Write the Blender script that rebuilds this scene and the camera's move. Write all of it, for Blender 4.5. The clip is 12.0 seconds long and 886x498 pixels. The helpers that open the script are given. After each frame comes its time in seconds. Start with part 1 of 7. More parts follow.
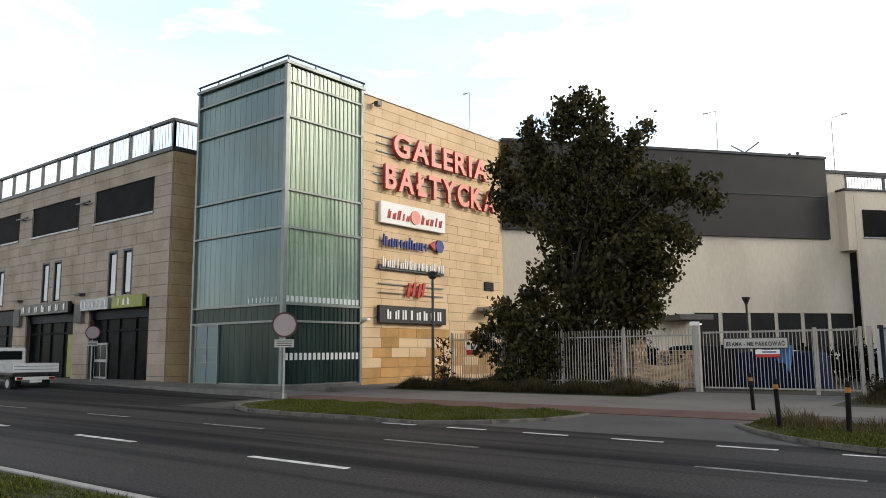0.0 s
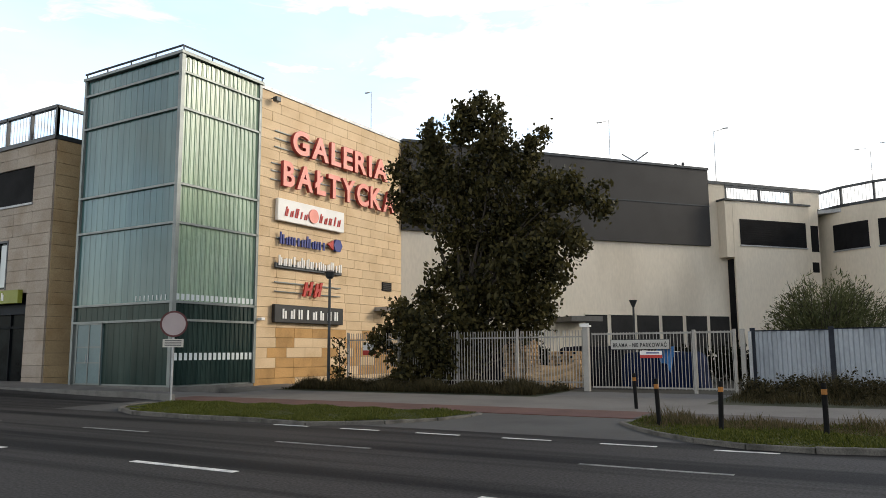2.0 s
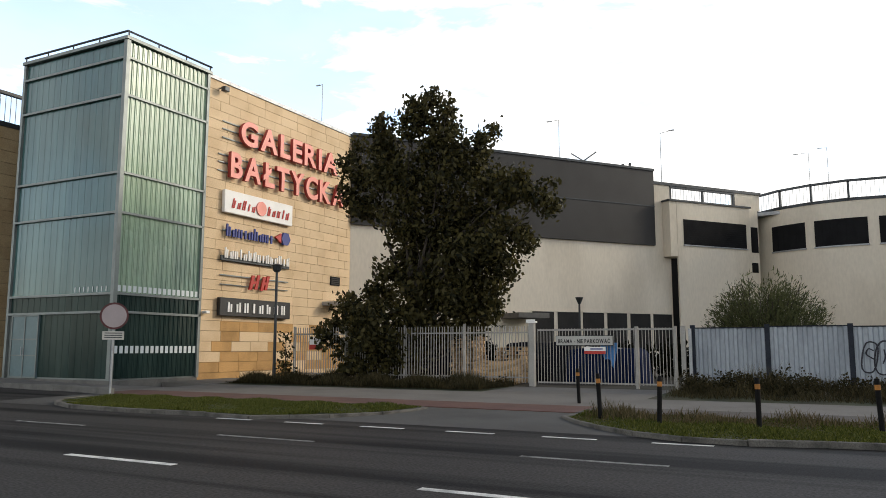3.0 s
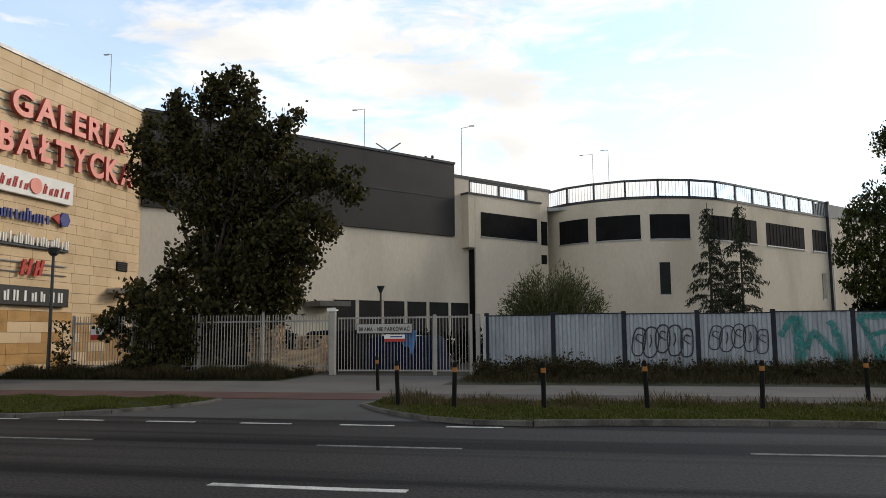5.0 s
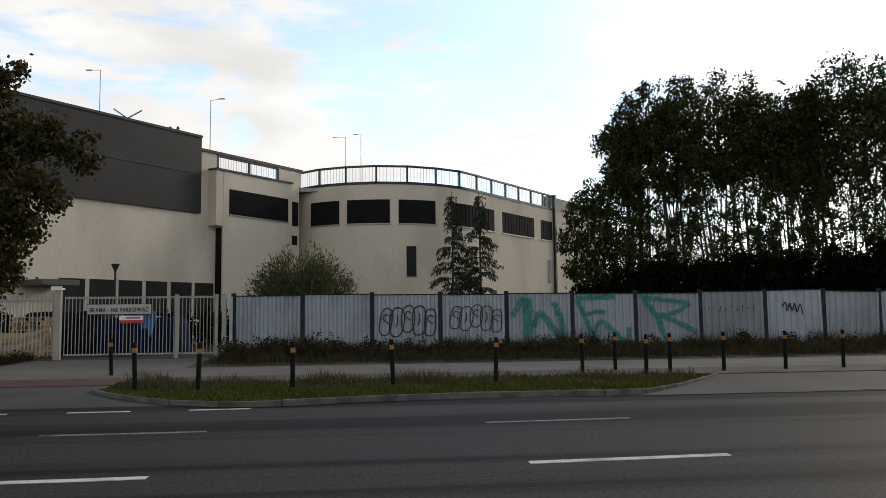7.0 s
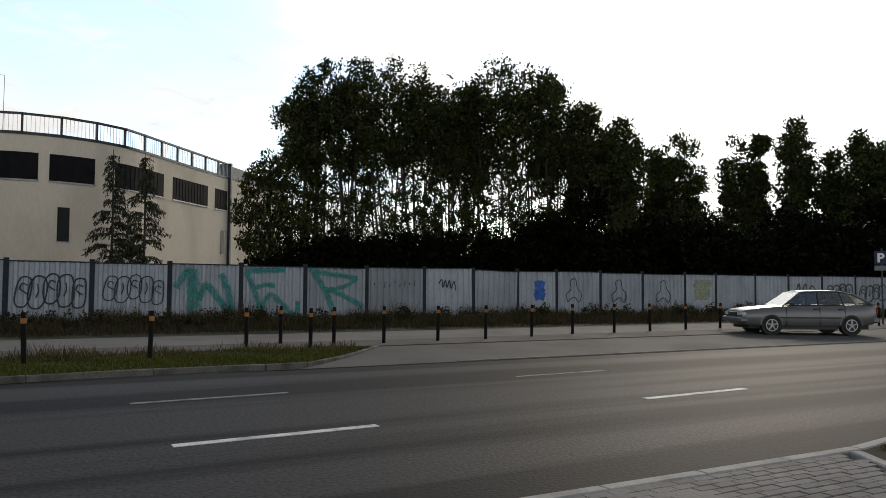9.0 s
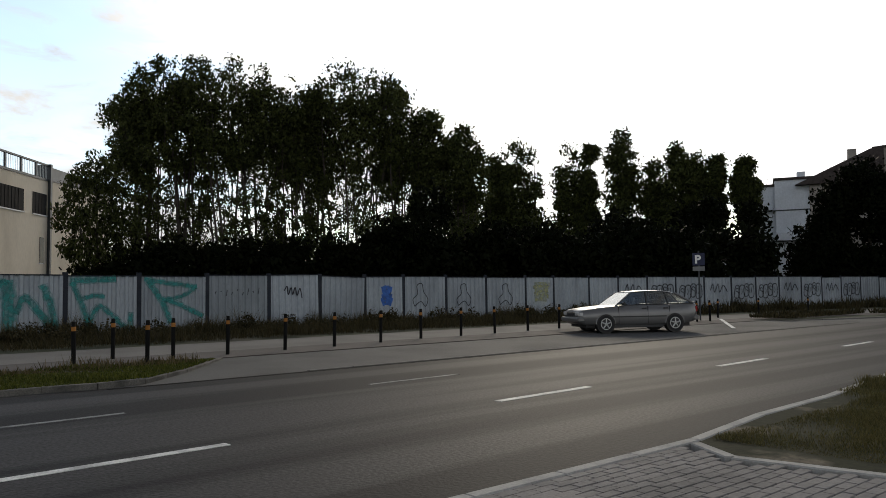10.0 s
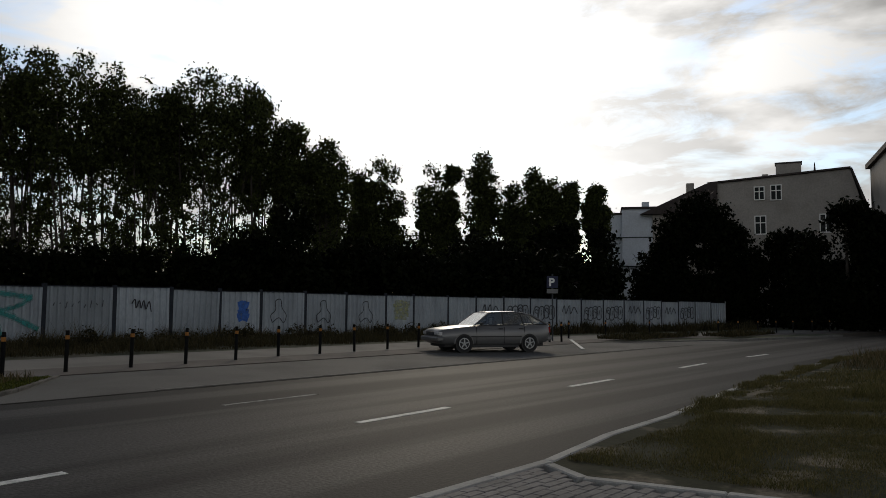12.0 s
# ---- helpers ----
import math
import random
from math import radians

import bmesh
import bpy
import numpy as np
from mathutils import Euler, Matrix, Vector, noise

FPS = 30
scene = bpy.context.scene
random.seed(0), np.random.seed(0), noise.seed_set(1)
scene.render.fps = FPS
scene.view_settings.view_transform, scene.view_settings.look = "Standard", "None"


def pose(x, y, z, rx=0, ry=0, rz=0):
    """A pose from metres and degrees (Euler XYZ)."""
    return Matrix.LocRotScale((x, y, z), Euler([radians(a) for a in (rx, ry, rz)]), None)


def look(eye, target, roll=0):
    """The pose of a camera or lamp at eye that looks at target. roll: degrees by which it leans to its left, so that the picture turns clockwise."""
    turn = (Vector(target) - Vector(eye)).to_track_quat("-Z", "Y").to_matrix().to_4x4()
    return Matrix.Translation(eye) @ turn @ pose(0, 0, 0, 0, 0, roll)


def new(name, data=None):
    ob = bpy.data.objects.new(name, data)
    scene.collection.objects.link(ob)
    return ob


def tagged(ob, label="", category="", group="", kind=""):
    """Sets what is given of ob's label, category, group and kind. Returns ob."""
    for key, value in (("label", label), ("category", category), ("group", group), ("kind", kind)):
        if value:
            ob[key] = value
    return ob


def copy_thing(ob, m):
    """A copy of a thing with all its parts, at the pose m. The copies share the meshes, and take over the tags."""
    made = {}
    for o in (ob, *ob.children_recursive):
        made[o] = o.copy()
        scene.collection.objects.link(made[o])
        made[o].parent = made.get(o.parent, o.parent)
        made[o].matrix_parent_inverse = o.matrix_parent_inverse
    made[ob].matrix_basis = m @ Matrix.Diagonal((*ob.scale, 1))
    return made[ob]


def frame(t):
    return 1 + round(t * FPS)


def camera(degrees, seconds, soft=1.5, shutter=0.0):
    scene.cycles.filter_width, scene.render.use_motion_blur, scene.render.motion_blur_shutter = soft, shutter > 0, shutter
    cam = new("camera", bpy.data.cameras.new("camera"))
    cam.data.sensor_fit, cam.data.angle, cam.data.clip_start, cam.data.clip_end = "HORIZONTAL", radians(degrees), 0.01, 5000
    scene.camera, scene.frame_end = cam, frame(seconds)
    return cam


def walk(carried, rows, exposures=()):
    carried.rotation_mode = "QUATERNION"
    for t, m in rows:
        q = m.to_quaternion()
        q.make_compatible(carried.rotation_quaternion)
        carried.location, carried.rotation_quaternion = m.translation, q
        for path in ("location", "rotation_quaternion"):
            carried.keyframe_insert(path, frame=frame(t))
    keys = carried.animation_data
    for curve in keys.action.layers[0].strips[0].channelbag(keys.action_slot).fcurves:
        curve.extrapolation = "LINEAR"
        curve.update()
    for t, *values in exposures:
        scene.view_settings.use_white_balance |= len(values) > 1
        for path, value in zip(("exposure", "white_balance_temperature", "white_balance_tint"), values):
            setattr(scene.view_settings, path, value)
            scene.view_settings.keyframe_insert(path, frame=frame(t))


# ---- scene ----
# x runs along the road, y across it away from the camera, z up
cam = camera(59.87, 12.0, soft=0.8)
PATH = [  # seconds, eye, heading, pitch, roll
    (0, 24.446, -19.999, 1.525, 38.94, 7.72, -0.43),
    (0.5, 24.464, -20.017, 1.525, 37.84, 7.84, -0.20),
    (1, 24.491, -20.032, 1.520, 35.97, 8.11, -0.07),
    (1.5, 24.513, -20.002, 1.517, 33.61, 8.08, -0.14),
    (2, 24.524, -20.013, 1.544, 31.41, 7.66, -0.33),
    (2.5, 24.564, -20.014, 1.515, 29.71, 7.47, -0.27),
    (4.5, 24.617, -19.946, 1.492, 17.31, 6.84, 0.34),
    (5, 24.589, -19.930, 1.496, 13.01, 6.46, -0.47),
    (5.5, 24.565, -19.943, 1.496, 11.05, 6.20, -1.02),
    (6, 24.547, -19.945, 1.503, 6.82, 6.01, -0.91),
    (6.5, 24.547, -19.959, 1.492, 0.61, 5.46, -1.06),
    (6.7, 24.530, -19.971, 1.465, -2.38, 5.23, -0.87),
    (8.3, 24.634, -19.912, 1.447, -16.42, 3.21, -0.80),
    (8.5, 24.670, -19.841, 1.469, -20.48, 3.03, -0.67),
    (9, 24.762, -19.770, 1.467, -29.31, 2.87, 0.39),
    (9.5, 24.755, -19.633, 1.497, -37.37, 2.88, 0.05),
    (10, 24.732, -19.570, 1.496, -40.95, 3.20, -0.74),
    (10.5, 24.705, -19.533, 1.507, -43.54, 3.30, -0.65),
    (11, 24.691, -19.511, 1.522, -45.85, 3.40, -0.05),
    (11.5, 24.704, -19.511, 1.539, -48.53, 3.73, -0.01),
    (12, 24.706, -19.513, 1.549, -51.31, 4.41, 0.47),
]


def aim(x, y, z, yaw, pitch, roll):
    a, b = radians(yaw), radians(pitch)
    way = Vector((-math.sin(a) * math.cos(b), math.cos(a) * math.cos(b), math.sin(b)))
    return look((x, y, z), Vector((x, y, z)) + way, roll)


walk(cam, [(r[0], aim(*r[1:])) for r in PATH],
     exposures=[(0, 0.08), (2.5, 0.0), (4.5, -0.35), (5.5, -0.58), (8.3, -0.66), (9.5, -0.75), (10.5, -1.05), (12.0, -1.6)])

# ---- sky and sun ----
SUN_YAW, SUN_UP = 52.0, 24.0
world = bpy.data.worlds.new("sky")
scene.world = world
world.use_nodes = True
wn, wl = world.node_tree.nodes, world.node_tree.links
wn.clear()
w_out = wn.new("ShaderNodeOutputWorld")
w_bg = wn.new("ShaderNodeBackground")
w_sky = wn.new("ShaderNodeTexSky")
w_sky.sky_type, w_sky.sun_disc = "NISHITA", False
w_sky.sun_elevation, w_sky.sun_rotation = radians(SUN_UP), radians(SUN_YAW)
w_sky.air_density, w_sky.dust_density, w_sky.ozone_density = 1.0, 0.4, 1.0
w_gain = wn.new("ShaderNodeMix")
w_gain.data_type, w_gain.blend_type = "RGBA", "MULTIPLY"
w_gain.inputs[0].default_value = 1.0
w_gain.inputs[7].default_value = (1.0, 1.0, 1.0, 1)
w_co = wn.new("ShaderNodeTexCoord")
w_map = wn.new("ShaderNodeMapping")
w_map.inputs["Scale"].default_value = (1.0, 1.0, 3.2)
w_noise = wn.new("ShaderNodeTexNoise")
w_noise.inputs["Scale"].default_value, w_noise.inputs["Detail"].default_value = 6.5, 12.0
w_noise.inputs["Roughness"].default_value, w_noise.inputs["Distortion"].default_value = 0.62, 0.5
w_ramp = wn.new("ShaderNodeValToRGB")
w_ramp.color_ramp.elements[0].position, w_ramp.color_ramp.elements[1].position = 0.37, 0.52
w_ramp.color_ramp.elements[0].color = (0.30, 0.30, 0.30, 1)
w_mix = wn.new("ShaderNodeMix")
w_mix.data_type = "RGBA"
# cloud is brightest towards the sun and low down
w_dot = wn.new("ShaderNodeVectorMath")
w_dot.operation = "DOT_PRODUCT"
_a, _e = radians(SUN_YAW), radians(SUN_UP)
w_dot.inputs[1].default_value = (math.sin(_a) * math.cos(_e), math.cos(_a) * math.cos(_e), math.sin(_e))
w_glow = wn.new("ShaderNodeMapRange")
w_glow.interpolation_type = "SMOOTHSTEP"
w_glow.inputs[1].default_value, w_glow.inputs[2].default_value = 0.80, 1.0
w_glow.inputs[3].default_value, w_glow.inputs[4].default_value = 15.0, 42.0
w_sep = wn.new("ShaderNodeSeparateXYZ")
# unseen sky overhead is dimmed so that the ground gets less light
w_high = wn.new("ShaderNodeMapRange")
w_high.inputs[1].default_value, w_high.inputs[2].default_value = 0.43, 0.66
w_high.inputs[3].default_value, w_high.inputs[4].default_value = 1.0, 0.10
w_mul = wn.new("ShaderNodeMath")
w_mul.operation = "MULTIPLY"
w_tint = wn.new("ShaderNodeVectorMath")
w_tint.operation = "SCALE"
w_tint.inputs[0].default_value = (1.0, 0.98, 0.95)
wl.new(w_co.outputs["Generated"], w_dot.inputs[0])
wl.new(w_co.outputs["Generated"], w_sep.inputs[0])
wl.new(w_dot.outputs["Value"], w_glow.inputs[0])
wl.new(w_sep.outputs["Z"], w_high.inputs[0])
wl.new(w_glow.outputs[0], w_mul.inputs[0])
wl.new(w_high.outputs[0], w_mul.inputs[1])
wl.new(w_tint.outputs[0], w_mix.inputs[7])
wl.new(w_co.outputs["Generated"], w_map.inputs[0])
wl.new(w_map.outputs[0], w_noise.inputs["Vector"])
# thinner cloud in two stretches of sky, where blue shows through
w_open = w_noise.outputs["Fac"]
for yaw, up, wide, deep in ((9, 21, 0.955, 0.17), (-52, 20, 0.925, 0.20)):
    a, e = radians(yaw), radians(up)
    d = wn.new("ShaderNodeVectorMath")
    d.operation = "DOT_PRODUCT"
    d.inputs[1].default_value = (math.sin(a) * math.cos(e), math.cos(a) * math.cos(e), math.sin(e))
    r = wn.new("ShaderNodeMapRange")
    r.interpolation_type = "SMOOTHSTEP"
    r.inputs[1].default_value, r.inputs[2].default_value, r.inputs[3].default_value, r.inputs[4].default_value = wide, 1.0, 0.0, deep
    k = wn.new("ShaderNodeMath")
    k.operation = "SUBTRACT"
    wl.new(w_co.outputs["Generated"], d.inputs[0])
    wl.new(d.outputs["Value"], r.inputs[0])
    wl.new(w_open, k.inputs[0])
    wl.new(r.outputs[0], k.inputs[1])
    w_open = k.outputs[0]
wl.new(w_open, w_ramp.inputs[0])
# the cloud sheet itself is uneven
w_lump = wn.new("ShaderNodeTexNoise")
w_lump.inputs["Scale"].default_value, w_lump.inputs["Detail"].default_value = 5.0, 8.0
w_even = wn.new("ShaderNodeMapRange")
w_even.inputs[1].default_value, w_even.inputs[2].default_value = 0.35, 0.6
w_even.inputs[3].default_value, w_even.inputs[4].default_value = 0.86, 1.05
wl.new(w_map.outputs[0], w_lump.inputs["Vector"])
wl.new(w_lump.outputs["Fac"], w_even.inputs[0])
w_mul2 = wn.new("ShaderNodeMath")
w_mul2.operation = "MULTIPLY"
wl.new(w_mul.outputs[0], w_mul2.inputs[0])
wl.new(w_even.outputs[0], w_mul2.inputs[1])
# greyer broken cloud past the sun
w_far = wn.new("ShaderNodeVectorMath")
w_far.operation = "DOT_PRODUCT"
_a, _e = radians(82), radians(26)
w_far.inputs[1].default_value = (math.sin(_a) * math.cos(_e), math.cos(_a) * math.cos(_e), math.sin(_e))
w_side = wn.new("ShaderNodeMapRange")
w_side.interpolation_type = "SMOOTHSTEP"
w_side.inputs[1].default_value, w_side.inputs[2].default_value = 0.88, 1.0
w_grey = wn.new("ShaderNodeMapRange")
w_grey.inputs[1].default_value, w_grey.inputs[2].default_value = 0.40, 0.56
w_grey.inputs[3].default_value, w_grey.inputs[4].default_value = 0.48, 0.12
w_cut = wn.new("ShaderNodeMath")
w_cut.operation = "MULTIPLY"
w_left = wn.new("ShaderNodeMath")
w_left.operation = "SUBTRACT"
w_left.inputs[0].default_value = 1.0
w_mul3 = wn.new("ShaderNodeMath")
w_mul3.operation = "MULTIPLY"
wl.new(w_co.outputs["Generated"], w_far.inputs[0])
wl.new(w_far.outputs["Value"], w_side.inputs[0])
wl.new(w_lump.outputs["Fac"], w_grey.inputs[0])
wl.new(w_side.outputs[0], w_cut.inputs[0])
wl.new(w_grey.outputs[0], w_cut.inputs[1])
wl.new(w_cut.outputs[0], w_left.inputs[1])
wl.new(w_mul2.outputs[0], w_mul3.inputs[0])
wl.new(w_left.outputs[0], w_mul3.inputs[1])
wl.new(w_mul3.outputs[0], w_tint.inputs["Scale"])
wl.new(w_ramp.outputs[0], w_mix.inputs[0])
w_gain.inputs[7].default_value = (4.2, 4.35, 4.4, 1)
wl.new(w_sky.outputs[0], w_gain.inputs[6])
wl.new(w_gain.outputs[2], w_mix.inputs[6])
wl.new(w_mix.outputs[2], w_bg.inputs[0])
w_bg.inputs[1].default_value = 0.1
wl.new(w_bg.outputs[0], w_out.inputs[0])

sun_data = bpy.data.lights.new("sun", "SUN")
sun_data.energy, sun_data.angle, sun_data.color = 1.9, radians(12), (1.0, 0.87, 0.68)
sun = new("sun", sun_data)
_a, _e = radians(SUN_YAW), radians(SUN_UP)
SUN_WAY = Vector((math.sin(_a) * math.cos(_e), math.cos(_a) * math.cos(_e), math.sin(_e)))
sun.matrix_world = look(SUN_WAY * 200, (0, 0, 0))


# ---- materials ----
def mat(name, colour, rough=0.8, metal=0.0, vary=0.15, scale=1.5, fine=30.0, bump=0.15, second=None, mix=(0.45, 0.65),
        per_piece=0.0, stretch=None, spec=0.4, even=False):
    """A surface with large stains, fine grain and relief, in object metres."""
    m = bpy.data.materials.new(name)
    m.use_nodes = True
    n, l = m.node_tree.nodes, m.node_tree.links
    b = n["Principled BSDF"]
    b.inputs["Roughness"].default_value, b.inputs["Metallic"].default_value = rough, metal
    b.inputs["Specular IOR Level"].default_value = spec
    geo = n.new("ShaderNodeNewGeometry")
    mp = n.new("ShaderNodeMapping")
    if stretch:
        mp.inputs["Scale"].default_value = stretch
    l.new(geo.outputs["Position"], mp.inputs[0])
    big = n.new("ShaderNodeTexNoise")
    big.inputs["Scale"].default_value, big.inputs["Detail"].default_value = scale, 6.0
    small = n.new("ShaderNodeTexNoise")
    small.inputs["Scale"].default_value, small.inputs["Detail"].default_value = fine, 4.0
    l.new(mp.outputs[0], big.inputs["Vector"])
    l.new(geo.outputs["Position"] if even else mp.outputs[0], small.inputs["Vector"])
    ramp = n.new("ShaderNodeValToRGB")
    ramp.color_ramp.elements[0].position, ramp.color_ramp.elements[1].position = mix
    two = n.new("ShaderNodeMix")
    two.data_type = "RGBA"
    two.inputs[6].default_value = (*colour, 1)
    two.inputs[7].default_value = (*(second or [c * (1 - vary * 1.6) for c in colour]), 1)
    l.new(big.outputs["Fac"], ramp.inputs[0])
    l.new(ramp.outputs[0], two.inputs[0])
    grain = n.new("ShaderNodeMix")
    grain.data_type, grain.blend_type = "RGBA", "MULTIPLY"
    grain.inputs[0].default_value = 1.0
    gr = n.new("ShaderNodeMapRange")
    gr.inputs[1].default_value, gr.inputs[2].default_value = 0.3, 0.7
    gr.inputs[3].default_value, gr.inputs[4].default_value = 1 - vary, 1 + vary
    l.new(small.outputs["Fac"], gr.inputs[0])
    l.new(two.outputs[2], grain.inputs[6])
    l.new(gr.outputs[0], grain.inputs[7])
    last = grain.outputs[2]
    if per_piece:
        info = n.new("ShaderNodeObjectInfo")
        pr = n.new("ShaderNodeMapRange")
        pr.inputs[3].default_value, pr.inputs[4].default_value = 1 - per_piece, 1 + per_piece
        each = n.new("ShaderNodeMix")
        each.data_type, each.blend_type = "RGBA", "MULTIPLY"
        each.inputs[0].default_value = 1.0
        l.new(info.outputs["Random"], pr.inputs[0])
        l.new(last, each.inputs[6])
        l.new(pr.outputs[0], each.inputs[7])
        last = each.outputs[2]
    l.new(last, b.inputs["Base Color"])
    rr = n.new("ShaderNodeMapRange")
    rr.inputs[3].default_value, rr.inputs[4].default_value = max(0.02, rough - 0.1), min(1, rough + 0.1)
    l.new(big.outputs["Fac"], rr.inputs[0])
    l.new(rr.outputs[0], b.inputs["Roughness"])
    if bump:
        bp = n.new("ShaderNodeBump")
        bp.inputs["Strength"].default_value, bp.inputs["Distance"].default_value = bump, 0.02
        l.new(small.outputs["Fac"], bp.inputs["Height"])
        l.new(bp.outputs[0], b.inputs["Normal"])
    return m


ASPHALT = mat("asphalt", (0.045, 0.0425, 0.041), 0.7, vary=0.52, scale=0.85, fine=26, bump=0.35, second=(0.013, 0.0125, 0.0125), mix=(0.45, 0.55), stretch=(0.03, 1.0, 1), spec=0.09, even=True)
BAY = mat("bay_asphalt", (0.075, 0.073, 0.07), 0.85, vary=0.2, scale=0.4, fine=50, bump=0.4)
WALK = mat("pavement_slabs", (0.155, 0.145, 0.132), 0.88, vary=0.12, scale=0.6, fine=25)
DULLPATH = mat("dull_cycle_path", (0.082, 0.070, 0.063), 0.88, vary=0.14, scale=0.7, fine=30)
REDPATH = mat("red_cycle_path", (0.115, 0.058, 0.047), 0.88, vary=0.14, scale=0.7, fine=30)
PAVER = mat("paver", (0.17, 0.16, 0.155), 0.85, vary=0.15, scale=1.5, fine=40, per_piece=0.14)
KERB = mat("kerb_concrete", (0.14, 0.135, 0.125), 0.85, vary=0.15, scale=2.0, fine=40)
PAINT = mat("road_paint", (0.68, 0.68, 0.65), 0.7, vary=0.2, scale=3.0, fine=50, second=(0.38, 0.38, 0.37))
KERB_OLD = mat("old_kerb_concrete", (0.12, 0.112, 0.10), 0.9, vary=0.3, scale=2.5, fine=40, second=(0.055, 0.052, 0.046))
KERB_PALE = mat("pale_kerb_concrete", (0.36, 0.35, 0.33), 0.85, vary=0.15, scale=2.0, fine=40)
NEARSOIL = mat("bare_verge_soil", (0.022, 0.024, 0.010), 0.95, vary=0.35, scale=1.1, fine=20, second=(0.15, 0.128, 0.095), mix=(0.52, 0.62), spec=0.1)
WORN = mat("worn_road_paint", (0.22, 0.22, 0.215), 0.75, vary=0.3, scale=5.0, fine=50, second=(0.09, 0.09, 0.09))
SOIL = mat("soil_and_grass", (0.026, 0.034, 0.010), 0.95, vary=0.25, scale=0.35, fine=12, second=(0.06, 0.052, 0.035), mix=(0.5, 0.7))
YARD = mat("yard_ground", (0.05, 0.043, 0.032), 0.95, vary=0.2, scale=0.3, fine=10, second=(0.025, 0.027, 0.014))
STONE = mat("sandstone", (0.64, 0.475, 0.295), 0.8, vary=0.10, scale=0.8, fine=18, bump=0.12, second=(0.57, 0.41, 0.245), per_piece=0.06)
STONE_OCHRE = mat("sandstone_ochre", (0.47, 0.27, 0.10), 0.8, vary=0.14, scale=1.2, fine=18, bump=0.12, per_piece=0.12)
# wing front stone: the shade of the road-facing side is in its colour
STONE_GREY = mat("shaded_grey_sandstone", (0.36, 0.305, 0.25), 0.82, vary=0.13, scale=0.7, fine=18, bump=0.12, second=(0.29, 0.235, 0.18), per_piece=0.07)
# same wing stone, with the warm light on the return face put into it
STONE_RETURN = mat("lit_return_sandstone", (0.44, 0.33, 0.19), 0.82, vary=0.13, scale=0.7, fine=18, bump=0.12, second=(0.36, 0.25, 0.13), per_piece=0.07)
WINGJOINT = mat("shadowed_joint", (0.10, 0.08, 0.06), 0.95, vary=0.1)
JOINT = mat("dark_joint", (0.24, 0.175, 0.105), 0.9, vary=0.1)
RENDER = mat("white_render", (0.69, 0.62, 0.51), 0.9, vary=0.05, scale=0.35, fine=8, bump=0.1, second=(0.585, 0.52, 0.42), stretch=(1, 1, 0.35))
BLACK = mat("black_cladding", (0.020, 0.018, 0.0175), 0.6, vary=0.12, scale=0.6, fine=20, bump=0.03)
LOUVRE = mat("dark_louvre", (0.012, 0.012, 0.013), 0.8, vary=0.15, scale=1.0, fine=20, bump=0.03, spec=0.12)
SHUTTER = mat("dark_grey_shutter", (0.030, 0.029, 0.028), 0.7, vary=0.12, scale=1.0, fine=20, bump=0.05, spec=0.15)
DARKMETAL = mat("dark_painted_steel", (0.045, 0.05, 0.055), 0.45, 0.3, vary=0.12, bump=0.05)
GREYMETAL = mat("galvanised_steel", (0.36, 0.37, 0.38), 0.5, 0.5, vary=0.12, scale=3, bump=0.05)
FRAME = mat("tower_frame", (0.20, 0.22, 0.212), 0.45, 0.3, vary=0.08, bump=0.03)
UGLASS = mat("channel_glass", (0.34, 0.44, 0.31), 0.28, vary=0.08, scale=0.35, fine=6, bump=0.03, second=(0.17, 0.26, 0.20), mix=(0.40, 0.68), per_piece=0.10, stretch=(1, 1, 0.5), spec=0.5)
# front face glass: sky reflection and paler upright patches are put into the colour
UGLASS_BLUE = mat("sky_tinted_channel_glass", (0.040, 0.108, 0.108), 0.14, vary=0.08, scale=0.55, fine=6, bump=0.02, second=(0.10, 0.185, 0.18), mix=(0.42, 0.62), per_piece=0.10, stretch=(1, 1, 0.12), spec=0.5)
SHADEGLASS = mat("dark_glass", (0.010, 0.014, 0.014), 0.15, vary=0.05, bump=0.0, spec=0.09)
CORRU = mat("galvanised_sheet", (0.31, 0.34, 0.375), 0.55, 0.25, vary=0.10, scale=1.2, fine=15, bump=0.08, second=(0.245, 0.27, 0.30), per_piece=0.10, stretch=(1, 1, 0.4))
FENCEPAINT = mat("pale_fence_paint", (0.33, 0.315, 0.29), 0.55, vary=0.1, scale=2, bump=0.05)
BOLLARD = mat("black_bollard", (0.008, 0.008, 0.008), 0.75, vary=0.2, bump=0.05, spec=0.1)
ORANGE = mat("orange_band", (0.33, 0.13, 0.018), 0.55, vary=0.15, bump=0.03)
SIGNWHITE = mat("sign_white", (0.78, 0.76, 0.73), 0.45, vary=0.04, bump=0.0)
SIGNBLACK = mat("sign_black", (0.012, 0.012, 0.013), 0.4, vary=0.06, bump=0.0)
CORAL = mat("coral_letter_face", (0.78, 0.27, 0.21), 0.45, vary=0.04, bump=0.0)
CORAL_EDGE = mat("red_letter_edge", (0.36, 0.045, 0.04), 0.5, vary=0.05, bump=0.0)
SIGNBLUE = mat("sign_blue", (0.015, 0.03, 0.20), 0.45, vary=0.05, bump=0.0)
# ring red with the shade of the backlit sign put into it
SIGNDULL = mat("shaded_sign_red", (0.07, 0.013, 0.015), 0.5, vary=0.1, bump=0.0)
SIGNNAVY = mat("sign_navy", (0.008, 0.012, 0.05), 0.5, vary=0.08, bump=0.0)
SIGNGREY = mat("dull_sign_plate", (0.16, 0.16, 0.16), 0.5, vary=0.08, bump=0.0)
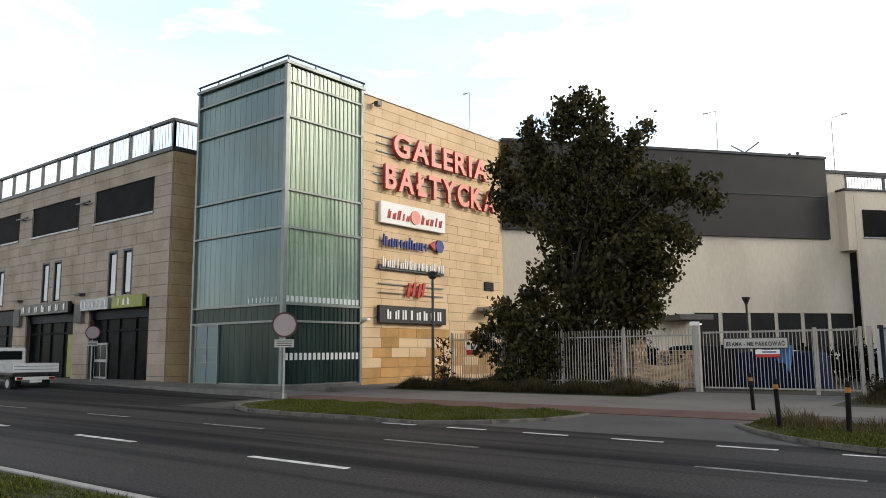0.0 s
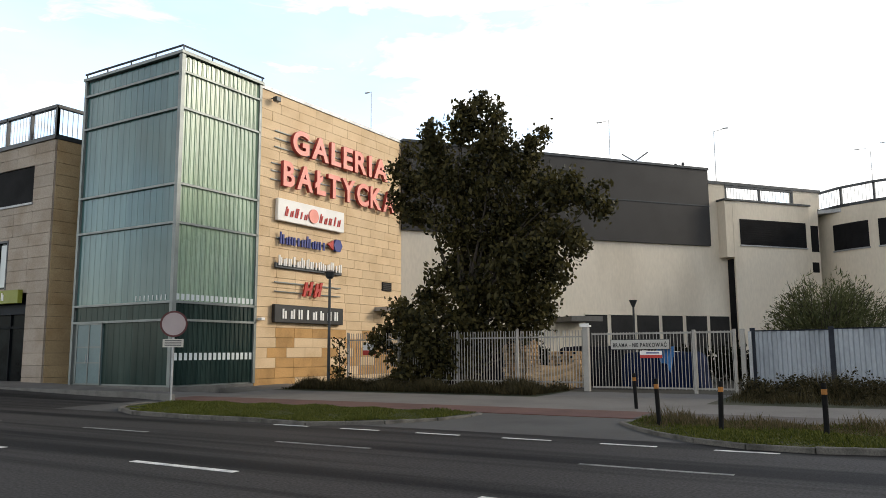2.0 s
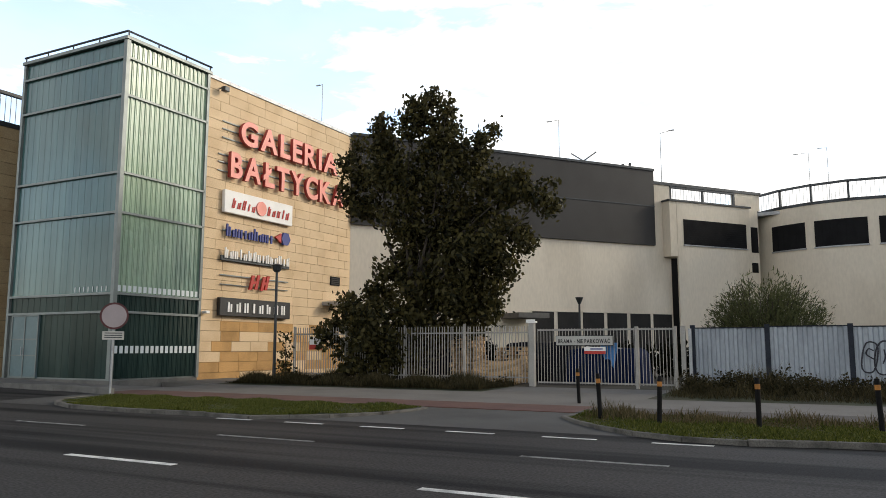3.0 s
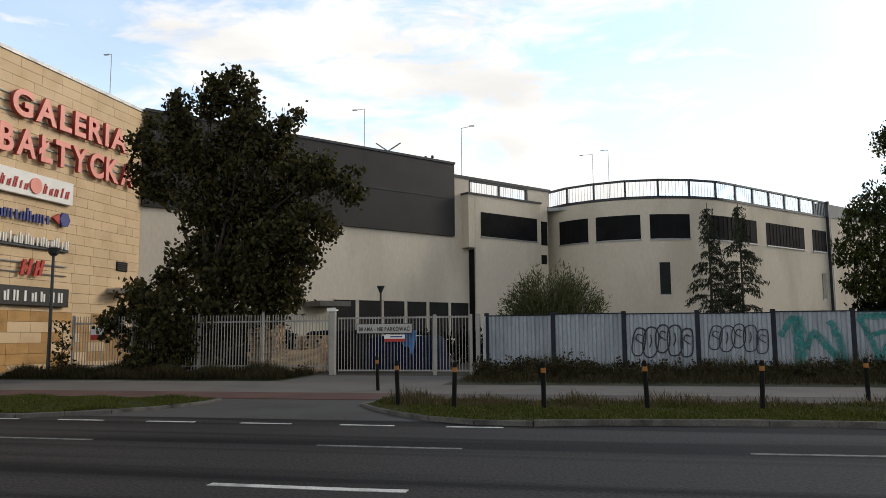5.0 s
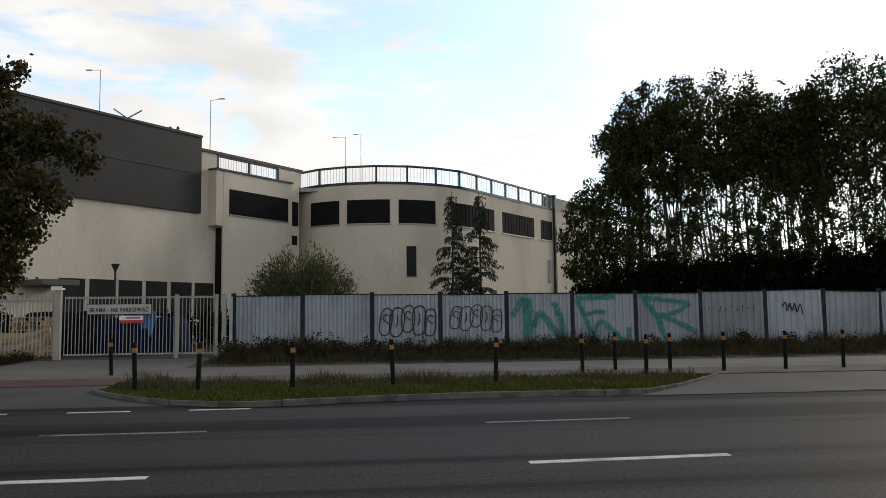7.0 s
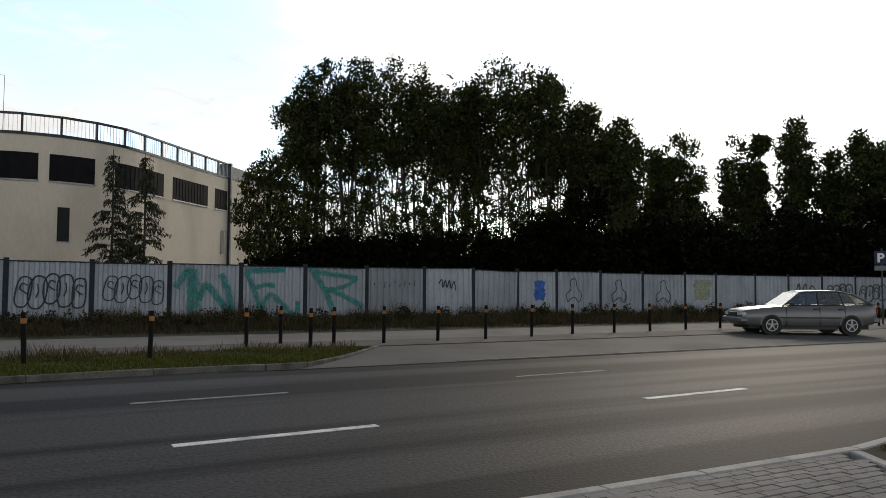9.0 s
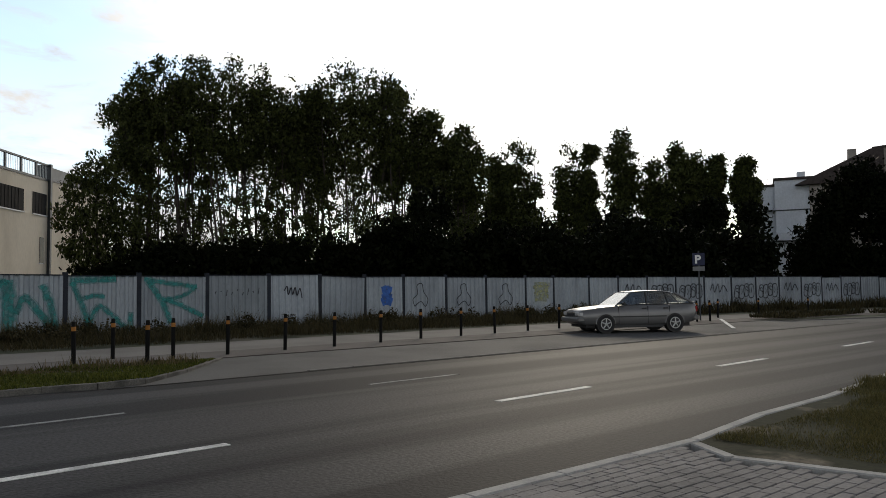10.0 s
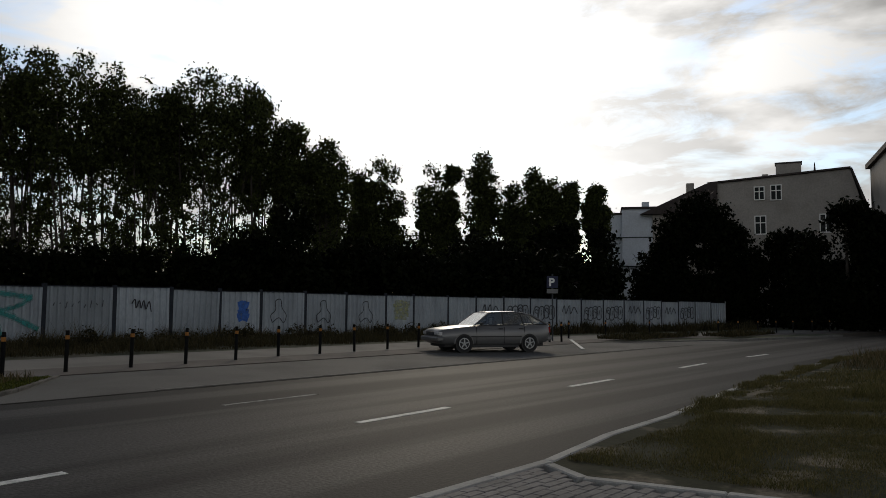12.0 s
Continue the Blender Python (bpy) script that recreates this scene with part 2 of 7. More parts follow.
SIGNRED = mat("sign_red", (0.45, 0.03, 0.02), 0.45, vary=0.05, bump=0.0)
SIGNGREEN = mat("sign_olive_green", (0.22, 0.24, 0.03), 0.5, vary=0.05, bump=0.0)
RAILGLASS = mat("frosted_rail_pane", (0.62, 0.66, 0.66), 0.35, vary=0.04, scale=1, bump=0.0)


# ---- building helpers ----
def part(name, bm, material, parent=None, label="", smooth=False, mats=()):
    me = bpy.data.meshes.new(name)
    bm.to_mesh(me)
    bm.free()
    for x in (material, *mats):
        me.materials.append(x)
    if smooth:
        me.polygons.foreach_set("use_smooth", [True] * len(me.polygons))
    ob = new(name, me)
    ob.parent = parent
    if label:
        ob["label"] = label
    return ob


def thing(name, place, label, category, group="", kind=""):
    ob = new(name)
    ob.matrix_basis = place if isinstance(place, Matrix) else Matrix.Translation(place)
    return tagged(ob, label, category, group, kind)


def box(x0, x1, y0, y1, z0, z1, bm=None, m=None, bevel=0.0):
    bm = bm or bmesh.new()
    c = Matrix.Translation(((x0 + x1) / 2, (y0 + y1) / 2, (z0 + z1) / 2)) @ Matrix.Diagonal((abs(x1 - x0), abs(y1 - y0), abs(z1 - z0), 1))
    r = bmesh.ops.create_cube(bm, size=1, matrix=(m or Matrix()) @ c)
    if bevel:
        es = list({e for v in r["verts"] for e in v.link_edges})
        bmesh.ops.bevel(bm, geom=es, offset=bevel, segments=1, affect="EDGES")
    return bm


def tube(points, r0, r1=None, n=8, bm=None, cap=True):
    """A tapered tube along points."""
    bm = bm or bmesh.new()
    r1 = r0 if r1 is None else r1
    rings, pts = [], [Vector(p) for p in points]
    for i, p in enumerate(pts):
        d = (pts[min(i + 1, len(pts) - 1)] - pts[max(i - 1, 0)]).normalized()
        a = d.cross(Vector((0.31, 0.95, 0.07)) if abs(d.z) > 0.8 else Vector((0, 0, 1))).normalized()
        b = d.cross(a)
        r = r0 + (r1 - r0) * i / max(1, len(pts) - 1)
        rings.append([bm.verts.new(p + (a * math.cos(6.28319 * k / n) + b * math.sin(6.28319 * k / n)) * r) for k in range(n)])
    for u, v in zip(rings, rings[1:]):
        for k in range(n):
            bm.faces.new((u[k], u[(k + 1) % n], v[(k + 1) % n], v[k]))
    if cap:
        bm.faces.new(rings[0][::-1])
        bm.faces.new(rings[-1])
    return bm


def prism(outline, z0, z1, bm=None, m=None):
    """A plan outline raised from z0 to z1."""
    bm = bm or bmesh.new()
    m = m or Matrix()
    lo = [bm.verts.new(m @ Vector((x, y, z0))) for x, y in outline]
    hi = [bm.verts.new(m @ Vector((x, y, z1))) for x, y in outline]
    n = len(lo)
    for i in range(n):
        bm.faces.new((lo[i], lo[(i + 1) % n], hi[(i + 1) % n], hi[i]))
    bm.faces.new(lo[::-1])
    bm.faces.new(hi)
    bmesh.ops.recalc_face_normals(bm, faces=bm.faces)
    return bm


def strip(inner, outer, height, bm=None, thick=0.25):
    """A sheet between two lines of (x, y), at height(x, y)."""
    bm = bm or bmesh.new()
    top, low = [], []
    for (a, b) in zip(inner, outer):
        top.append([bm.verts.new((x, y, height(x, y))) for x, y in (a, b)])
        low.append([bm.verts.new((x, y, height(x, y) - thick)) for x, y in (a, b)])
    for i in range(len(top) - 1):
        bm.faces.new((top[i][0], top[i][1], top[i + 1][1], top[i + 1][0]))
        for k in (0, 1):
            bm.faces.new((low[i][k], low[i + 1][k], top[i + 1][k], top[i][k]))
    for i in (0, -1):
        bm.faces.new((low[i][0], low[i][1], top[i][1], top[i][0]))
    bmesh.ops.recalc_face_normals(bm, faces=bm.faces)
    return bm


def unit_mesh(name, bm, *mats):
    me = bpy.data.meshes.new(name)
    bm.to_mesh(me)
    bm.free()
    for m in mats:
        me.materials.append(m)
    return me


def piece(name, me, parent, m, label=""):
    o = new(name, me)
    o.parent = parent
    o.matrix_basis = m
    if label:
        o["label"] = label
    return o


def lerp(table, x):
    for (x0, y0), (x1, y1) in zip(table, table[1:]):
        if x <= x1 or (x1, y1) == table[-1]:
            return y0 + (y1 - y0) * (x - x0) / (x1 - x0)


# ---- ground and road ----
NEAR = [(-200, -15.45), (31.5, -15.45), (33.4, -15.16), (35.5, -15.06), (40, -14.5), (50, -13.9), (60, -14.3), (75, -17), (92, -22.5), (150, -48)]
FAR = [(-200, -6.5), (60, -6.3), (68, -7.2), (75, -8.4), (83, -10.2), (100, -15.2), (150, -36)]


def near_y(x): return lerp(NEAR, x)
def far_y(x): return lerp(FAR, x)
def bend(x): return lerp([(-200, 0), (22, 0), (50, 1.35), (60, 1.2), (75, -1.4), (92, -6.6), (150, -30)], x)


def rise(x, y):
    """Ground height beyond the far kerb: a slight fall to the road, climbing gently towards the wing."""
    across = min(1, max(0, (y + 6.3) / 12))
    left = min(1, max(0, -x / 9)) * min(1, max(0, (y + 6) / 5))
    return 0.02 + 0.18 * across + 0.22 * left


STEPS = [-200, -120, -80, -60, -45, -30, -22, -15, -9, -6, -3, 0, 3, 6, 9, 12, 15, 18, 21, 24, 27, 30, 33, 36, 40, 45, 50, 55, 60, 64, 68, 72, 78, 85, 92, 103, 115, 132, 150]

bm = bmesh.new()
bmesh.ops.create_grid(bm, x_segments=2, y_segments=2, size=2500)
bmesh.ops.translate(bm, verts=bm.verts, vec=(0, 0, -0.2))
tagged(part("ground", bm, SOIL), "rough grass and soil reaching to the horizon", "ground", kind="structure")
bm = strip([(x, near_y(x) - 0.02) for x in STEPS], [(x, far_y(x) + 0.02) for x in STEPS], lambda x, y: 0.0, thick=0.15)
tagged(part("road", bm, ASPHALT), "worn dark grey asphalt road with faded lane dashes", "road", kind="structure")
# yard behind the fence
bm = strip([(-5, 5.2), (20, 5.2), (60, 5.2), (150, 5.2)], [(-5, 90), (20, 90), (60, 90), (150, 90)], lambda x, y: 0.17, thick=0.2)
tagged(part("yard_ground", bm, YARD), "trodden earth and gravel yard behind the fence", "ground", kind="structure")
# far side: pale walk, red cycle path, verge under the fence, grey apron and bay
def swing(x): return lerp([(-200, 0), (57, 0), (61.5, -0.5), (68, -2.0), (75, -3.2), (83.5, -4.7), (100, -9), (150, -29)], x)


def band(lo, hi, x0, x1, down=0.0):
    xs = [x0] + [x for x in STEPS if x0 < x < x1] + [x1]
    return strip([(x, lo + swing(x)) for x in xs], [(x, hi + swing(x)) for x in xs], lambda x, y: rise(x, y - swing(x)) - down, thick=0.3)


tagged(part("pavement", band(-1.3, 2.4, 3.0, 19.6), WALK), "pale grey slab pavement beside the fence", "pavement", kind="structure")
tagged(part("pavement", band(-1.3, 1.45, 19.6, 150), WALK), "pale grey slab pavement beside the sheet fence", "pavement", kind="structure")
tagged(part("pavement", band(-2.3, 0.2, -60, 3.0), WALK), "pale grey slab pavement at the foot of the building", "pavement", kind="structure")
tagged(part("cycle_path", band(-2.9, -1.3, 3.0, 19.0), REDPATH), "dull red block cycle path along the pavement", "cycle path", kind="structure")
tagged(part("cycle_path", band(-2.9, -1.3, 19.0, 150), DULLPATH), "dull brown-grey block cycle path along the pavement", "cycle path", kind="structure")
tagged(part("pavement", band(2.4, 6.2, 0.15, 3.0), WALK), "pale grey slab pavement beside the stone wall", "pavement", kind="structure")
tagged(part("verge", band(2.4, 5.2, 3.0, 14.2), SOIL), "weedy strip of soil under the fence", "verge", kind="structure")
tagged(part("gate_drive", band(2.4, 5.2, 14.2, 19.6), WALK), "pale worn gateway drive", "driveway", kind="structure")
tagged(part("verge", band(1.45, 5.2, 19.6, 150), SOIL), "weedy strip of soil under the fence", "verge", kind="structure")
tagged(part("parking_bay", band(-6.5, -2.9, 3.0, 64, 0.02), BAY), "grey paved driveway apron and parking bay", "parking bay", kind="structure")
tagged(part("parking_bay", band(-6.5, -2.3, -60, 3.0, 0.02), ASPHALT), "dark asphalt lay-by in front of the shops", "parking bay", kind="structure")
bm = strip([(x, -40) for x in STEPS if x < 32], [(x, near_y(x) - 0.15) for x in STEPS if x < 32], lambda x, y: 0.012, thick=0.3)
tagged(part("near_pavement", bm, BAY), "bedding under the near block paving", "pavement", kind="structure")


def dash(x0, x1, y, w=0.12):
    pts = [x0 + (x1 - x0) * k / 4 for k in range(5)]
    return strip([(x, y + bend(x) - w / 2) for x in pts], [(x, y + bend(x) + w / 2) for x in pts], lambda x, z: 0.006, thick=0.005)


marks = []
for x in (-14.2, -7.9, -1.9, 3.9, 9.2, 14.65, 20.4, 26.1, 32.2, 38.5, 45.1, 51.5):
    marks.append((x, x + 2.1, -12.55))
for x in (-7.9, -1.9, 3.9, 9.2, 14.75, 20.4, 26.1, 32.1):
    marks.append((x, x + 2.05, -9.68))
for k in range(-1, 5):
    marks.append((14.25 + 1.86 * k, 15.2 + 1.86 * k, -7.25))
for x0, x1, y in marks:
    ob = tagged(part("lane_dash", dash(x0, x1, y, 0.13 if y < -12 else 0.10), PAINT if y < -12 or y > -8 else WORN), "worn white painted dash on the asphalt", "road marking", "lane dashes", "structure")

# ---- white building: black upper wall, annex, curved corner ----
A0, B0 = Vector((0, 15.6)), Vector((13.2, 32.6))
LONG = (B0 - A0).length
DIR = (B0 - A0) / LONG
FACE = math.degrees(math.atan2(DIR.y, DIR.x))
ALONG = pose(A0.x, A0.y, 0, 0, 0, FACE)   # local x along the wall, local -y towards the road

white = thing("white_building", (0, 0, 0), "long cream rendered building with black upper cladding and rounded corner", "building")
part("wall", box(0, 31.2, 0, 0.5, 0, 11.6, m=ALONG), RENDER, white, "cream rendered wall")
for s0, s1 in ((21.5, 23.1), (29.05, 31.5)):
    part("parapet", box(s0, s1, 0.05, 0.4, 11.6, 12.75, m=ALONG), RENDER, white)
part("parapet_cap", box(21.5, 31.6, -0.03, 0.45, 12.75, 12.95, m=ALONG), DARKMETAL, white)
part("black_cladding", box(0, 21.53, -0.18, 0.3, 8.45, 13.6, m=ALONG), BLACK, white, "matt black sheet cladding")
part("coping", box(0, 21.58, -0.24, 0.36, 13.6, 13.75, m=ALONG), DARKMETAL, white)
part("cladding_joint", box(0, 21.53, -0.21, -0.17, 11.1, 11.17, m=ALONG), DARKMETAL, white)
part("slot_strip", box(22.90, 22.96, -0.62, -0.08, 0.2, 7.6, m=ALONG), LOUVRE, white, "dark vertical slot strip")
for s0, s1 in ((11.85, 13.41), (13.7, 15.29), (15.6, 17.23), (17.5, 19.07), (19.36, 21.0), (21.26, 22.82)):
    w = part("window", box(s0, s1, -0.03, 0.1, 1.4, 3.8, m=ALONG), SHUTTER, white, "dark shuttered ground-floor opening")
    part("sill", box(s0 - 0.05, s1 + 0.05, -0.08, 0.02, 3.8, 3.87, m=ALONG), RENDER, w)
part("canopy", box(9.6, 11.7, -2.2, 0, 3.3, 3.6, m=ALONG), KERB, white, "flat grey entrance canopy")
part("annex", box(22.95, 29.6, -0.75, 0, 0, 11.5, m=ALONG), RENDER, white, "projecting cream bay")
part("annex_cap", box(22.25, 29.7, -0.85, 0.02, 11.5, 11.62, m=ALONG), DARKMETAL, white)
part("annex_return", box(22.33, 22.94, -0.74, 0, 7.7, 11.5, m=ALONG), RENDER, white)
w = part("window", box(23.48, 29.2, -0.78, -0.6, 8.55, 10.3, m=ALONG), LOUVRE, white, "wide black louvred opening")
part("sill", box(23.43, 29.25, -0.84, -0.74, 8.47, 8.55, m=ALONG), GREYMETAL, w)
for k in range(1, 12):
    part("slat", box(23.48, 29.2, -0.80, -0.775, 8.55 + 0.146 * k, 8.57 + 0.146 * k, m=ALONG), LOUVRE, w)
part("window", box(30.45, 31.1, -0.04, 0.1, 8.45, 10.32, m=ALONG), LOUVRE, white)
part("window", box(30.42, 31.0, -0.04, 0.1, 6.98, 7.7, m=ALONG), LOUVRE, white)

# plan line of the rounded corner: an arc, then a straight wall
CURVE_C, CURVE_R = Vector((26.0, 47.3)), 9.0
CURVE = []
_t0, _t1 = radians(-141), radians(-39.7)
for k in range(25):
    a = _t0 + (_t1 - _t0) * k / 24
    CURVE.append(CURVE_C + CURVE_R * Vector((math.cos(a), math.sin(a))))
_end = CURVE[-1]
_dir = Vector((0.64, 0.768))
for k in range(1, 9):
    CURVE.append(_end + _dir * (15.0 * k / 8))
CUM = [0.0]
for a, b in zip(CURVE, CURVE[1:]):
    CUM.append(CUM[-1] + (b - a).length)


def on_curve(s):
    for i in range(len(CURVE) - 1):
        if s <= CUM[i + 1] or i == len(CURVE) - 2:
            f = (s - CUM[i]) / (CUM[i + 1] - CUM[i])
            d = (CURVE[i + 1] - CURVE[i]).normalized()
            return CURVE[i].lerp(CURVE[i + 1], f), Vector((d.y, -d.x))


def s_of(x):
    """Distance along the curve at which its plan x is reached."""
    for i in range(len(CURVE) - 1):
        if CURVE[i].x <= x <= CURVE[i + 1].x:
            return CUM[i] + (CUM[i + 1] - CUM[i]) * (x - CURVE[i].x) / (CURVE[i + 1].x - CURVE[i].x)
    return CUM[-1]


def curved(s0, s1, out0, out1, z0, z1, n=None, bm=None):
    """A band of wall from s0 to s1, between two offsets outward."""
    n = n or max(1, int((s1 - s0) / 0.6))
    pts = [on_curve(s0 + (s1 - s0) * k / n) for k in range(n + 1)]
    loop = [p + d * out0 for p, d in pts] + [p + d * out1 for p, d in reversed(pts)]
    bm = bm or bmesh.new()
    rows = [[bm.verts.new((v.x, v.y, z)) for v in loop] for z in (z0, z1)]
    m = len(loop)
    for i in range(m):
        bm.faces.new((rows[0][i], rows[0][(i + 1) % m], rows[1][(i + 1) % m], rows[1][i]))
    for i in range(n):
        for r in rows:
            bm.faces.new((r[i], r[i + 1], r[m - 2 - i], r[m - 1 - i]))
    bmesh.ops.recalc_face_normals(bm, faces=bm.faces)
    return bm


TOTAL = CUM[-1]
part("curved_wall", curved(0, TOTAL, -0.5, 0, 0, 11.5, 48), RENDER, white, "rounded cream rendered wall", smooth=False)
part("curved_coping", curved(0, TOTAL, -0.55, 0.06, 11.5, 11.62, 48), DARKMETAL, white)
for x0, x1 in ((20.05, 22.3), (22.9, 26.15), (26.82, 29.7), (31.1, 35.15), (36.05, 39.8), (40.7, 42.2)):
    a, b = s_of(x0), s_of(x1)
    w = part("window", curved(a, b, -0.1, 0.03, 8.5, 10.32), LOUVRE, white, "wide black louvred opening")
    part("sill", curved(a - 0.05, b + 0.05, -0.05, 0.09, 8.40, 8.5), GREYMETAL, w)
    for k in range(1, int((b - a) / 0.5)):
        part("slat", curved(a + 0.5 * k, a + 0.5 * k + 0.04, 0.0, 0.05, 8.5, 10.32, 1), LOUVRE, w)
for x0, x1, z0, z1 in ((27.4, 28.15, 4.42, 6.75), (41.5, 41.95, 4.4, 6.6)):
    w = part("window", curved(s_of(x0), s_of(x1), -0.05, 0.03, z0, z1), SHADEGLASS, white, "tall narrow dark window")
    part("frame", curved(s_of(x0) - 0.06, s_of(x1) + 0.06, -0.05, 0.05, z0 - 0.07, z0), GREYMETAL, w)
part("pilaster", curved(TOTAL - 0.3, TOTAL, -0.6, 0.25, 0, 13.0), DARKMETAL, white, "dark brown corner pilaster")
_e2, _d2 = on_curve(TOTAL)
part("far_wall", box(0, 14, 0.6, 1.1, 0, 11.8, m=pose(_e2.x, _e2.y, 0, 0, 0, math.degrees(math.atan2(_dir.y, _dir.x)))), RENDER, white)
part("far_wall_cap", box(0, 14, 0.55, 1.15, 11.8, 13.0, m=pose(_e2.x, _e2.y, 0, 0, 0, math.degrees(math.atan2(_dir.y, _dir.x)))), DARKMETAL, white)
# roof deck
part("roof", prism([(0.5, 16.6), (13.0, 33.2), (18.6, 40.4), (26, 39.2), (32, 42), (41.5, 53.2), (30, 66), (-25, 66), (-25, 16.6)], 11.2, 11.45), GREYMETAL, white, "flat grey parking deck")


BARS = {}


def rail_bar(h):
    if h not in BARS:
        b = box(-0.012, 0.012, -0.012, 0.012, 0, h)
        BARS[h] = bpy.data.meshes.new("bar")
        b.to_mesh(BARS[h])
        b.free()
        BARS[h].materials.append(RAILGLASS)
    return BARS[h]


def rail_run(parent, n, place, length, z0, z1):
    """Posts, rails and thin bars of a roof-deck railing; place(s) gives a pose with x along the run."""
    step = length / n
    for k in range(n + 1):
        part("rail_post", box(-0.07, 0.07, -0.07, 0.07, z0, z1, m=place(min(k * step, length - 0.001))), DARKMETAL, parent)
    for k in range(n):
        m0 = place((k + 0.5) * step)
        part("top_rail", box(-step / 2 - 0.05, step / 2 + 0.05, -0.1, 0.1, z1 - 0.14, z1, m=m0), DARKMETAL, parent)
        part("bottom_rail", box(-step / 2, step / 2, -0.05, 0.05, z0, z0 + 0.07, m=m0), DARKMETAL, parent)
        nb = max(4, int(step / 0.24))
        for j in range(1, nb):
            o = new("bar", rail_bar(round(z1 - z0 - 0.15, 3)))
            o.parent = parent
            o.matrix_basis = m0 @ pose(-step / 2 + step * j / nb, 0, z0 + 0.05)


def curve_place(s):
    p, d = on_curve(s)
    return pose(p.x, p.y, 0, 0, 0, math.degrees(math.atan2(d.x, -d.y)))


deck_rail = thing("deck_railing", (0, 0, 0), "dark steel roof-deck railing with thin pale bars", "railing", "deck railings")
rail_run(deck_rail, 13, curve_place, TOTAL, 11.62, 12.95)
annex_rail = thing("deck_railing", (0, 0, 0), "short dark steel railing over the projecting bay", "railing", "deck railings")
rail_run(annex_rail, 2, lambda s: ALONG @ pose(23.15 + s, 0.1, 0), 5.85, 11.63, 12.75)

# ---- stone block and glass tower ----
tower = thing("glass_tower", (0, 0, 0), "corner stair tower in greenish ribbed channel glass", "tower")
part("core", box(-6.25, -0.06, 0.06, 4.34, 0.25, 13.4), FRAME, tower)
part("plinth", box(-6.31, 0.04, -0.04, 4.36, -0.1, 0.28), KERB, tower, "grey concrete plinth")
BANDS = [0.3, 2.87, 3.57, 6.70, 8.27, 11.38, 12.9, 13.62]
for z in BANDS[1:-1]:
    part("transom", box(-6.35, 0.07, -0.07, 4.37, z - 0.045, z + 0.045), FRAME, tower)
part("corner_post", box(-0.1, 0.08, -0.08, 0.1, 0.28, 13.62), FRAME, tower)
part("corner_post", box(-6.37, -6.23, -0.06, 0.08, 0.28, 13.62), FRAME, tower)
part("corner_post", box(-0.06, 0.07, 4.28, 4.42, 0.28, 13.62), FRAME, tower)
part("roof_cap", box(-6.40, 0.12, -0.12, 4.5, 13.62, 13.75), FRAME, tower)
part("roof_rail", tube([(-6.35, -0.05, 13.95), (0.05, -0.05, 13.95), (0.05, 4.5, 13.95)], 0.045, n=6), DARKMETAL, tower)
for x, y in ((-6.25, -0.05), (-4.8, -0.05), (-3.2, -0.05), (-1.6, -0.05), (0.05, 0.0), (0.05, 1.5), (0.05, 3.0), (0.05, 4.4)):
    part("rail_stub", tube([(x, y, 13.7), (x, y, 13.95)], 0.03, n=6), DARKMETAL, tower)


# clear glass drawn opaque; dark reflections low on the tower are in its colour
UGLASS_LOW = mat("clear_channel_glass", (0.022, 0.040, 0.036), 0.2, vary=0.08, scale=0.8, fine=6, bump=0.02, second=(0.035, 0.055, 0.048), per_piece=0.2, stretch=(1, 1, 0.2), spec=0.10)
DOORGLASS = mat("blue_grey_door_glass", (0.13, 0.19, 0.20), 0.35, vary=0.06, scale=1.0, fine=6, bump=0.0, spec=0.3)


def channel(h, w, depth):
    """One upright trough of channel glass, its open flanges outward."""
    bm = bmesh.new()
    prof = [(0, 0), (0.012, -depth), (0.05, -depth), (0.06, -0.012), (w - 0.06, -0.012), (w - 0.05, -depth), (w - 0.012, -depth), (w, 0)]
    lo = [bm.verts.new((x, y, 0)) for x, y in prof]
    hi = [bm.verts.new((x, y, h)) for x, y in prof]
    for i in range(len(prof) - 1):
        bm.faces.new((lo[i], lo[i + 1], hi[i + 1], hi[i]))
    return bm


def pane_mesh(h, w, depth, material):
    me = bpy.data.meshes.new("pane")
    b = channel(h, w, depth)
    b.to_mesh(me)
    b.free()
    me.materials.append(material)
    return me


for z0, z1 in zip(BANDS, BANDS[1:]):
    h = z1 - z0 - 0.09
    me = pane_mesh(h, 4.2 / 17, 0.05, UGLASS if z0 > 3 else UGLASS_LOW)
    for k in range(17):
        o = new("pane", me)
        o.parent = tower
        o.matrix_basis = pose(-0.055, 0.1 + 4.2 / 17 * k, z0 + 0.045, 0, 0, 90)
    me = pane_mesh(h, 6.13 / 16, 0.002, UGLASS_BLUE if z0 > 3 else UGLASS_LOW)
    for k in range(16):
        if z0 < 1 and k < 5:
            continue
        o = new("pane", me)
        o.parent = tower
        o.matrix_basis = pose(-6.23 + 6.13 / 16 * k, 0.055, z0 + 0.045)
# pale floor edges that show through between the ribs
edge_dash = unit_mesh("floor_edge", box(-0.075, 0.075, -0.006, 0.006, 0, 0.26), RAILGLASS)
for k in range(17):
    for z in (1.30, 3.66):
        piece("floor_edge", edge_dash, tower, pose(-0.005, 0.1 + 4.2 / 17 * (k + 0.5), z, 0, 0, 90) @ Matrix.Diagonal((1, 1, 1.1 if z < 2 else 0.9, 1)))
for k in range(15, 23):
    piece("floor_edge", edge_dash, tower, pose(-6.23 + 6.13 / 24 * (k + 0.5), 0.035, 3.66) @ Matrix.Diagonal((0.35, 1, 0.8, 1)))
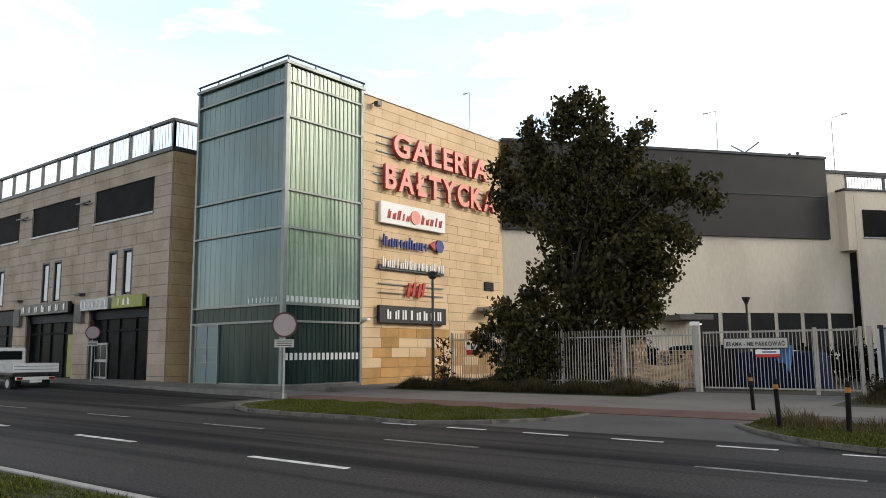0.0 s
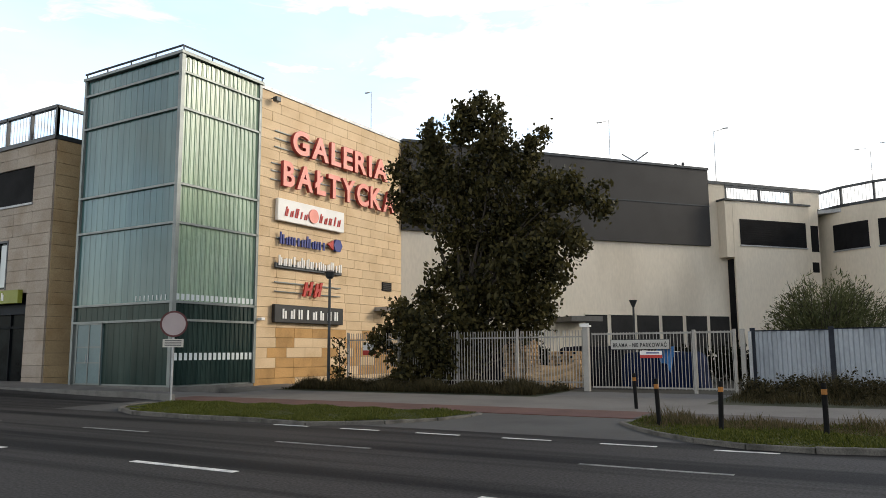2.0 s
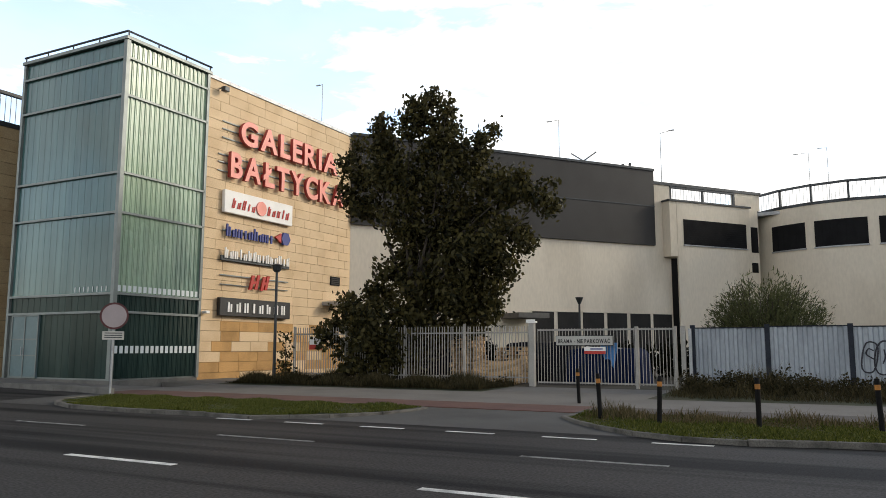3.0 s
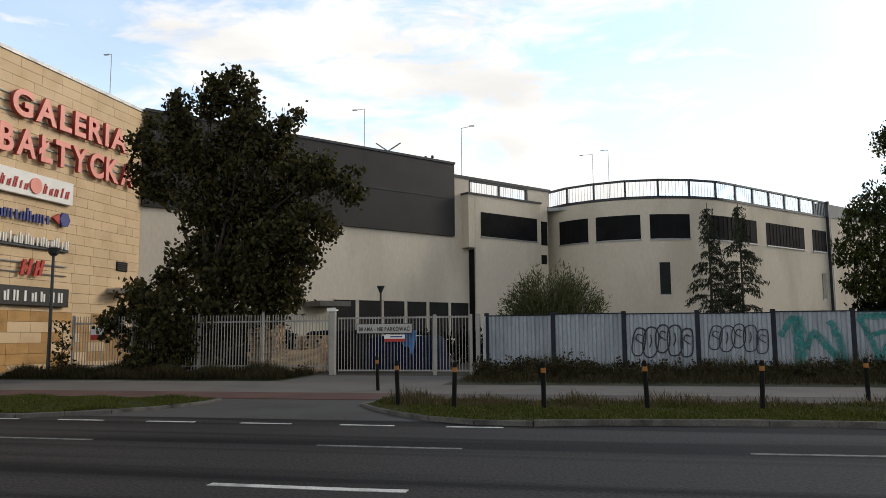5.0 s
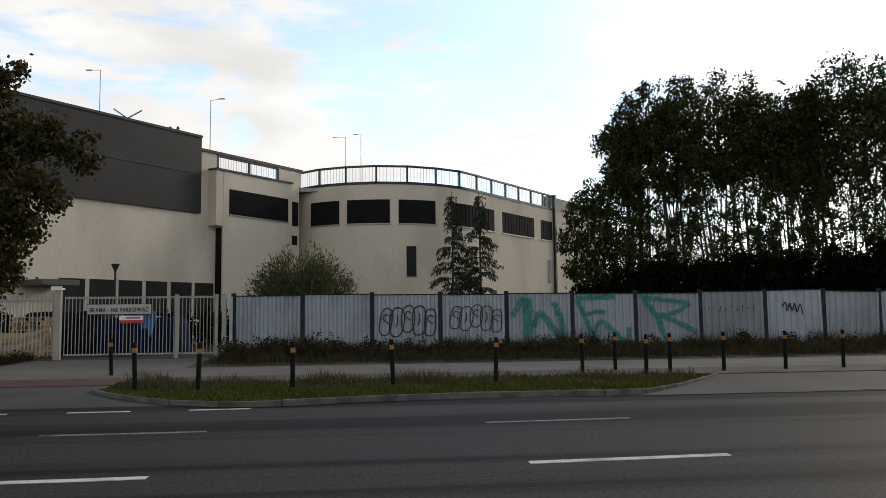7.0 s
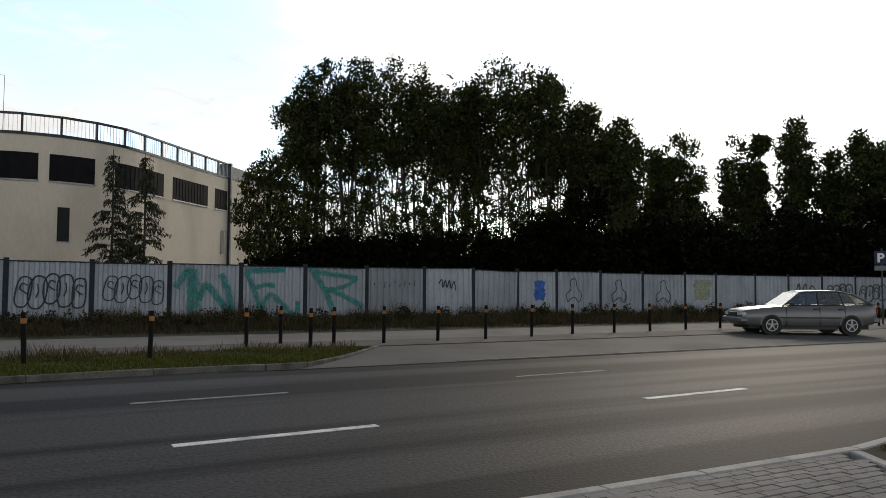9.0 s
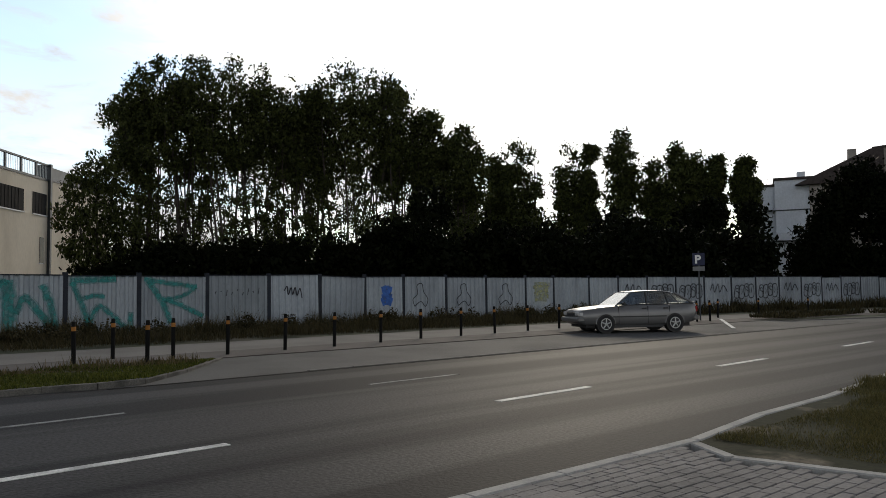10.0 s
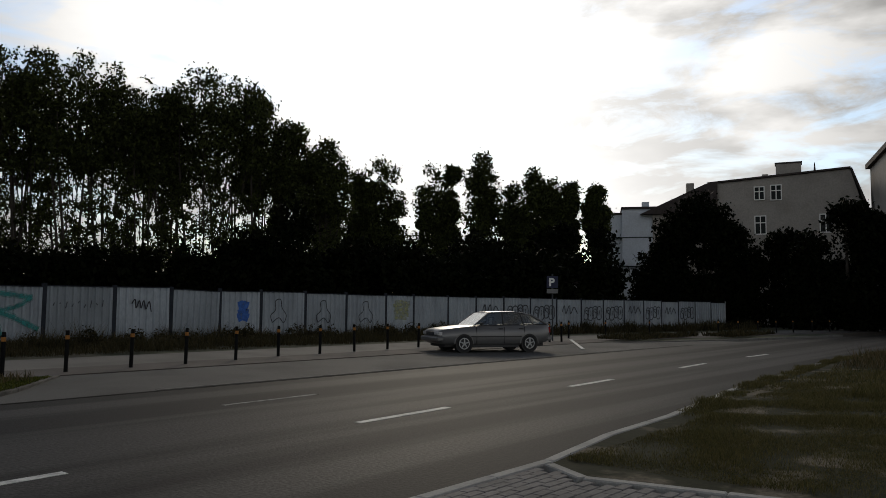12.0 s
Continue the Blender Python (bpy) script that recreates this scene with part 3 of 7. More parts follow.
door = part("door", box(-5.95, -4.28, -0.02, 0.05, 0.3, 2.83), DOORGLASS, tower, "blue-grey frosted glass double door")
for x in (-5.95, -5.12, -4.3):
    part("frame", box(x - 0.03, x + 0.03, -0.05, -0.02, 0.3, 2.83), FRAME, door)
for z in (0.33, 1.2, 1.85, 2.8):
    part("frame", box(-5.95, -4.3, -0.045, -0.02, z - 0.025, z + 0.025), FRAME, door)
for x in (-5.2, -5.04):
    part("handle", tube([(x, -0.09, 1.2), (x, -0.09, 1.55)], 0.015, n=6), GREYMETAL, door)

stone = thing("stone_building", (0, 0, 0), "pale sandstone-clad gallery wall with large red lettering", "building")
part("wall", box(-12, -0.16, 4.42, 15.7, -0.1, 13.5), JOINT, stone)
part("coping", box(-12, 0.06, 4.40, 15.75, 13.5, 13.66), GREYMETAL, stone)
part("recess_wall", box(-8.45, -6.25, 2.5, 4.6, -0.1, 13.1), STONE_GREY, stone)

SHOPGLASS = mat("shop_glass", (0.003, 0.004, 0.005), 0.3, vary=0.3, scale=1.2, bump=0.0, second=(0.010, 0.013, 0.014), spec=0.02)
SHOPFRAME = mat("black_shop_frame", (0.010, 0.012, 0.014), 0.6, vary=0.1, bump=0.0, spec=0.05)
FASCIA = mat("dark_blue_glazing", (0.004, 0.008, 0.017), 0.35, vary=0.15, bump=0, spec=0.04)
wing = thing("stone_wing", (0, 0, 0), "grey sandstone shop wing with dark louvred openings", "building")
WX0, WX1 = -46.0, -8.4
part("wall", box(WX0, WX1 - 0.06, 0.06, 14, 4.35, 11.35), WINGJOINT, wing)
part("coping", box(WX0, WX1 + 0.08, -0.12, 14, 11.35, 11.5), DARKMETAL, wing)
part("shop_back", box(WX0, WX1 - 0.3, 2.5, 2.7, 0.2, 4.4), SHADEGLASS, wing)
part("shop_floor", box(WX0, WX1 - 0.3, 0.2, 2.6, 0.2, 0.34), KERB, wing)
MODULE = 7.6
for k in range(5):
    xr = -9.95 - MODULE * k
    xl = xr - 5.9
    w = part("window", box(xl, xr, 0.045, 0.2, 8.55, 10.3), LOUVRE, wing, "wide dark louvred opening")
    part("sill", box(xl - 0.05, xr + 0.05, -0.1, 0.02, 8.45, 8.55), GREYMETAL, w)
    for a, b in ((xr - 1.78, xr - 2.58), (xr - 3.25, xr - 4.05)):
        w = part("window", box(b, a, 0.045, 0.2, 4.6, 6.83), SHADEGLASS, wing, "tall narrow window with a pale frame")
        part("frame", box(b - 0.07, b + 0.05, -0.05, 0.1, 4.55, 6.9), DARKMETAL, w)
        part("frame", box(a - 0.05, a + 0.04, -0.05, 0.1, 4.55, 6.9), DARKMETAL, w)
        part("frame", box(b, a, -0.05, 0.1, 6.8, 6.9), DARKMETAL, w)
        part("blind", box(b + 0.15, a - 0.1, 0.035, 0.05, 4.7, 6.7), RAILGLASS, w)
    part("pier", box(xr, xr + (1.64 if k else 1.5), 0.06, 0.9, 0.2, 4.35), WINGJOINT, wing)
    # shop front
    g = part("shop_front", box(xl, xr, 0.35, 0.42, 0.35, 3.4), SHOPGLASS, wing, "dark glazed shop front")
    part("fascia", box(xl, xr, 0.2, 0.4, 3.4, 4.3), FASCIA, g, "dark blue glazed band")
    for x in (xl + 0.04, xl + 1.3, xl + 2.6, xl + 4.2, xr - 0.04):
        part("mullion", box(x - 0.04, x + 0.04, 0.28, 0.36, 0.35, 3.4), SHOPFRAME, g)
    part("mullion", box(xl, xr, 0.28, 0.36, 2.75, 2.85), SHOPFRAME, g)
    if k == 0:
        d = part("door", box(xl + 0.2, xl + 1.5, 0.27, 0.33, 0.36, 2.2), GREYMETAL, g, "pale framed double door")
        for a in (0.28, 0.9):
            for b in (0.46, 1.35):
                part("pane", box(xl + a, xl + a + 0.52, 0.255, 0.27, b, b + 0.75), SHADEGLASS, d)
    if k == 1:
        part("poster", box(xr - 1.1, xr - 0.25, 0.25, 0.28, 0.4, 2.7), SIGNGREEN, g, "olive yellow poster behind the glass")
    for x in (xl - 0.85,):
        lamp = part("wall_lamp", box(x - 0.75, x + 0.75, -0.32, -0.22, 9.75, 9.83), DARKMETAL, wing, "dark floodlight bar on an arm")
        part("arm", box(x - 0.03, x + 0.03, -0.3, 0.05, 9.7, 9.76), DARKMETAL, lamp)
        part("vent_box", box(x - 0.4, x + 0.4, -0.25, 0.0, 3.3, 4.25), KERB, wing, "grey metal box on the pier")
        part("bracket", box(x - 0.3, x + 0.3, -0.35, 0.0, 4.75, 4.85), DARKMETAL, wing)
wing_rail = thing("deck_railing", (0, 0, 0), "dark steel railing with frosted bars along the wing roof", "railing", "deck railings")
rail_run(wing_rail, 17, lambda s: pose(WX1 - s, -0.02, 0), 34.0, 11.5, 12.95)
rail_run(wing_rail, 1, lambda s: pose(WX1 + 0.0, 0.0 + s, 0, 0, 0, 90), 3.0, 11.5, 12.95)


# ---- street things ----
# bollards
def bollard():
    t = thing("bollard", (0, 0, 0), "slim black steel bollard with an orange band", "bollard", "roadside bollards")
    part("post", tube([(0, 0, -0.15), (0, 0, 0.80)], 0.045, n=10), BOLLARD, t)
    part("band", tube([(0, 0, 0.80), (0, 0, 0.89)], 0.048, n=10), ORANGE, t, "orange reflective band")
    part("cap", tube([(0, 0, 0.89), (0, 0, 0.97), (0, 0, 0.995)], 0.045, 0.036, n=10), BOLLARD, t)
    return t


first = bollard()
SPOTS = [(18.35, -0.55), (20.0, -4.31), (21.36, -5.14), (23.12, -5.33), (25.01, -4.6), (27.1, -4.3), (29.35, -2.75), (30.5, -1.55),
         (30.58, -3.45), (31.46, -2.6), (32.91, -2.27), (34.53, -2.12), (36.05, -2.05), (37.8, -1.75), (39.6, -1.36), (41.3, -1.3),
         (42.97, -1.15), (44.8, -0.95), (46.67, -0.78), (54.6, -1.7), (55.3, -1.9), (58.6, -0.4), (62.0, -0.7), (66.2, -1.3), (72, -3.2), (74.2, -3.7), (76.4, -4.2), (78.8, -4.7), (81, -5.2), (83.5, -5.8), (86, -6.4), (89, -7.2), (92, -8.1)]
random.seed(4)
for k, (x, y) in enumerate(SPOTS):
    m = pose(x, y, 0, random.uniform(-1.5, 1.5), random.uniform(-2.5, 2.5), random.uniform(0, 90))
    if k == 0:
        first.matrix_basis = m
    else:
        copy_thing(first, m)


# kerbs and grass islands
def kerb_line(points, z0, z1, w=0.14, material=None):
    """Kerb stones about a metre long along a plan line."""
    me = unit_mesh("kerb_stone", box(-0.5, 0.5, -w / 2, w / 2, z0, z1, bevel=0.012), material or KERB)
    run = thing("kerb", (0, 0, 0), "pale concrete kerb stones along the road edge", "kerb", kind="structure")
    for a, b in zip(points, points[1:]):
        a, b = Vector(a), Vector(b)
        n = max(1, round((b - a).length))
        for k in range(n):
            c = a.lerp(b, (k + 0.5) / n)
            d = b - a
            piece("kerb_stone", me, run, pose(c.x, c.y, 0, 0, 0, math.degrees(math.atan2(d.y, d.x))) @ Matrix.Diagonal((d.length / n - 0.004, 1, 1, 1)))
    return run


LEFT_ISLE = [(4.7, -5.3), (5.7, -6.25), (7.2, -6.92), (9.5, -7.12), (11.8, -7.0), (13.2, -7.15), (14.5, -6.1), (15.15, -5.0), (15.4, -3.9), (15.3, -3.2), (12.6, -3.1), (10, -3.05), (7.8, -3.1), (5.0, -3.3), (4.35, -4.3)]
RIGHT_ISLE = [(19.1, -4.0), (19.7, -4.9), (20.4, -5.7), (21.2, -6.4), (22.1, -6.85), (23.1, -6.92), (24.2, -6.6), (25.8, -6.38), (27.9, -6.3), (28.7, -6.4), (29.5, -6.25), (30.7, -5.1), (32.4, -3.0), (29.5, -2.95), (24, -2.95), (20.75, -2.95), (19.3, -3.0)]
FAR_ISLE = [(57, -2.9), (60, -1.6), (66, -2.0), (74, -4.6), (80, -6.4), (79, -8.6), (72, -7.4), (66, -6.3), (60, -4.6)]
for outline in (LEFT_ISLE, RIGHT_ISLE, FAR_ISLE):
    tagged(part("grass_island", prism(outline, -0.1, 0.075), SOIL), "low grass island inside a concrete kerb", "grass island", kind="structure")
# raised kerbs towards the road, sunken ones round the driveway mouth
kerb_line(LEFT_ISLE[-1:] + LEFT_ISLE[:5], -0.1, 0.10, 0.13, KERB_OLD)
kerb_line(LEFT_ISLE[4:10], -0.1, 0.085, 0.12, KERB_OLD)
kerb_line(LEFT_ISLE[9:], -0.1, 0.085, 0.08)
kerb_line(RIGHT_ISLE[:6], -0.1, 0.085, 0.10, KERB_OLD)
kerb_line(RIGHT_ISLE[5:11], -0.1, 0.10, 0.13, KERB_OLD)
kerb_line(RIGHT_ISLE[10:13], -0.1, 0.085, 0.10, KERB_OLD)
kerb_line(RIGHT_ISLE[12:] + RIGHT_ISLE[:1], -0.1, 0.085, 0.08)
kerb_line(FAR_ISLE + FAR_ISLE[:1], -0.1, 0.08, 0.11)
kerb_line([(-20, -15.45), (31.5, -15.45), (33.4, -15.16), (35.5, -15.06), (40, -14.5), (50, -13.9), (58, -14.2)], -0.2, 0.042, 0.13, KERB_PALE)
kerb_line([(31.35, -15.55), (31.02, -16.1), (31.5, -18.5), (32.5, -22)], -0.2, 0.046, 0.12, KERB_PALE)
kerb_line([(32.6, -6.45), (45, -6.4), (56, -6.35)], -0.12, 0.014, 0.12)
GUTTER = mat("gutter_tar", (0.010, 0.010, 0.010), 0.9, vary=0.3, scale=2.0, fine=30, bump=0.3, spec=0.05)
xs = [28.8 + 1.0 * k for k in range(31)]
tagged(part("gutter", strip([(x, -6.66) for x in xs], [(x, -6.53) for x in xs], lambda x, y: 0.004, thick=0.003), GUTTER), "dark tar seam along the road edge", "gutter", kind="structure")
kerb_line([(-40, -2.3), (-9, -2.35), (1.5, -2.6), (4.0, -3.1)], -0.1, 0.26, 0.14)
near_soil = prism([(31.42, -15.5), (33.4, -15.2), (35.5, -15.1), (40, -14.6), (50, -14.0), (60, -14.4), (75, -17.1), (92, -22.6), (150, -48), (150, -80), (36.5, -40), (32.5, -22), (31.5, -18.5), (31.02, -16.1)], -0.1, 0.03)
tagged(part("near_verge", near_soil, NEARSOIL), "rough verge of dry grass and bare soil", "verge", kind="structure")
tagged(part("near_lawn", prism([(-60, -15.55), (18.5, -15.55), (17.5, -17), (10, -40), (-60, -40)], -0.1, 0.035), SOIL), "short roadside grass behind the kerb", "verge", kind="structure")
for x0, y0, x1, y1 in ((51.2, -5.2, 57.3, -1.25),):
    d = Vector((x1 - x0, y1 - y0))
    tagged(part("bay_line", box(0, d.length, -0.07, 0.07, -0.005, 0.006, m=pose(x0, y0, rise(x0, y0) + 0.004, 0, -0.55, math.degrees(math.atan2(d.y, d.x)))), PAINT), "white painted line of the parking bay", "road marking", "bay lines", "structure")

# ---- steel bar fence and gate ----
FZ = 0.28
bar = unit_mesh("slat", box(-0.016, 0.016, -0.012, 0.012, 0, 1.0, bevel=0.004), FENCEPAINT)
fence = thing("bar_fence", (0, 0, 0), "pale painted steel bar fence with flat rails", "fence")
for x in (3.9, 6.5, 9.28, 11.86):
    part("post", box(x - 0.035, x + 0.035, 5.95, 6.05, 0, 2.4), FENCEPAINT, fence)
for z in (0.45, 2.05):
    part("rail", box(3.9, 14.5, 5.985, 6.015, z, z + 0.05), FENCEPAINT, fence)
n = 88
for k in range(n):
    x = 4.0 + 10.4 * k / (n - 1)
    piece("slat", bar, fence, pose(x, 5.96, FZ, 0, random.uniform(-0.6, 0.6)) @ Matrix.Diagonal((1, 1, 2.36 - FZ - 0.006 * (x - 4), 1)))
gate = thing("gate", (0, 0, 0), "closed pale steel bar gate with a warning board", "gate")
part("gate_post", box(14.45, 14.65, 5.9, 6.1, 0, 2.42, bevel=0.01), FENCEPAINT, gate, "thick square gate post")
part("cap", box(14.40, 14.70, 5.86, 6.14, 2.42, 2.47), SIGNWHITE, gate)
for x, w in ((18.28, 0.045), (19.55, 0.04), (19.8, 0.07)):
    part("gate_post", box(x - w, x + w, 5.93, 6.07, 0, 2.24), FENCEPAINT, gate)
for x0, x1 in ((14.78, 18.2), (18.36, 19.48)):
    leaf = part("gate_leaf", box(x0, x1, 5.97, 6.03, 2.12, 2.18), FENCEPAINT, gate)
    for z in (0.3,):
        part("rail", box(x0, x1, 5.97, 6.03, z, z + 0.05), FENCEPAINT, leaf)
    m = round((x1 - x0) / 0.115)
    for k in range(m + 1):
        piece("slat", bar, leaf, pose(x0 + (x1 - x0) * k / m, 5.97, 0.28) @ Matrix.Diagonal((0.62, 1, 1.92, 1)))


def lettering(body, size, depth, material, parent, m, name="letter", edge=None, bold=0.0, width=None, gap=1.0):
    """Each character of a line of writing as a solid of its own, set along local x, standing on local z = 0."""
    x, made = 0.0, []
    for ch in body:
        if ch == " ":
            x += size * 0.35
            continue
        cu = bpy.data.curves.new("text", "FONT")
        cu.body, cu.size, cu.extrude, cu.offset = ch, size, depth / 2, bold
        ob = bpy.data.objects.new("text", cu)
        me = bpy.data.meshes.new_from_object(ob)
        bpy.data.objects.remove(ob)
        if not len(me.vertices):
            continue
        lo, hi = min(v.co.x for v in me.vertices), max(v.co.x for v in me.vertices)
        for v in me.vertices:
            v.co.x -= lo
        me.materials.clear()
        me.materials.append(material)
        if edge:
            me.materials.append(edge)
            for f in me.polygons:
                f.material_index = 0 if abs(f.normal.z) > 0.7 else 1
        me.name = name
        made.append((new(name, me), x))
        x += (hi - lo) + size * 0.11 * gap
    fit = (width / (x - size * 0.11 * gap)) if width else 1.0
    for o, px in made:
        o.parent = parent
        o.matrix_basis = m @ pose(px * fit, 0, 0, 90) @ Matrix.Diagonal((fit, 1, 1, 1))
    return made


BOARDGREY = mat("dull_white_board", (0.42, 0.41, 0.38), 0.5, vary=0.1, bump=0.0)
board = thing("gate_board", (0, 0, 0), "white warning board with black capitals on the gate", "sign")
part("board", box(15.5, 17.5, 5.86, 5.89, 1.62, 1.93, bevel=0.005), BOARDGREY, board)
part("border", box(15.48, 17.52, 5.87, 5.90, 1.60, 1.95), SIGNBLACK, board)
lettering("BRAMA - NIE PARKOWA\u0106", 0.19, 0.01, SIGNBLACK, board, pose(15.58, 5.855, 1.69), width=1.84, bold=0.004)
small = thing("gate_notice", (0, 0, 0), "small red and white notice on the gate", "sign")
part("board", box(16.5, 17.25, 5.87, 5.89, 1.32, 1.56), SIGNWHITE, small)
part("band", box(16.5, 17.25, 5.862, 5.87, 1.32, 1.42), SIGNRED, small, "red lower band")
part("line", box(16.72, 17.15, 5.862, 5.87, 1.47, 1.51), SIGNBLUE, small)
post_note = thing("fence_notice", (0, 0, 0), "small white notice on top of the gate post", "sign")
part("board", box(14.38, 14.72, 5.84, 5.86, 2.4, 2.53), SIGNWHITE, post_note)
note = thing("fence_notice", (0, 0, 0), "red and white notice on the bar fence", "sign")
part("board", box(4.75, 5.4, 5.9, 5.92, 1.45, 1.95), SIGNWHITE, note)
part("band", box(4.75, 5.4, 5.892, 5.9, 1.45, 1.65), SIGNRED, note, "red lower band")

# ---- corrugated sheet fence ----
JOINTS = [20.1, 22.34, 24.64, 26.93, 29.2, 31.48, 33.72, 36.05, 38.42, 40.6, 42.7, 44.68, 47.05, 49.5, 52.15, 54.2, 57.0]
LINE = [(x, 6.0) for x in JOINTS] + [(59.2, 5.75), (61.4, 5.4), (63.6, 5.0), (65.8, 4.5), (68.0, 4.0), (70.2, 3.6), (72.4, 3.2), (74.6, 2.8), (76.8, 2.45), (79.0, 2.1), (81.2, 1.7), (83.4, 1.3), (85.6, 0.9)]


def corrugated(w, h, rows=1):
    bm = bmesh.new()
    prof, x, d = [(0, 0)], 0.0, 0.048
    pitch = w / max(4, round(w / 0.26))
    while x < w - 1e-4:
        prof += [(x + pitch * 0.42, 0), (x + pitch * 0.55, -d), (x + pitch * 0.87, -d), (x + pitch, 0)]
        x += pitch
    lo = [bm.verts.new((a, b, 0)) for a, b in prof]
    hi = [bm.verts.new((a, b, h)) for a, b in prof]
    for i in range(len(prof) - 1):
        bm.faces.new((lo[i], lo[i + 1], hi[i + 1], hi[i]))
    r = bmesh.ops.extrude_face_region(bm, geom=bm.faces[:])
    bmesh.ops.translate(bm, verts=[g for g in r["geom"] if isinstance(g, bmesh.types.BMVert)], vec=(0, 0.006, 0))
    return bm


FENCEPOST = mat("dark_blue_fence_post", (0.022, 0.026, 0.036), 0.6, vary=0.2, scale=3, bump=0.05, spec=0.15)
CORRU_DARK = mat("dull_sheet", (0.24, 0.265, 0.29), 0.6, 0.2, vary=0.08, scale=1.2, fine=15, bump=0.08, stretch=(1, 1, 0.4))
def spray(name, colour, cover):
    """Sprayed paint that lets some of the sheet show through its speckle."""
    m = mat(name, colour, 0.6, vary=0.2, scale=4, fine=20, bump=0)
    n, l = m.node_tree.nodes, m.node_tree.links
    spots, ramp, clear, mix = n.new("ShaderNodeTexNoise"), n.new("ShaderNodeMapRange"), n.new("ShaderNodeBsdfTransparent"), n.new("ShaderNodeMixShader")
    spots.inputs["Scale"].default_value, spots.inputs["Detail"].default_value = 9.0, 8.0
    ramp.inputs[1].default_value, ramp.inputs[2].default_value = 0.3, 0.7
    ramp.inputs[3].default_value, ramp.inputs[4].default_value = max(0, cover - 0.3), min(1, cover + 0.3)
    l.new(n["Mapping"].outputs[0], spots.inputs["Vector"])
    l.new(spots.outputs["Fac"], ramp.inputs[0])
    l.new(ramp.outputs[0], mix.inputs[0])
    l.new(clear.outputs[0], mix.inputs[1])
    l.new(n["Principled BSDF"].outputs[0], mix.inputs[2])
    l.new(mix.outputs[0], n["Material Output"].inputs[0])
    return m


TEAL = spray("teal_spray", (0.022, 0.27, 0.25), 0.62)
TEAL_MIST = spray("teal_overspray", (0.05, 0.30, 0.29), 0.30)
FAINT = spray("faint_black_spray", (0.025, 0.025, 0.035), 0.68)
INK = mat("black_spray", (0.02, 0.02, 0.03), 0.6, vary=0.2, bump=0)
BLUESPRAY = spray("blue_spray", (0.025, 0.12, 0.45), 0.85)
YELLOWSPRAY = spray("yellow_spray", (0.42, 0.43, 0.20), 0.45)
sheet_fence = thing("sheet_fence", (0, 0, 0), "grey corrugated sheet-metal fence with sprayed graffiti", "fence")
PANELS, PLACE = [], []
random.seed(11)
for k, (a, b) in enumerate(zip(LINE, LINE[1:])):
    a, b = Vector(a), Vector(b)
    w = (b - a).length
    ang = math.degrees(math.atan2((b - a).y, (b - a).x))
    dz = random.uniform(-0.03, 0.03)
    lean = {9: 1.6, 8: -0.8}.get(k, random.uniform(-0.3, 0.3))
    m = pose(a.x + 0.05, a.y, 0.22 + dz, 0, 0, ang) @ pose(0, 0, 0, 0, lean)
    p = part("panel", corrugated(w - 0.1, 1.95), CORRU_DARK if k == 7 else CORRU, sheet_fence)
    p.matrix_basis = m
    part("top_rail", box(0, w - 0.1, -0.058, 0.03, 1.93, 1.965), FENCEPOST, p)
    part("post", box(a.x - 0.075, a.x + 0.075, a.y - 0.03, a.y + 0.05, 0, 2.26), FENCEPOST, sheet_fence)
    PANELS.append(p)
    PLACE.append(w - 0.1)
part("post", tube([(LINE[-1][0], LINE[-1][1] + 0.03, 0), (LINE[-1][0], LINE[-1][1] + 0.03, 2.27)], 0.035, n=6), GREYMETAL, sheet_fence)
part("end_board", box(19.98, 20.08, 5.9, 6.3, 0.1, 2.15), GREYMETAL, sheet_fence)


def stroke(points, r, material, panel, label=""):
    """A flat sprayed line on a fence panel: points as fractions of its width and height."""
    w = PLACE[PANELS.index(panel)]
    pts = [Vector((x * w, z * 1.95)) for x, z in points]
    fine = []
    for i in range(len(pts) - 1):
        p0, p1, p2, p3 = pts[max(i - 1, 0)], pts[i], pts[i + 1], pts[min(i + 2, len(pts) - 1)]
        for j in range(5):
            t = j / 5
            fine.append(0.5 * (2 * p1 + (p2 - p0) * t + (2 * p0 - 5 * p1 + 4 * p2 - p3) * t * t + (3 * p1 - p0 - 3 * p2 + p3) * t ** 3))
    fine.append(pts[-1])
    bm = bmesh.new()
    prev = None
    out = -0.053 - 0.002 * sum(c.name.startswith("graffiti") for c in panel.children)
    for i, p in enumerate(fine):
        d = fine[min(i + 1, len(fine) - 1)] - fine[max(i - 1, 0)]
        d = d.normalized() if d.length > 1e-6 else Vector((1, 0))
        q = Vector((-d.y, d.x)) * r * (0.85 + 0.3 * random.random())
        pair = [bm.verts.new((v.x, out, v.y)) for v in (p + q, p - q)]
        if prev:
            bm.faces.new((prev[0], prev[1], pair[1], pair[0]))
        prev = pair
    made = part("graffiti", bm, material, panel, label)
    if material is TEAL:
        stroke(points, r * 1.6, TEAL_MIST, panel)
    return made


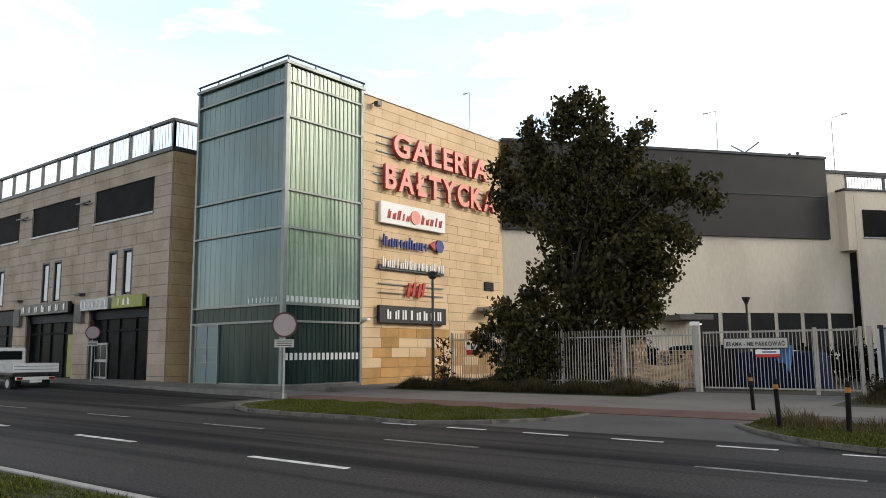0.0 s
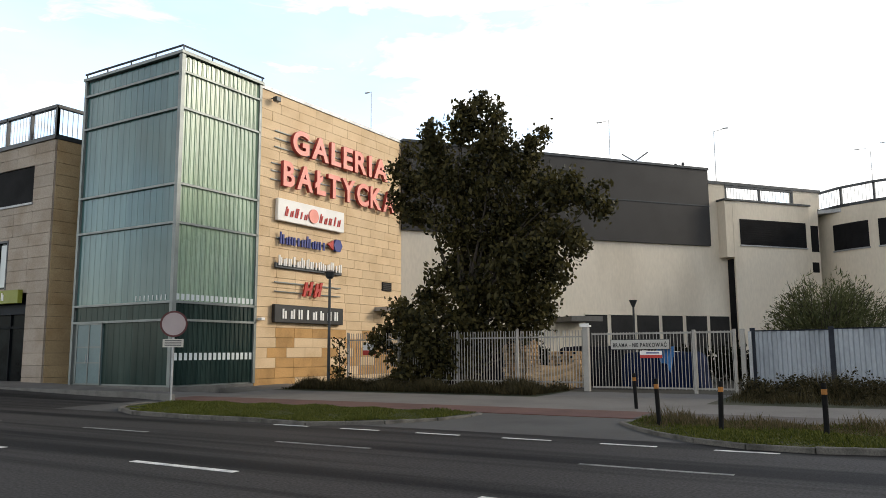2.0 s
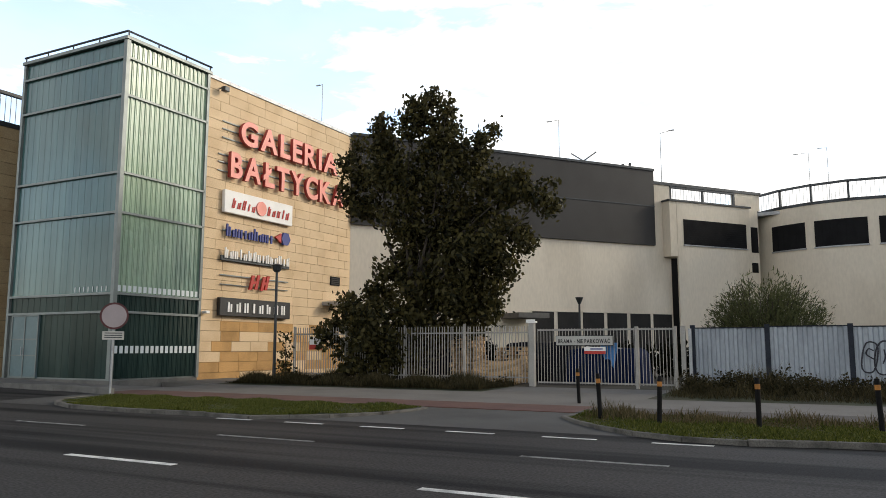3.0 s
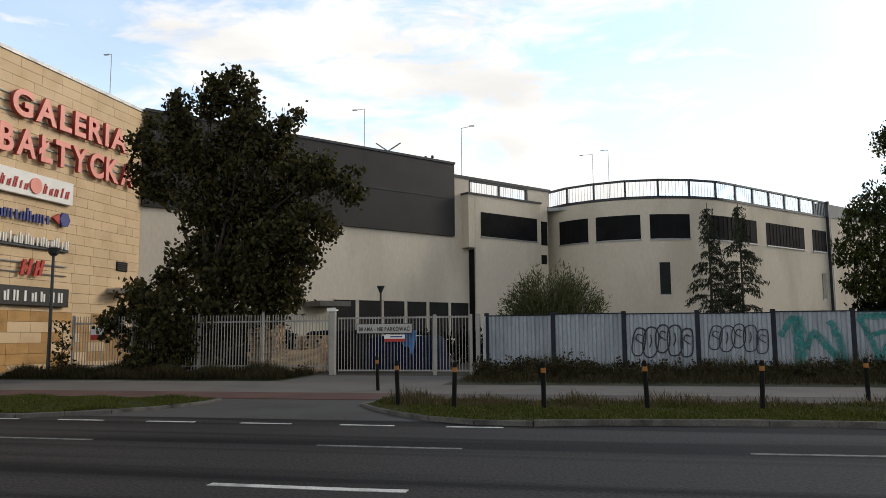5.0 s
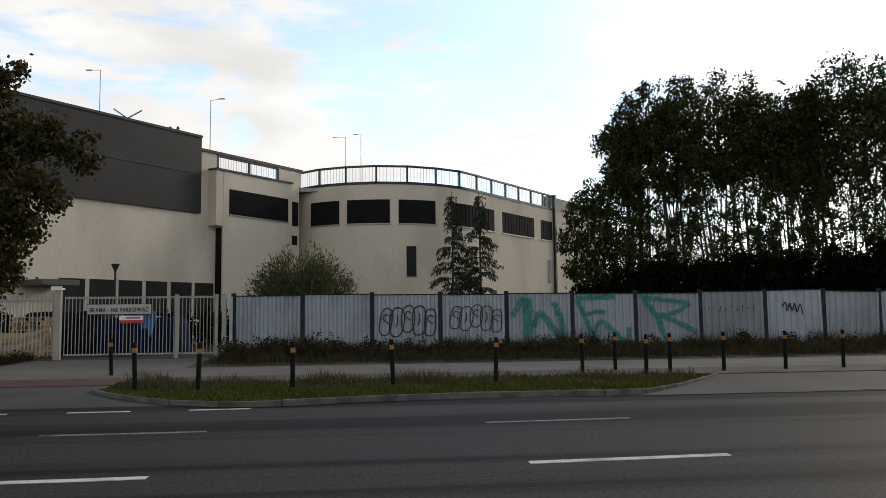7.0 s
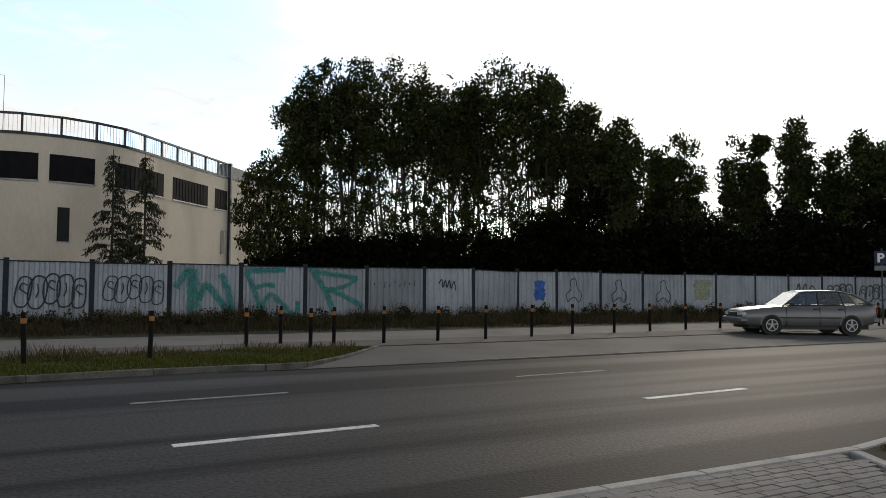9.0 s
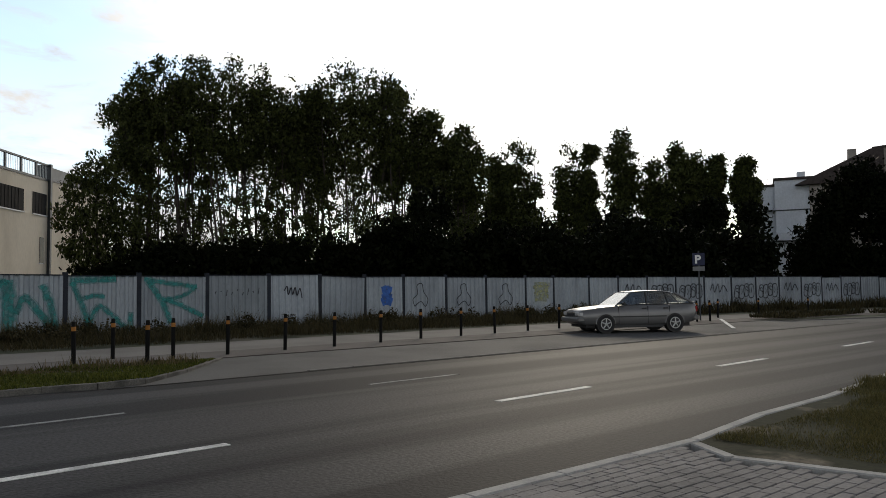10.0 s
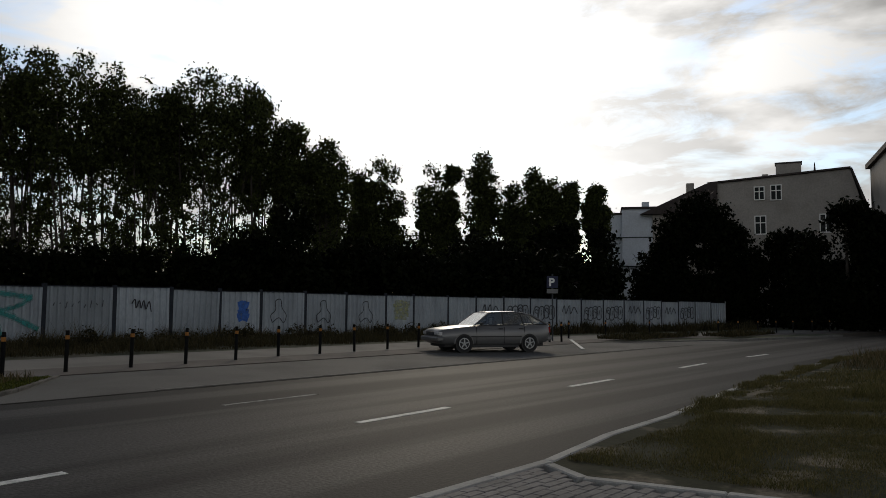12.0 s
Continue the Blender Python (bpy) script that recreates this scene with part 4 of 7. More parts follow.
def bubble(panel, x0, x1, z0, z1, n, ink, r=0.019, tilt=0.0):
    """A row of rounded outlined throw-up shapes, each a fat pill with a hook inside."""
    step = (x1 - x0) / n
    for k in range(n):
        cx, cz = x0 + step * (k + 0.5), (z0 + z1) / 2 - 0.035 * math.sin(k * 1.9 + 0.5) + tilt * (k - n / 2)
        hw, hh = step * (0.60 if k % 2 else 0.54), (z1 - z0) / 2 * (1.0 if k % 2 else 0.92)
        loop = []
        for j in range(17):
            a = 6.28319 * j / 16 + 1.2
            c, d = math.cos(a), math.sin(a)
            loop.append((cx + hw * math.copysign(abs(c) ** 0.7, c) * (1 + 0.12 * math.sin(2 * a + k)) + 0.02 * d, cz + hh * math.copysign(abs(d) ** 0.8, d)))
        stroke(loop, r, ink, panel)
        hook = [(cx + hw * 0.55, cz + hh * 0.42), (cx - hw * 0.1, cz + hh * 0.55), (cx - hw * 0.45, cz + hh * 0.22), (cx + hw * 0.1, cz), (cx + hw * 0.5, cz - hh * 0.12)]
        stroke(hook if k % 2 == 0 else [(cx, cz + hh * 0.5), (cx + hw * 0.1, cz + hh * 0.05), (cx - hw * 0.2, cz - hh * 0.35)], r * 0.9, ink, panel)


bubble(PANELS[2], 0.10, 0.95, 0.30, 0.80, 5, INK, 0.022)
bubble(PANELS[3], 0.14, 0.94, 0.38, 0.80, 5, INK, 0.017, tilt=-0.012)
T = 0.06
P4, P5, P6 = PANELS[4], PANELS[5], PANELS[6]
stroke([(0.06, 0.6), (0.2, 0.85), (0.28, 0.9)], T * 1.3, TEAL, P4)
stroke([(0.3, 0.92), (0.31, 0.5), (0.32, 0.12)], T * 2.2, TEAL, P4)
stroke([(0.4, 0.4), (0.5, 0.65), (0.7, 0.4), (0.9, 0.12)], T * 1.4, TEAL, P4)
stroke([(0.9, 0.1), (0.84, 0.5), (0.72, 0.85)], T * 1.4, TEAL, P4)
stroke([(0.04, 0.92), (0.3, 0.93), (0.68, 0.95)], T * 1.3, TEAL, P5)
stroke([(0.06, 0.9), (0.18, 0.6), (0.3, 0.2)], T * 1.2, TEAL, P5)
stroke([(0.2, 0.62), (0.35, 0.68), (0.52, 0.66)], T, TEAL, P5)
stroke([(0.28, 0.15), (0.42, 0.5), (0.62, 0.36), (0.86, 0.1)], T * 1.1, TEAL, P5)
stroke([(0.88, 0.1), (0.9, 0.4)], T, TEAL, P5)
stroke([(0.04, 0.95), (0.3, 0.9), (0.85, 0.82)], T * 1.1, TEAL, P6)
stroke([(0.1, 0.92), (0.32, 0.55), (0.45, 0.2)], T * 1.3, TEAL, P6)
stroke([(0.84, 0.82), (0.6, 0.65), (0.3, 0.6)], T, TEAL, P6)
stroke([(0.35, 0.6), (0.6, 0.5), (0.95, 0.3)], T * 1.1, TEAL, P6)
for k in range(9):
    x = 0.1 + 0.09 * k
    stroke([(x, 0.66 + 0.05 * math.sin(k * 2)), (x + 0.02, 0.72 - 0.05 * math.sin(k * 3))], 0.016, FAINT, PANELS[7])
stroke([(0.28, 0.7), (0.34, 0.78), (0.36, 0.62), (0.42, 0.76), (0.45, 0.62), (0.5, 0.76), (0.54, 0.6), (0.6, 0.74), (0.64, 0.55)], 0.022, INK, PANELS[8])
for z in (0.42, 0.5, 0.58, 0.66, 0.74):
    half = 0.17 - 0.05 * abs(math.sin(z * 12))
    stroke([(0.55 - half, z), (0.55, z + 0.03), (0.55 + half, z)], 0.09, BLUESPRAY, PANELS[10])
for pn, cx in ((PANELS[11], 0.35), (PANELS[12], 0.4), (PANELS[13], 0.45)):
    stroke([(cx - 0.12, 0.35), (cx - 0.16, 0.5), (cx - 0.05, 0.62), (cx - 0.06, 0.8), (cx + 0.06, 0.84), (cx + 0.1, 0.66), (cx + 0.2, 0.5), (cx + 0.14, 0.34), (cx + 0.03, 0.45), (cx - 0.12, 0.35)], 0.02, INK, pn)
for z in (0.42, 0.50, 0.58, 0.66, 0.74, 0.82):
    stroke([(0.2 + 0.1 * random.random(), z), (0.5, z + 0.02), (0.72 + 0.15 * random.random(), z)], 0.085, YELLOWSPRAY, PANELS[14])
for k, pn in enumerate(PANELS[17:]):
    if k in (0, 3, 6, 8):
        stroke([(0.2, 0.6), (0.3, 0.8), (0.35, 0.55), (0.5, 0.8), (0.55, 0.55), (0.7, 0.75), (0.85, 0.55)], 0.04, FAINT, pn)
    elif k < 10:
        bubble(pn, 0.1, 0.9, 0.35, 0.78, 4, FAINT, 0.036)

# ---- lettering and signs on the stone wall ----
FACEX = pose(0, 0, 0, 0, 0, 90)   # local x runs along +y, facing +x
name_sign = thing("wall_lettering", (0, 0, 0), "large coral-red capital letters standing off the stone wall", "sign")
for z, y0, y1 in ((10.95, 5.3, 14.4), (11.35, 5.3, 14.2), (11.7, 5.3, 14.2), (9.4, 5.1, 14.8), (9.8, 5.1, 14.8), (10.15, 5.1, 14.8)):
    part("rail", box(0.02, 0.07, y0, y1, z, z + 0.05), FRAME, name_sign)
lettering("GALERIA", 1.55, 0.18, CORAL, name_sign, pose(0.22, 6.25, 10.9, 0, 0, 90), edge=CORAL_EDGE, bold=0.045, width=7.6)
lettering("BA\u0141TYCKA", 1.6, 0.18, CORAL, name_sign, pose(0.22, 5.65, 9.22, 0, 0, 90), edge=CORAL_EDGE, bold=0.045, width=8.9)


def wall_sign(label, y0, y1, z0, z1, material, thick=0.18, group="shop signs"):
    t = thing("shop_sign", (0, 0, 0), label, "sign", group)
    part("board", box(0.05, 0.05 + thick, y0, y1, z0, z1, bevel=0.02), material, t)
    return t


# plain bar marks in place of lettering: pieces of a unit cell, u across and v up
MARKS = [((0, .3, 0, 1), (.5, .8, 0, .8)), ((.1, .4, 0, .85), (.62, .92, 0, 1)), ((.05, .35, 0, 1), (.6, .9, 0, 1)), ((.3, .66, 0, 1),), ((0, .3, 0, .8), (.55, .85, 0, .9))]


def mark(k, w, h, deep, lean=0.0):
    bm = bmesh.new()
    for u0, u1, v0, v1 in MARKS[k % len(MARKS)]:
        box(-deep, deep, (u0 - 0.5) * w, (u1 - 0.5) * w, v0 * h, v1 * h, bm=bm)
    for v in bm.verts:
        v.co.y += v.co.z * lean
    return bm


def blocks(sign, n, y0, y1, z0, z1, material, x=0.24, lean=0.0, gap=0.25, shapes=None):
    """A row of plain bar marks in place of a shop's lettering."""
    step = (y1 - y0) / n
    for k in range(n):
        h = (z1 - z0) * (shapes[k % len(shapes)] if shapes else 1)
        o = part("mark", mark(k, step * (1 - gap), h, 0.03, lean), material, sign)
        o.matrix_basis = Matrix.Translation((x, y0 + step * (k + 0.5), z0))


s = wall_sign("white board with slanted red blocks and a pale disc", 5.42, 10.18, 7.55, 8.58, SIGNWHITE)
blocks(s, 5, 5.8, 7.45, 7.8, 8.25, SIGNRED, lean=0.25, shapes=(1, 0.7, 1, 0.75, 0.7), gap=0.35)
blocks(s, 5, 8.2, 9.9, 7.8, 8.25, SIGNRED, lean=0.25, shapes=(1, 0.7, 0.75, 1, 0.9), gap=0.35)
part("disc", tube([(0.22, 7.82, 8.05), (0.30, 7.82, 8.05)], 0.34, n=20), CORAL, s, "round pale red disc")
s = wall_sign("dark blue plain letter shapes on steel rails", 5.5, 10.1, 6.72, 6.8, FRAME, 0.06)
blocks(s, 9, 5.65, 8.9, 6.5, 7.05, SIGNBLUE, x=0.16, shapes=(1, 0.7, 0.7, 0.7, 0.75, 1, 0.7, 0.7, 0.7), gap=0.12)
part("mark", tube([(0.1, 9.75, 6.85), (0.22, 9.75, 6.85)], 0.34, n=6), SIGNBLUE, s)
part("mark", tube([(0.1, 9.25, 6.85), (0.22, 9.25, 6.85)], 0.27, n=3), SIGNRED, s, "small red arrow shape")
s = wall_sign("white plain letter shapes on a dark rail", 5.42, 10.15, 5.38, 5.62, DARKMETAL, 0.1)
blocks(s, 15, 5.55, 10.1, 5.5, 5.97, SIGNWHITE, x=0.2, shapes=(1, 0.75, 0.75, 1, 0.7, 1, 1, 0.75, 0.75), gap=0.22)
s = wall_sign("red slanted mark on thin steel rails", 5.45, 10.15, 4.3, 4.35, FRAME, 0.05)
part("rail", box(0.05, 0.1, 5.45, 10.15, 4.72, 4.77), FRAME, s)
for y0, dy in ((7.25, 0.0), (7.62, 0.1), (8.02, 0.0), (8.3, 0.12)):
    bm = box(0.12, 0.2, y0, y0 + 0.17, 0, 0.68)
    for v in bm.verts:
        v.co.y += v.co.z * 0.28
    part("mark", bm, SIGNRED, s).matrix_basis = Matrix.Translation((0, 0, 4.18 + dy * 0.4))
for y0 in (7.45, 8.18):
    part("mark", box(0.12, 0.19, y0, y0 + 0.32, 4.46, 4.60), SIGNRED, s)
s = wall_sign("black board with white blocky capitals", 5.35, 10.17, 2.92, 3.73, SIGNBLACK, 0.2)
blocks(s, 8, 5.72, 9.85, 3.10, 3.54, SIGNWHITE, x=0.26, gap=0.38)
vent = thing("wall_vent", (0, 0, 0), "small dark louvred vent in the stone wall", "vent")
part("frame", box(-0.05, 0.05, 13.75, 14.6, 4.88, 5.35), LOUVRE, vent)
for k in range(4):
    part("slat", box(0.05, 0.07, 13.8, 14.55, 4.93 + 0.1 * k, 4.98 + 0.1 * k), BLACK, vent)
hood = thing("door_canopy", (0, 0, 0), "small grey canopy over a side door", "canopy")
part("roof", box(-0.1, 1.0, 13.1, 14.4, 3.75, 3.95), GREYMETAL, hood)
cam_box = thing("floodlight", (0, 0, 0), "small dark floodlight at the top of the stone wall", "lamp")
part("arm", box(0.0, 0.25, 5.05, 5.1, 13.15, 13.2), DARKMETAL, cam_box)
part("head", box(0.2, 0.45, 4.95, 5.25, 12.98, 13.2, bevel=0.02), DARKMETAL, cam_box)
spot = thing("wall_lamp", (0, 0, 0), "small pale lamp beside the glass tower", "lamp")
part("head", box(0.02, 0.3, 4.5, 4.72, 2.98, 3.1, bevel=0.02), SIGNWHITE, spot)
# shop signs on the wing
for x0, x1, m_, lab in ((-13.1, -10.2, SIGNGREEN, "olive green shop sign box"), (-16.4, -13.5, GREYMETAL, "grey plain letter shapes over a shop"), (-23.7, -17.75, SIGNBLACK, "black shop sign with white shapes")):
    s = thing("shop_sign", (0, 0, 0), lab, "sign", "shop signs")
    part("board", box(x0, x1, -0.28, -0.05, 3.88, 4.5, bevel=0.02), m_, s)
    k = 7 if m_ is not SIGNGREEN else 6
    for j in range(k):
        w_ = (x1 - x0) / k
        lo = x0 + w_ * (j + 0.2)
        if m_ is SIGNGREEN and not 1 <= j <= 3:
            continue
        o = part("mark", mark(j + 2, w_ * 0.42, 0.36, 0.02), SIGNWHITE, s)
        o.matrix_basis = pose(lo + w_ * 0.3, -0.295, 4.02, 0, 0, -90)


# ---- traffic signs, lamps ----
def round_sign(x, y, top, r, label):
    t = thing("traffic_sign", (x, y, 0), label, "traffic sign", "round road signs")
    part("pole", tube([(0, 0, -0.1), (0, 0, top - 0.02)], 0.035, n=8), GREYMETAL, t)
    d = (Vector((24.6, -19.85)) - Vector((x, y))).normalized()
    f = pose(0, 0, 0, 0, 0, math.degrees(math.atan2(d.y, d.x)))
    part("rim", tube([f @ Vector((0.05, 0, top - r)), f @ Vector((0.075, 0, top - r))], r, n=28), SIGNDULL, t, "dull red ring")
    part("face", tube([f @ Vector((0.075, 0, top - r)), f @ Vector((0.082, 0, top - r))], r * 0.86, n=28), SIGNPINK, t, "pale disc greyed for shade")
    p = part("plate", box(0.045, 0.07, -r * 0.75, r * 0.75, top - 2 * r - 0.32, top - 2 * r - 0.06, m=f), BOARDGREY, t)
    for k in range(3):
        part("line", box(0.07, 0.075, -r * 0.6, r * 0.6, top - 2 * r - 0.27 + 0.07 * k, top - 2 * r - 0.24 + 0.07 * k, m=f), DARKMETAL, p)
    return t


# sign face greyed: its backlit shade is put into the colour
SIGNPINK = mat("shaded_sign_face", (0.30, 0.26, 0.27), 0.5, vary=0.05, bump=0)
round_sign(4.2, -3.35, 2.92, 0.42, "round no-entry sign with red ring on a grey pole")
round_sign(-12.8, -1.3, 3.0, 0.34, "round no-entry sign before the shops")
psign = thing("traffic_sign", (55.7, -1.2, -0.02), "blue square parking sign on a grey pole", "traffic sign")
part("pole", tube([(0, 0, -0.1), (0, 0, 3.2)], 0.035, n=8), DARKMETAL, psign)
_f = pose(0, 0, 0, 0, 0, -150)
part("panel", box(0.04, 0.06, -0.26, 0.26, 2.55, 3.1, m=_f), SIGNNAVY, psign)
part("plate", box(0.04, 0.06, -0.26, 0.26, 2.3, 2.5, m=_f), SIGNGREY, psign)
lettering("P", 0.5, 0.01, SIGNWHITE, psign, _f @ pose(0.065, -0.15, 2.65, 0, 0, 90), bold=0.02)
lamp = thing("street_lamp", (3.25, 5.5, 0), "tall slim brown lamp post with a small dark head", "street lamp")
part("pole", tube([(0, 0, 0), (0, 0, 0.9), (0, 0, 4.7)], 0.085, 0.055, n=10), DARKMETAL, lamp)
part("head", tube([(0, 0, 4.7), (0, 0, 4.78), (0, 0, 4.98)], 0.10, 0.24, n=12), DARKMETAL, lamp)
part("cap", tube([(0, 0, 4.98), (0, 0, 5.05)], 0.26, 0.12, n=12), DARKMETAL, lamp)
lamp = thing("street_lamp", (10.6, 24.0, 0), "slim lamp post in the yard with a cone head", "street lamp")
part("pole", tube([(0, 0, 0), (0, 0, 4.15)], 0.06, n=8), DARKMETAL, lamp)
part("head", tube([(0, 0, 4.1), (0, 0, 4.5)], 0.07, 0.24, n=10), DARKMETAL, lamp)


MAST = mat("pale_mast", (0.5, 0.51, 0.51), 0.5, 0.1, vary=0.05, bump=0)


def deck_lamp(x, y, z0, z1, arm):
    t = thing("deck_lamp", (x, y, 0), "thin pale lamp mast on the roof deck", "street lamp", "roof-deck lamps")
    part("pole", tube([(0, 0, z0), (0, 0, z1)], 0.04, 0.025, n=6), MAST, t)
    part("arm", tube([(0, 0, z1 - 0.02), (arm, arm * -0.3, z1 + 0.03)], 0.02, n=6), MAST, t)
    part("head", box(arm - 0.25, arm + 0.12, arm * -0.3 - 0.07, arm * -0.3 + 0.07, z1 - 0.0, z1 + 0.06), MAST, t)


for spec in ((-8.1, 23.5, 11.4, 20.45, -0.4), (6.76, 32.1, 11.4, 18.05, -0.75), (13.58, 34.0, 11.4, 16.63, 0.9), (23.8, 55, 11.4, 19.3, -0.5), (22.3, 55, 11.4, 19.0, -1.0), (-26, 12, 11.4, 15.2, -1.2)):
    deck_lamp(*spec)
t = thing("deck_lamp", (8.4, 32.6, 0), "low twin-arm lamp on the roof deck", "street lamp", "roof-deck lamps")
part("pole", tube([(0, 0, 11.4), (0, 0, 14.95)], 0.05, n=6), GREYMETAL, t)
for sx in (-0.85, 0.9):
    part("arm", tube([(0, 0, 14.9), (sx, 0.2 * sx, 15.5)], 0.05, n=6), GREYMETAL, t)
for x in (11.2, 11.6, 12.1):
    o = thing("roof_vent", (x, 32.3 - 0.1 * x, 0), "small dark roof vent above the black cladding", "vent", "roof vents")
    part("pipe", tube([(0, 0, 11.4), (0, 0, 13.85)], 0.06, n=8), DARKMETAL, o)
    part("cowl", tube([(0, 0, 13.85), (0, 0, 14.0)], 0.11, 0.08, n=8), DARKMETAL, o)

# ---- pallets and tarpaulin behind the gate ----
WOOD = mat("raw_pallet_wood", (0.48, 0.32, 0.165), 0.8, vary=0.2, scale=2, fine=20, per_piece=0.35)
TARP = mat("blue_tarpaulin", (0.006, 0.012, 0.04), 0.9, vary=0.15, scale=2, fine=12, bump=0.3, spec=0.1)
board_me = unit_mesh("plank", box(-0.6, 0.6, -0.05, 0.05, -0.011, 0.011), WOOD)
block_me = unit_mesh("block", box(-0.07, 0.07, -0.05, 0.05, -0.045, 0.045), WOOD)


def pallet():
    t = thing("pallet", (0, 0, 0), "raw wooden transport pallet leaning in a stack", "pallet", "stacked pallets")
    for k in range(6):
        piece("plank", board_me, t, pose(0, -0.35 + 0.14 * k, 0.14))
    for k in range(3):
        piece("plank", board_me, t, pose(0, -0.35 + 0.35 * k, 0.01))
        for x in (-0.5, 0, 0.5):
            piece("block", block_me, t, pose(x, -0.35 + 0.35 * k, 0.07))
    return t


pal = pallet()
pal.matrix_basis = pose(11.1, 7.9, 0.17)
random.seed(5)
for k in range(1, 12):
    copy_thing(pal, pose(11.1 + random.uniform(-0.06, 0.06), 7.9, 0.17 + 0.153 * k, 0, 0, random.uniform(-3, 3)))
for k in range(9):
    copy_thing(pal, pose(12.6 + random.uniform(-0.1, 0.1), 8.9, 0.17 + 0.156 * k, 0, 0, random.uniform(-8, 8)))
for k in range(5):
    copy_thing(pal, pose(12.25 + 0.33 * k, 7.3 - 0.05 * k, 0.60, 72 + 3 * k, 14 - 9 * k, 10 - 6 * k))
CONTAINER = mat("dark_stack_cover", (0.012, 0.013, 0.018), 0.85, vary=0.25, scale=1.5, fine=12, bump=0.3, spec=0.1)


def heap(cx, cy, hx, hy, top, material, label):
    """Stored goods under a creased sheet that hangs to the ground."""
    bm = bmesh.new()
    bmesh.ops.create_grid(bm, x_segments=36, y_segments=16, size=1)
    for v in bm.verts:
        x, y = v.co.x, v.co.y
        edge = max(abs(x) ** 24, abs(y) ** 24)
        z = 0.17 + (top - 0.17) * (1 - edge) + 0.05 * noise.noise(Vector((x * 5, y * 5, cx))) * (1 - edge)
        v.co = Vector((cx + x * hx + 0.05 * noise.noise(Vector((x * 3, z * 3, 1))), cy + y * hy + 0.06 * noise.noise(Vector((x * 9, z * 2, 5))), z))
    tagged(part("tarpaulin", bm, material, smooth=True), label, "tarpaulin")


heap(16.3, 9.6, 1.5, 0.9, 1.5, TARP, "crumpled dark blue tarpaulin over stored goods")
heap(8.2, 9.8, 2.5, 0.8, 1.95, CONTAINER, "dark sheet over a long stack in the yard")
heap(13.2, 10.6, 1.5, 0.7, 1.75, CONTAINER, "dark sheet over goods behind the pallets")
for x, z, turn in ((15.9, 1.62, 9), (17.0, 1.60, 4)):
    strip_board = thing("board_offcut", pose(x, 9.2, z, 0, turn, 12), "white board offcut lying on the tarpaulin", "board", "board offcuts")
    part("board", box(-0.32, 0.32, -0.12, 0.12, -0.1, -0.075, bevel=0.004), SIGNWHITE, strip_board)
sack = bmesh.new()
bmesh.ops.create_grid(sack, x_segments=22, y_segments=16, size=1)
for v in sack.verts:
    x, y = v.co.x, v.co.y
    drop = 0.28 * y - 0.16 * max(0, x) * (1 - y) + 0.06 * noise.noise(Vector((x * 3, y * 3, 2)))
    v.co = Vector((17.28 + 0.33 * x * (0.75 + 0.25 * y) + 0.05 * noise.noise(Vector((x * 2, y * 2, 7))), 6.13 + 0.05 * noise.noise(Vector((x * 4, y * 4, 1))) + 0.03 * math.sin(x * 9), 1.42 + drop))
rim = bmesh.ops.extrude_face_region(sack, geom=sack.faces[:])
bmesh.ops.translate(sack, verts=[g for g in rim["geom"] if isinstance(g, bmesh.types.BMVert)], vec=(0, 0.012, 0))
BRIGHTBLUE = mat("bright_blue_plastic", (0.04, 0.20, 0.50), 0.45, vary=0.15, scale=5, bump=0.2)
tagged(part("plastic_sheet", sack, BRIGHTBLUE, smooth=True), "bright blue plastic sheet caught on the gate", "plastic sheet")


# ---- plants ----
def leaf_mat(name, colour, second, rough=0.6, glow=0.25, spec=0.12):
    m = bpy.data.materials.new(name)
    m.use_nodes = True
    n, l = m.node_tree.nodes, m.node_tree.links
    b = n["Principled BSDF"]
    b.inputs["Roughness"].default_value = rough
    b.inputs["Specular IOR Level"].default_value = spec
    g = n.new("ShaderNodeNewGeometry")
    mix = n.new("ShaderNodeMix")
    mix.data_type = "RGBA"
    mix.inputs[6].default_value, mix.inputs[7].default_value = (*colour, 1), (*second, 1)
    l.new(g.outputs["Random Per Island"], mix.inputs[0])
    l.new(mix.outputs[2], b.inputs["Base Color"])
    t = n.new("ShaderNodeBsdfTranslucent")
    l.new(mix.outputs[2], t.inputs[0])
    add = n.new("ShaderNodeMixShader")
    add.inputs[0].default_value = glow
    l.new(b.outputs[0], add.inputs[1])
    l.new(t.outputs[0], add.inputs[2])
    l.new(add.outputs[0], n["Material Output"].inputs[0])
    return m


LEAF = leaf_mat("broad_leaf", (0.008, 0.011, 0.004), (0.095, 0.080, 0.027), glow=0.32, spec=0.2)
LEAF_DARK = leaf_mat("poplar_leaf", (0.011, 0.015, 0.005), (0.085, 0.098, 0.028), glow=0.35)
# near black: the shade inside the thickets is put into the leaf colour
LEAF_SHADE = leaf_mat("shaded_leaf", (0.004, 0.005, 0.0025), (0.008, 0.010, 0.004), glow=0.02, spec=0.02)
LEAF_OLIVE = leaf_mat("willow_leaf", (0.06, 0.072, 0.03), (0.15, 0.155, 0.07))
NEEDLE = leaf_mat("needle", (0.022, 0.028, 0.016), (0.065, 0.07, 0.042), glow=0.1)
BLADE = leaf_mat("grass_blade", (0.028, 0.040, 0.006), (0.105, 0.112, 0.022))
VERGE = leaf_mat("verge_blade", (0.040, 0.044, 0.012), (0.15, 0.125, 0.050))
DRY = leaf_mat("dry_weed", (0.036, 0.036, 0.014), (0.13, 0.098, 0.05))
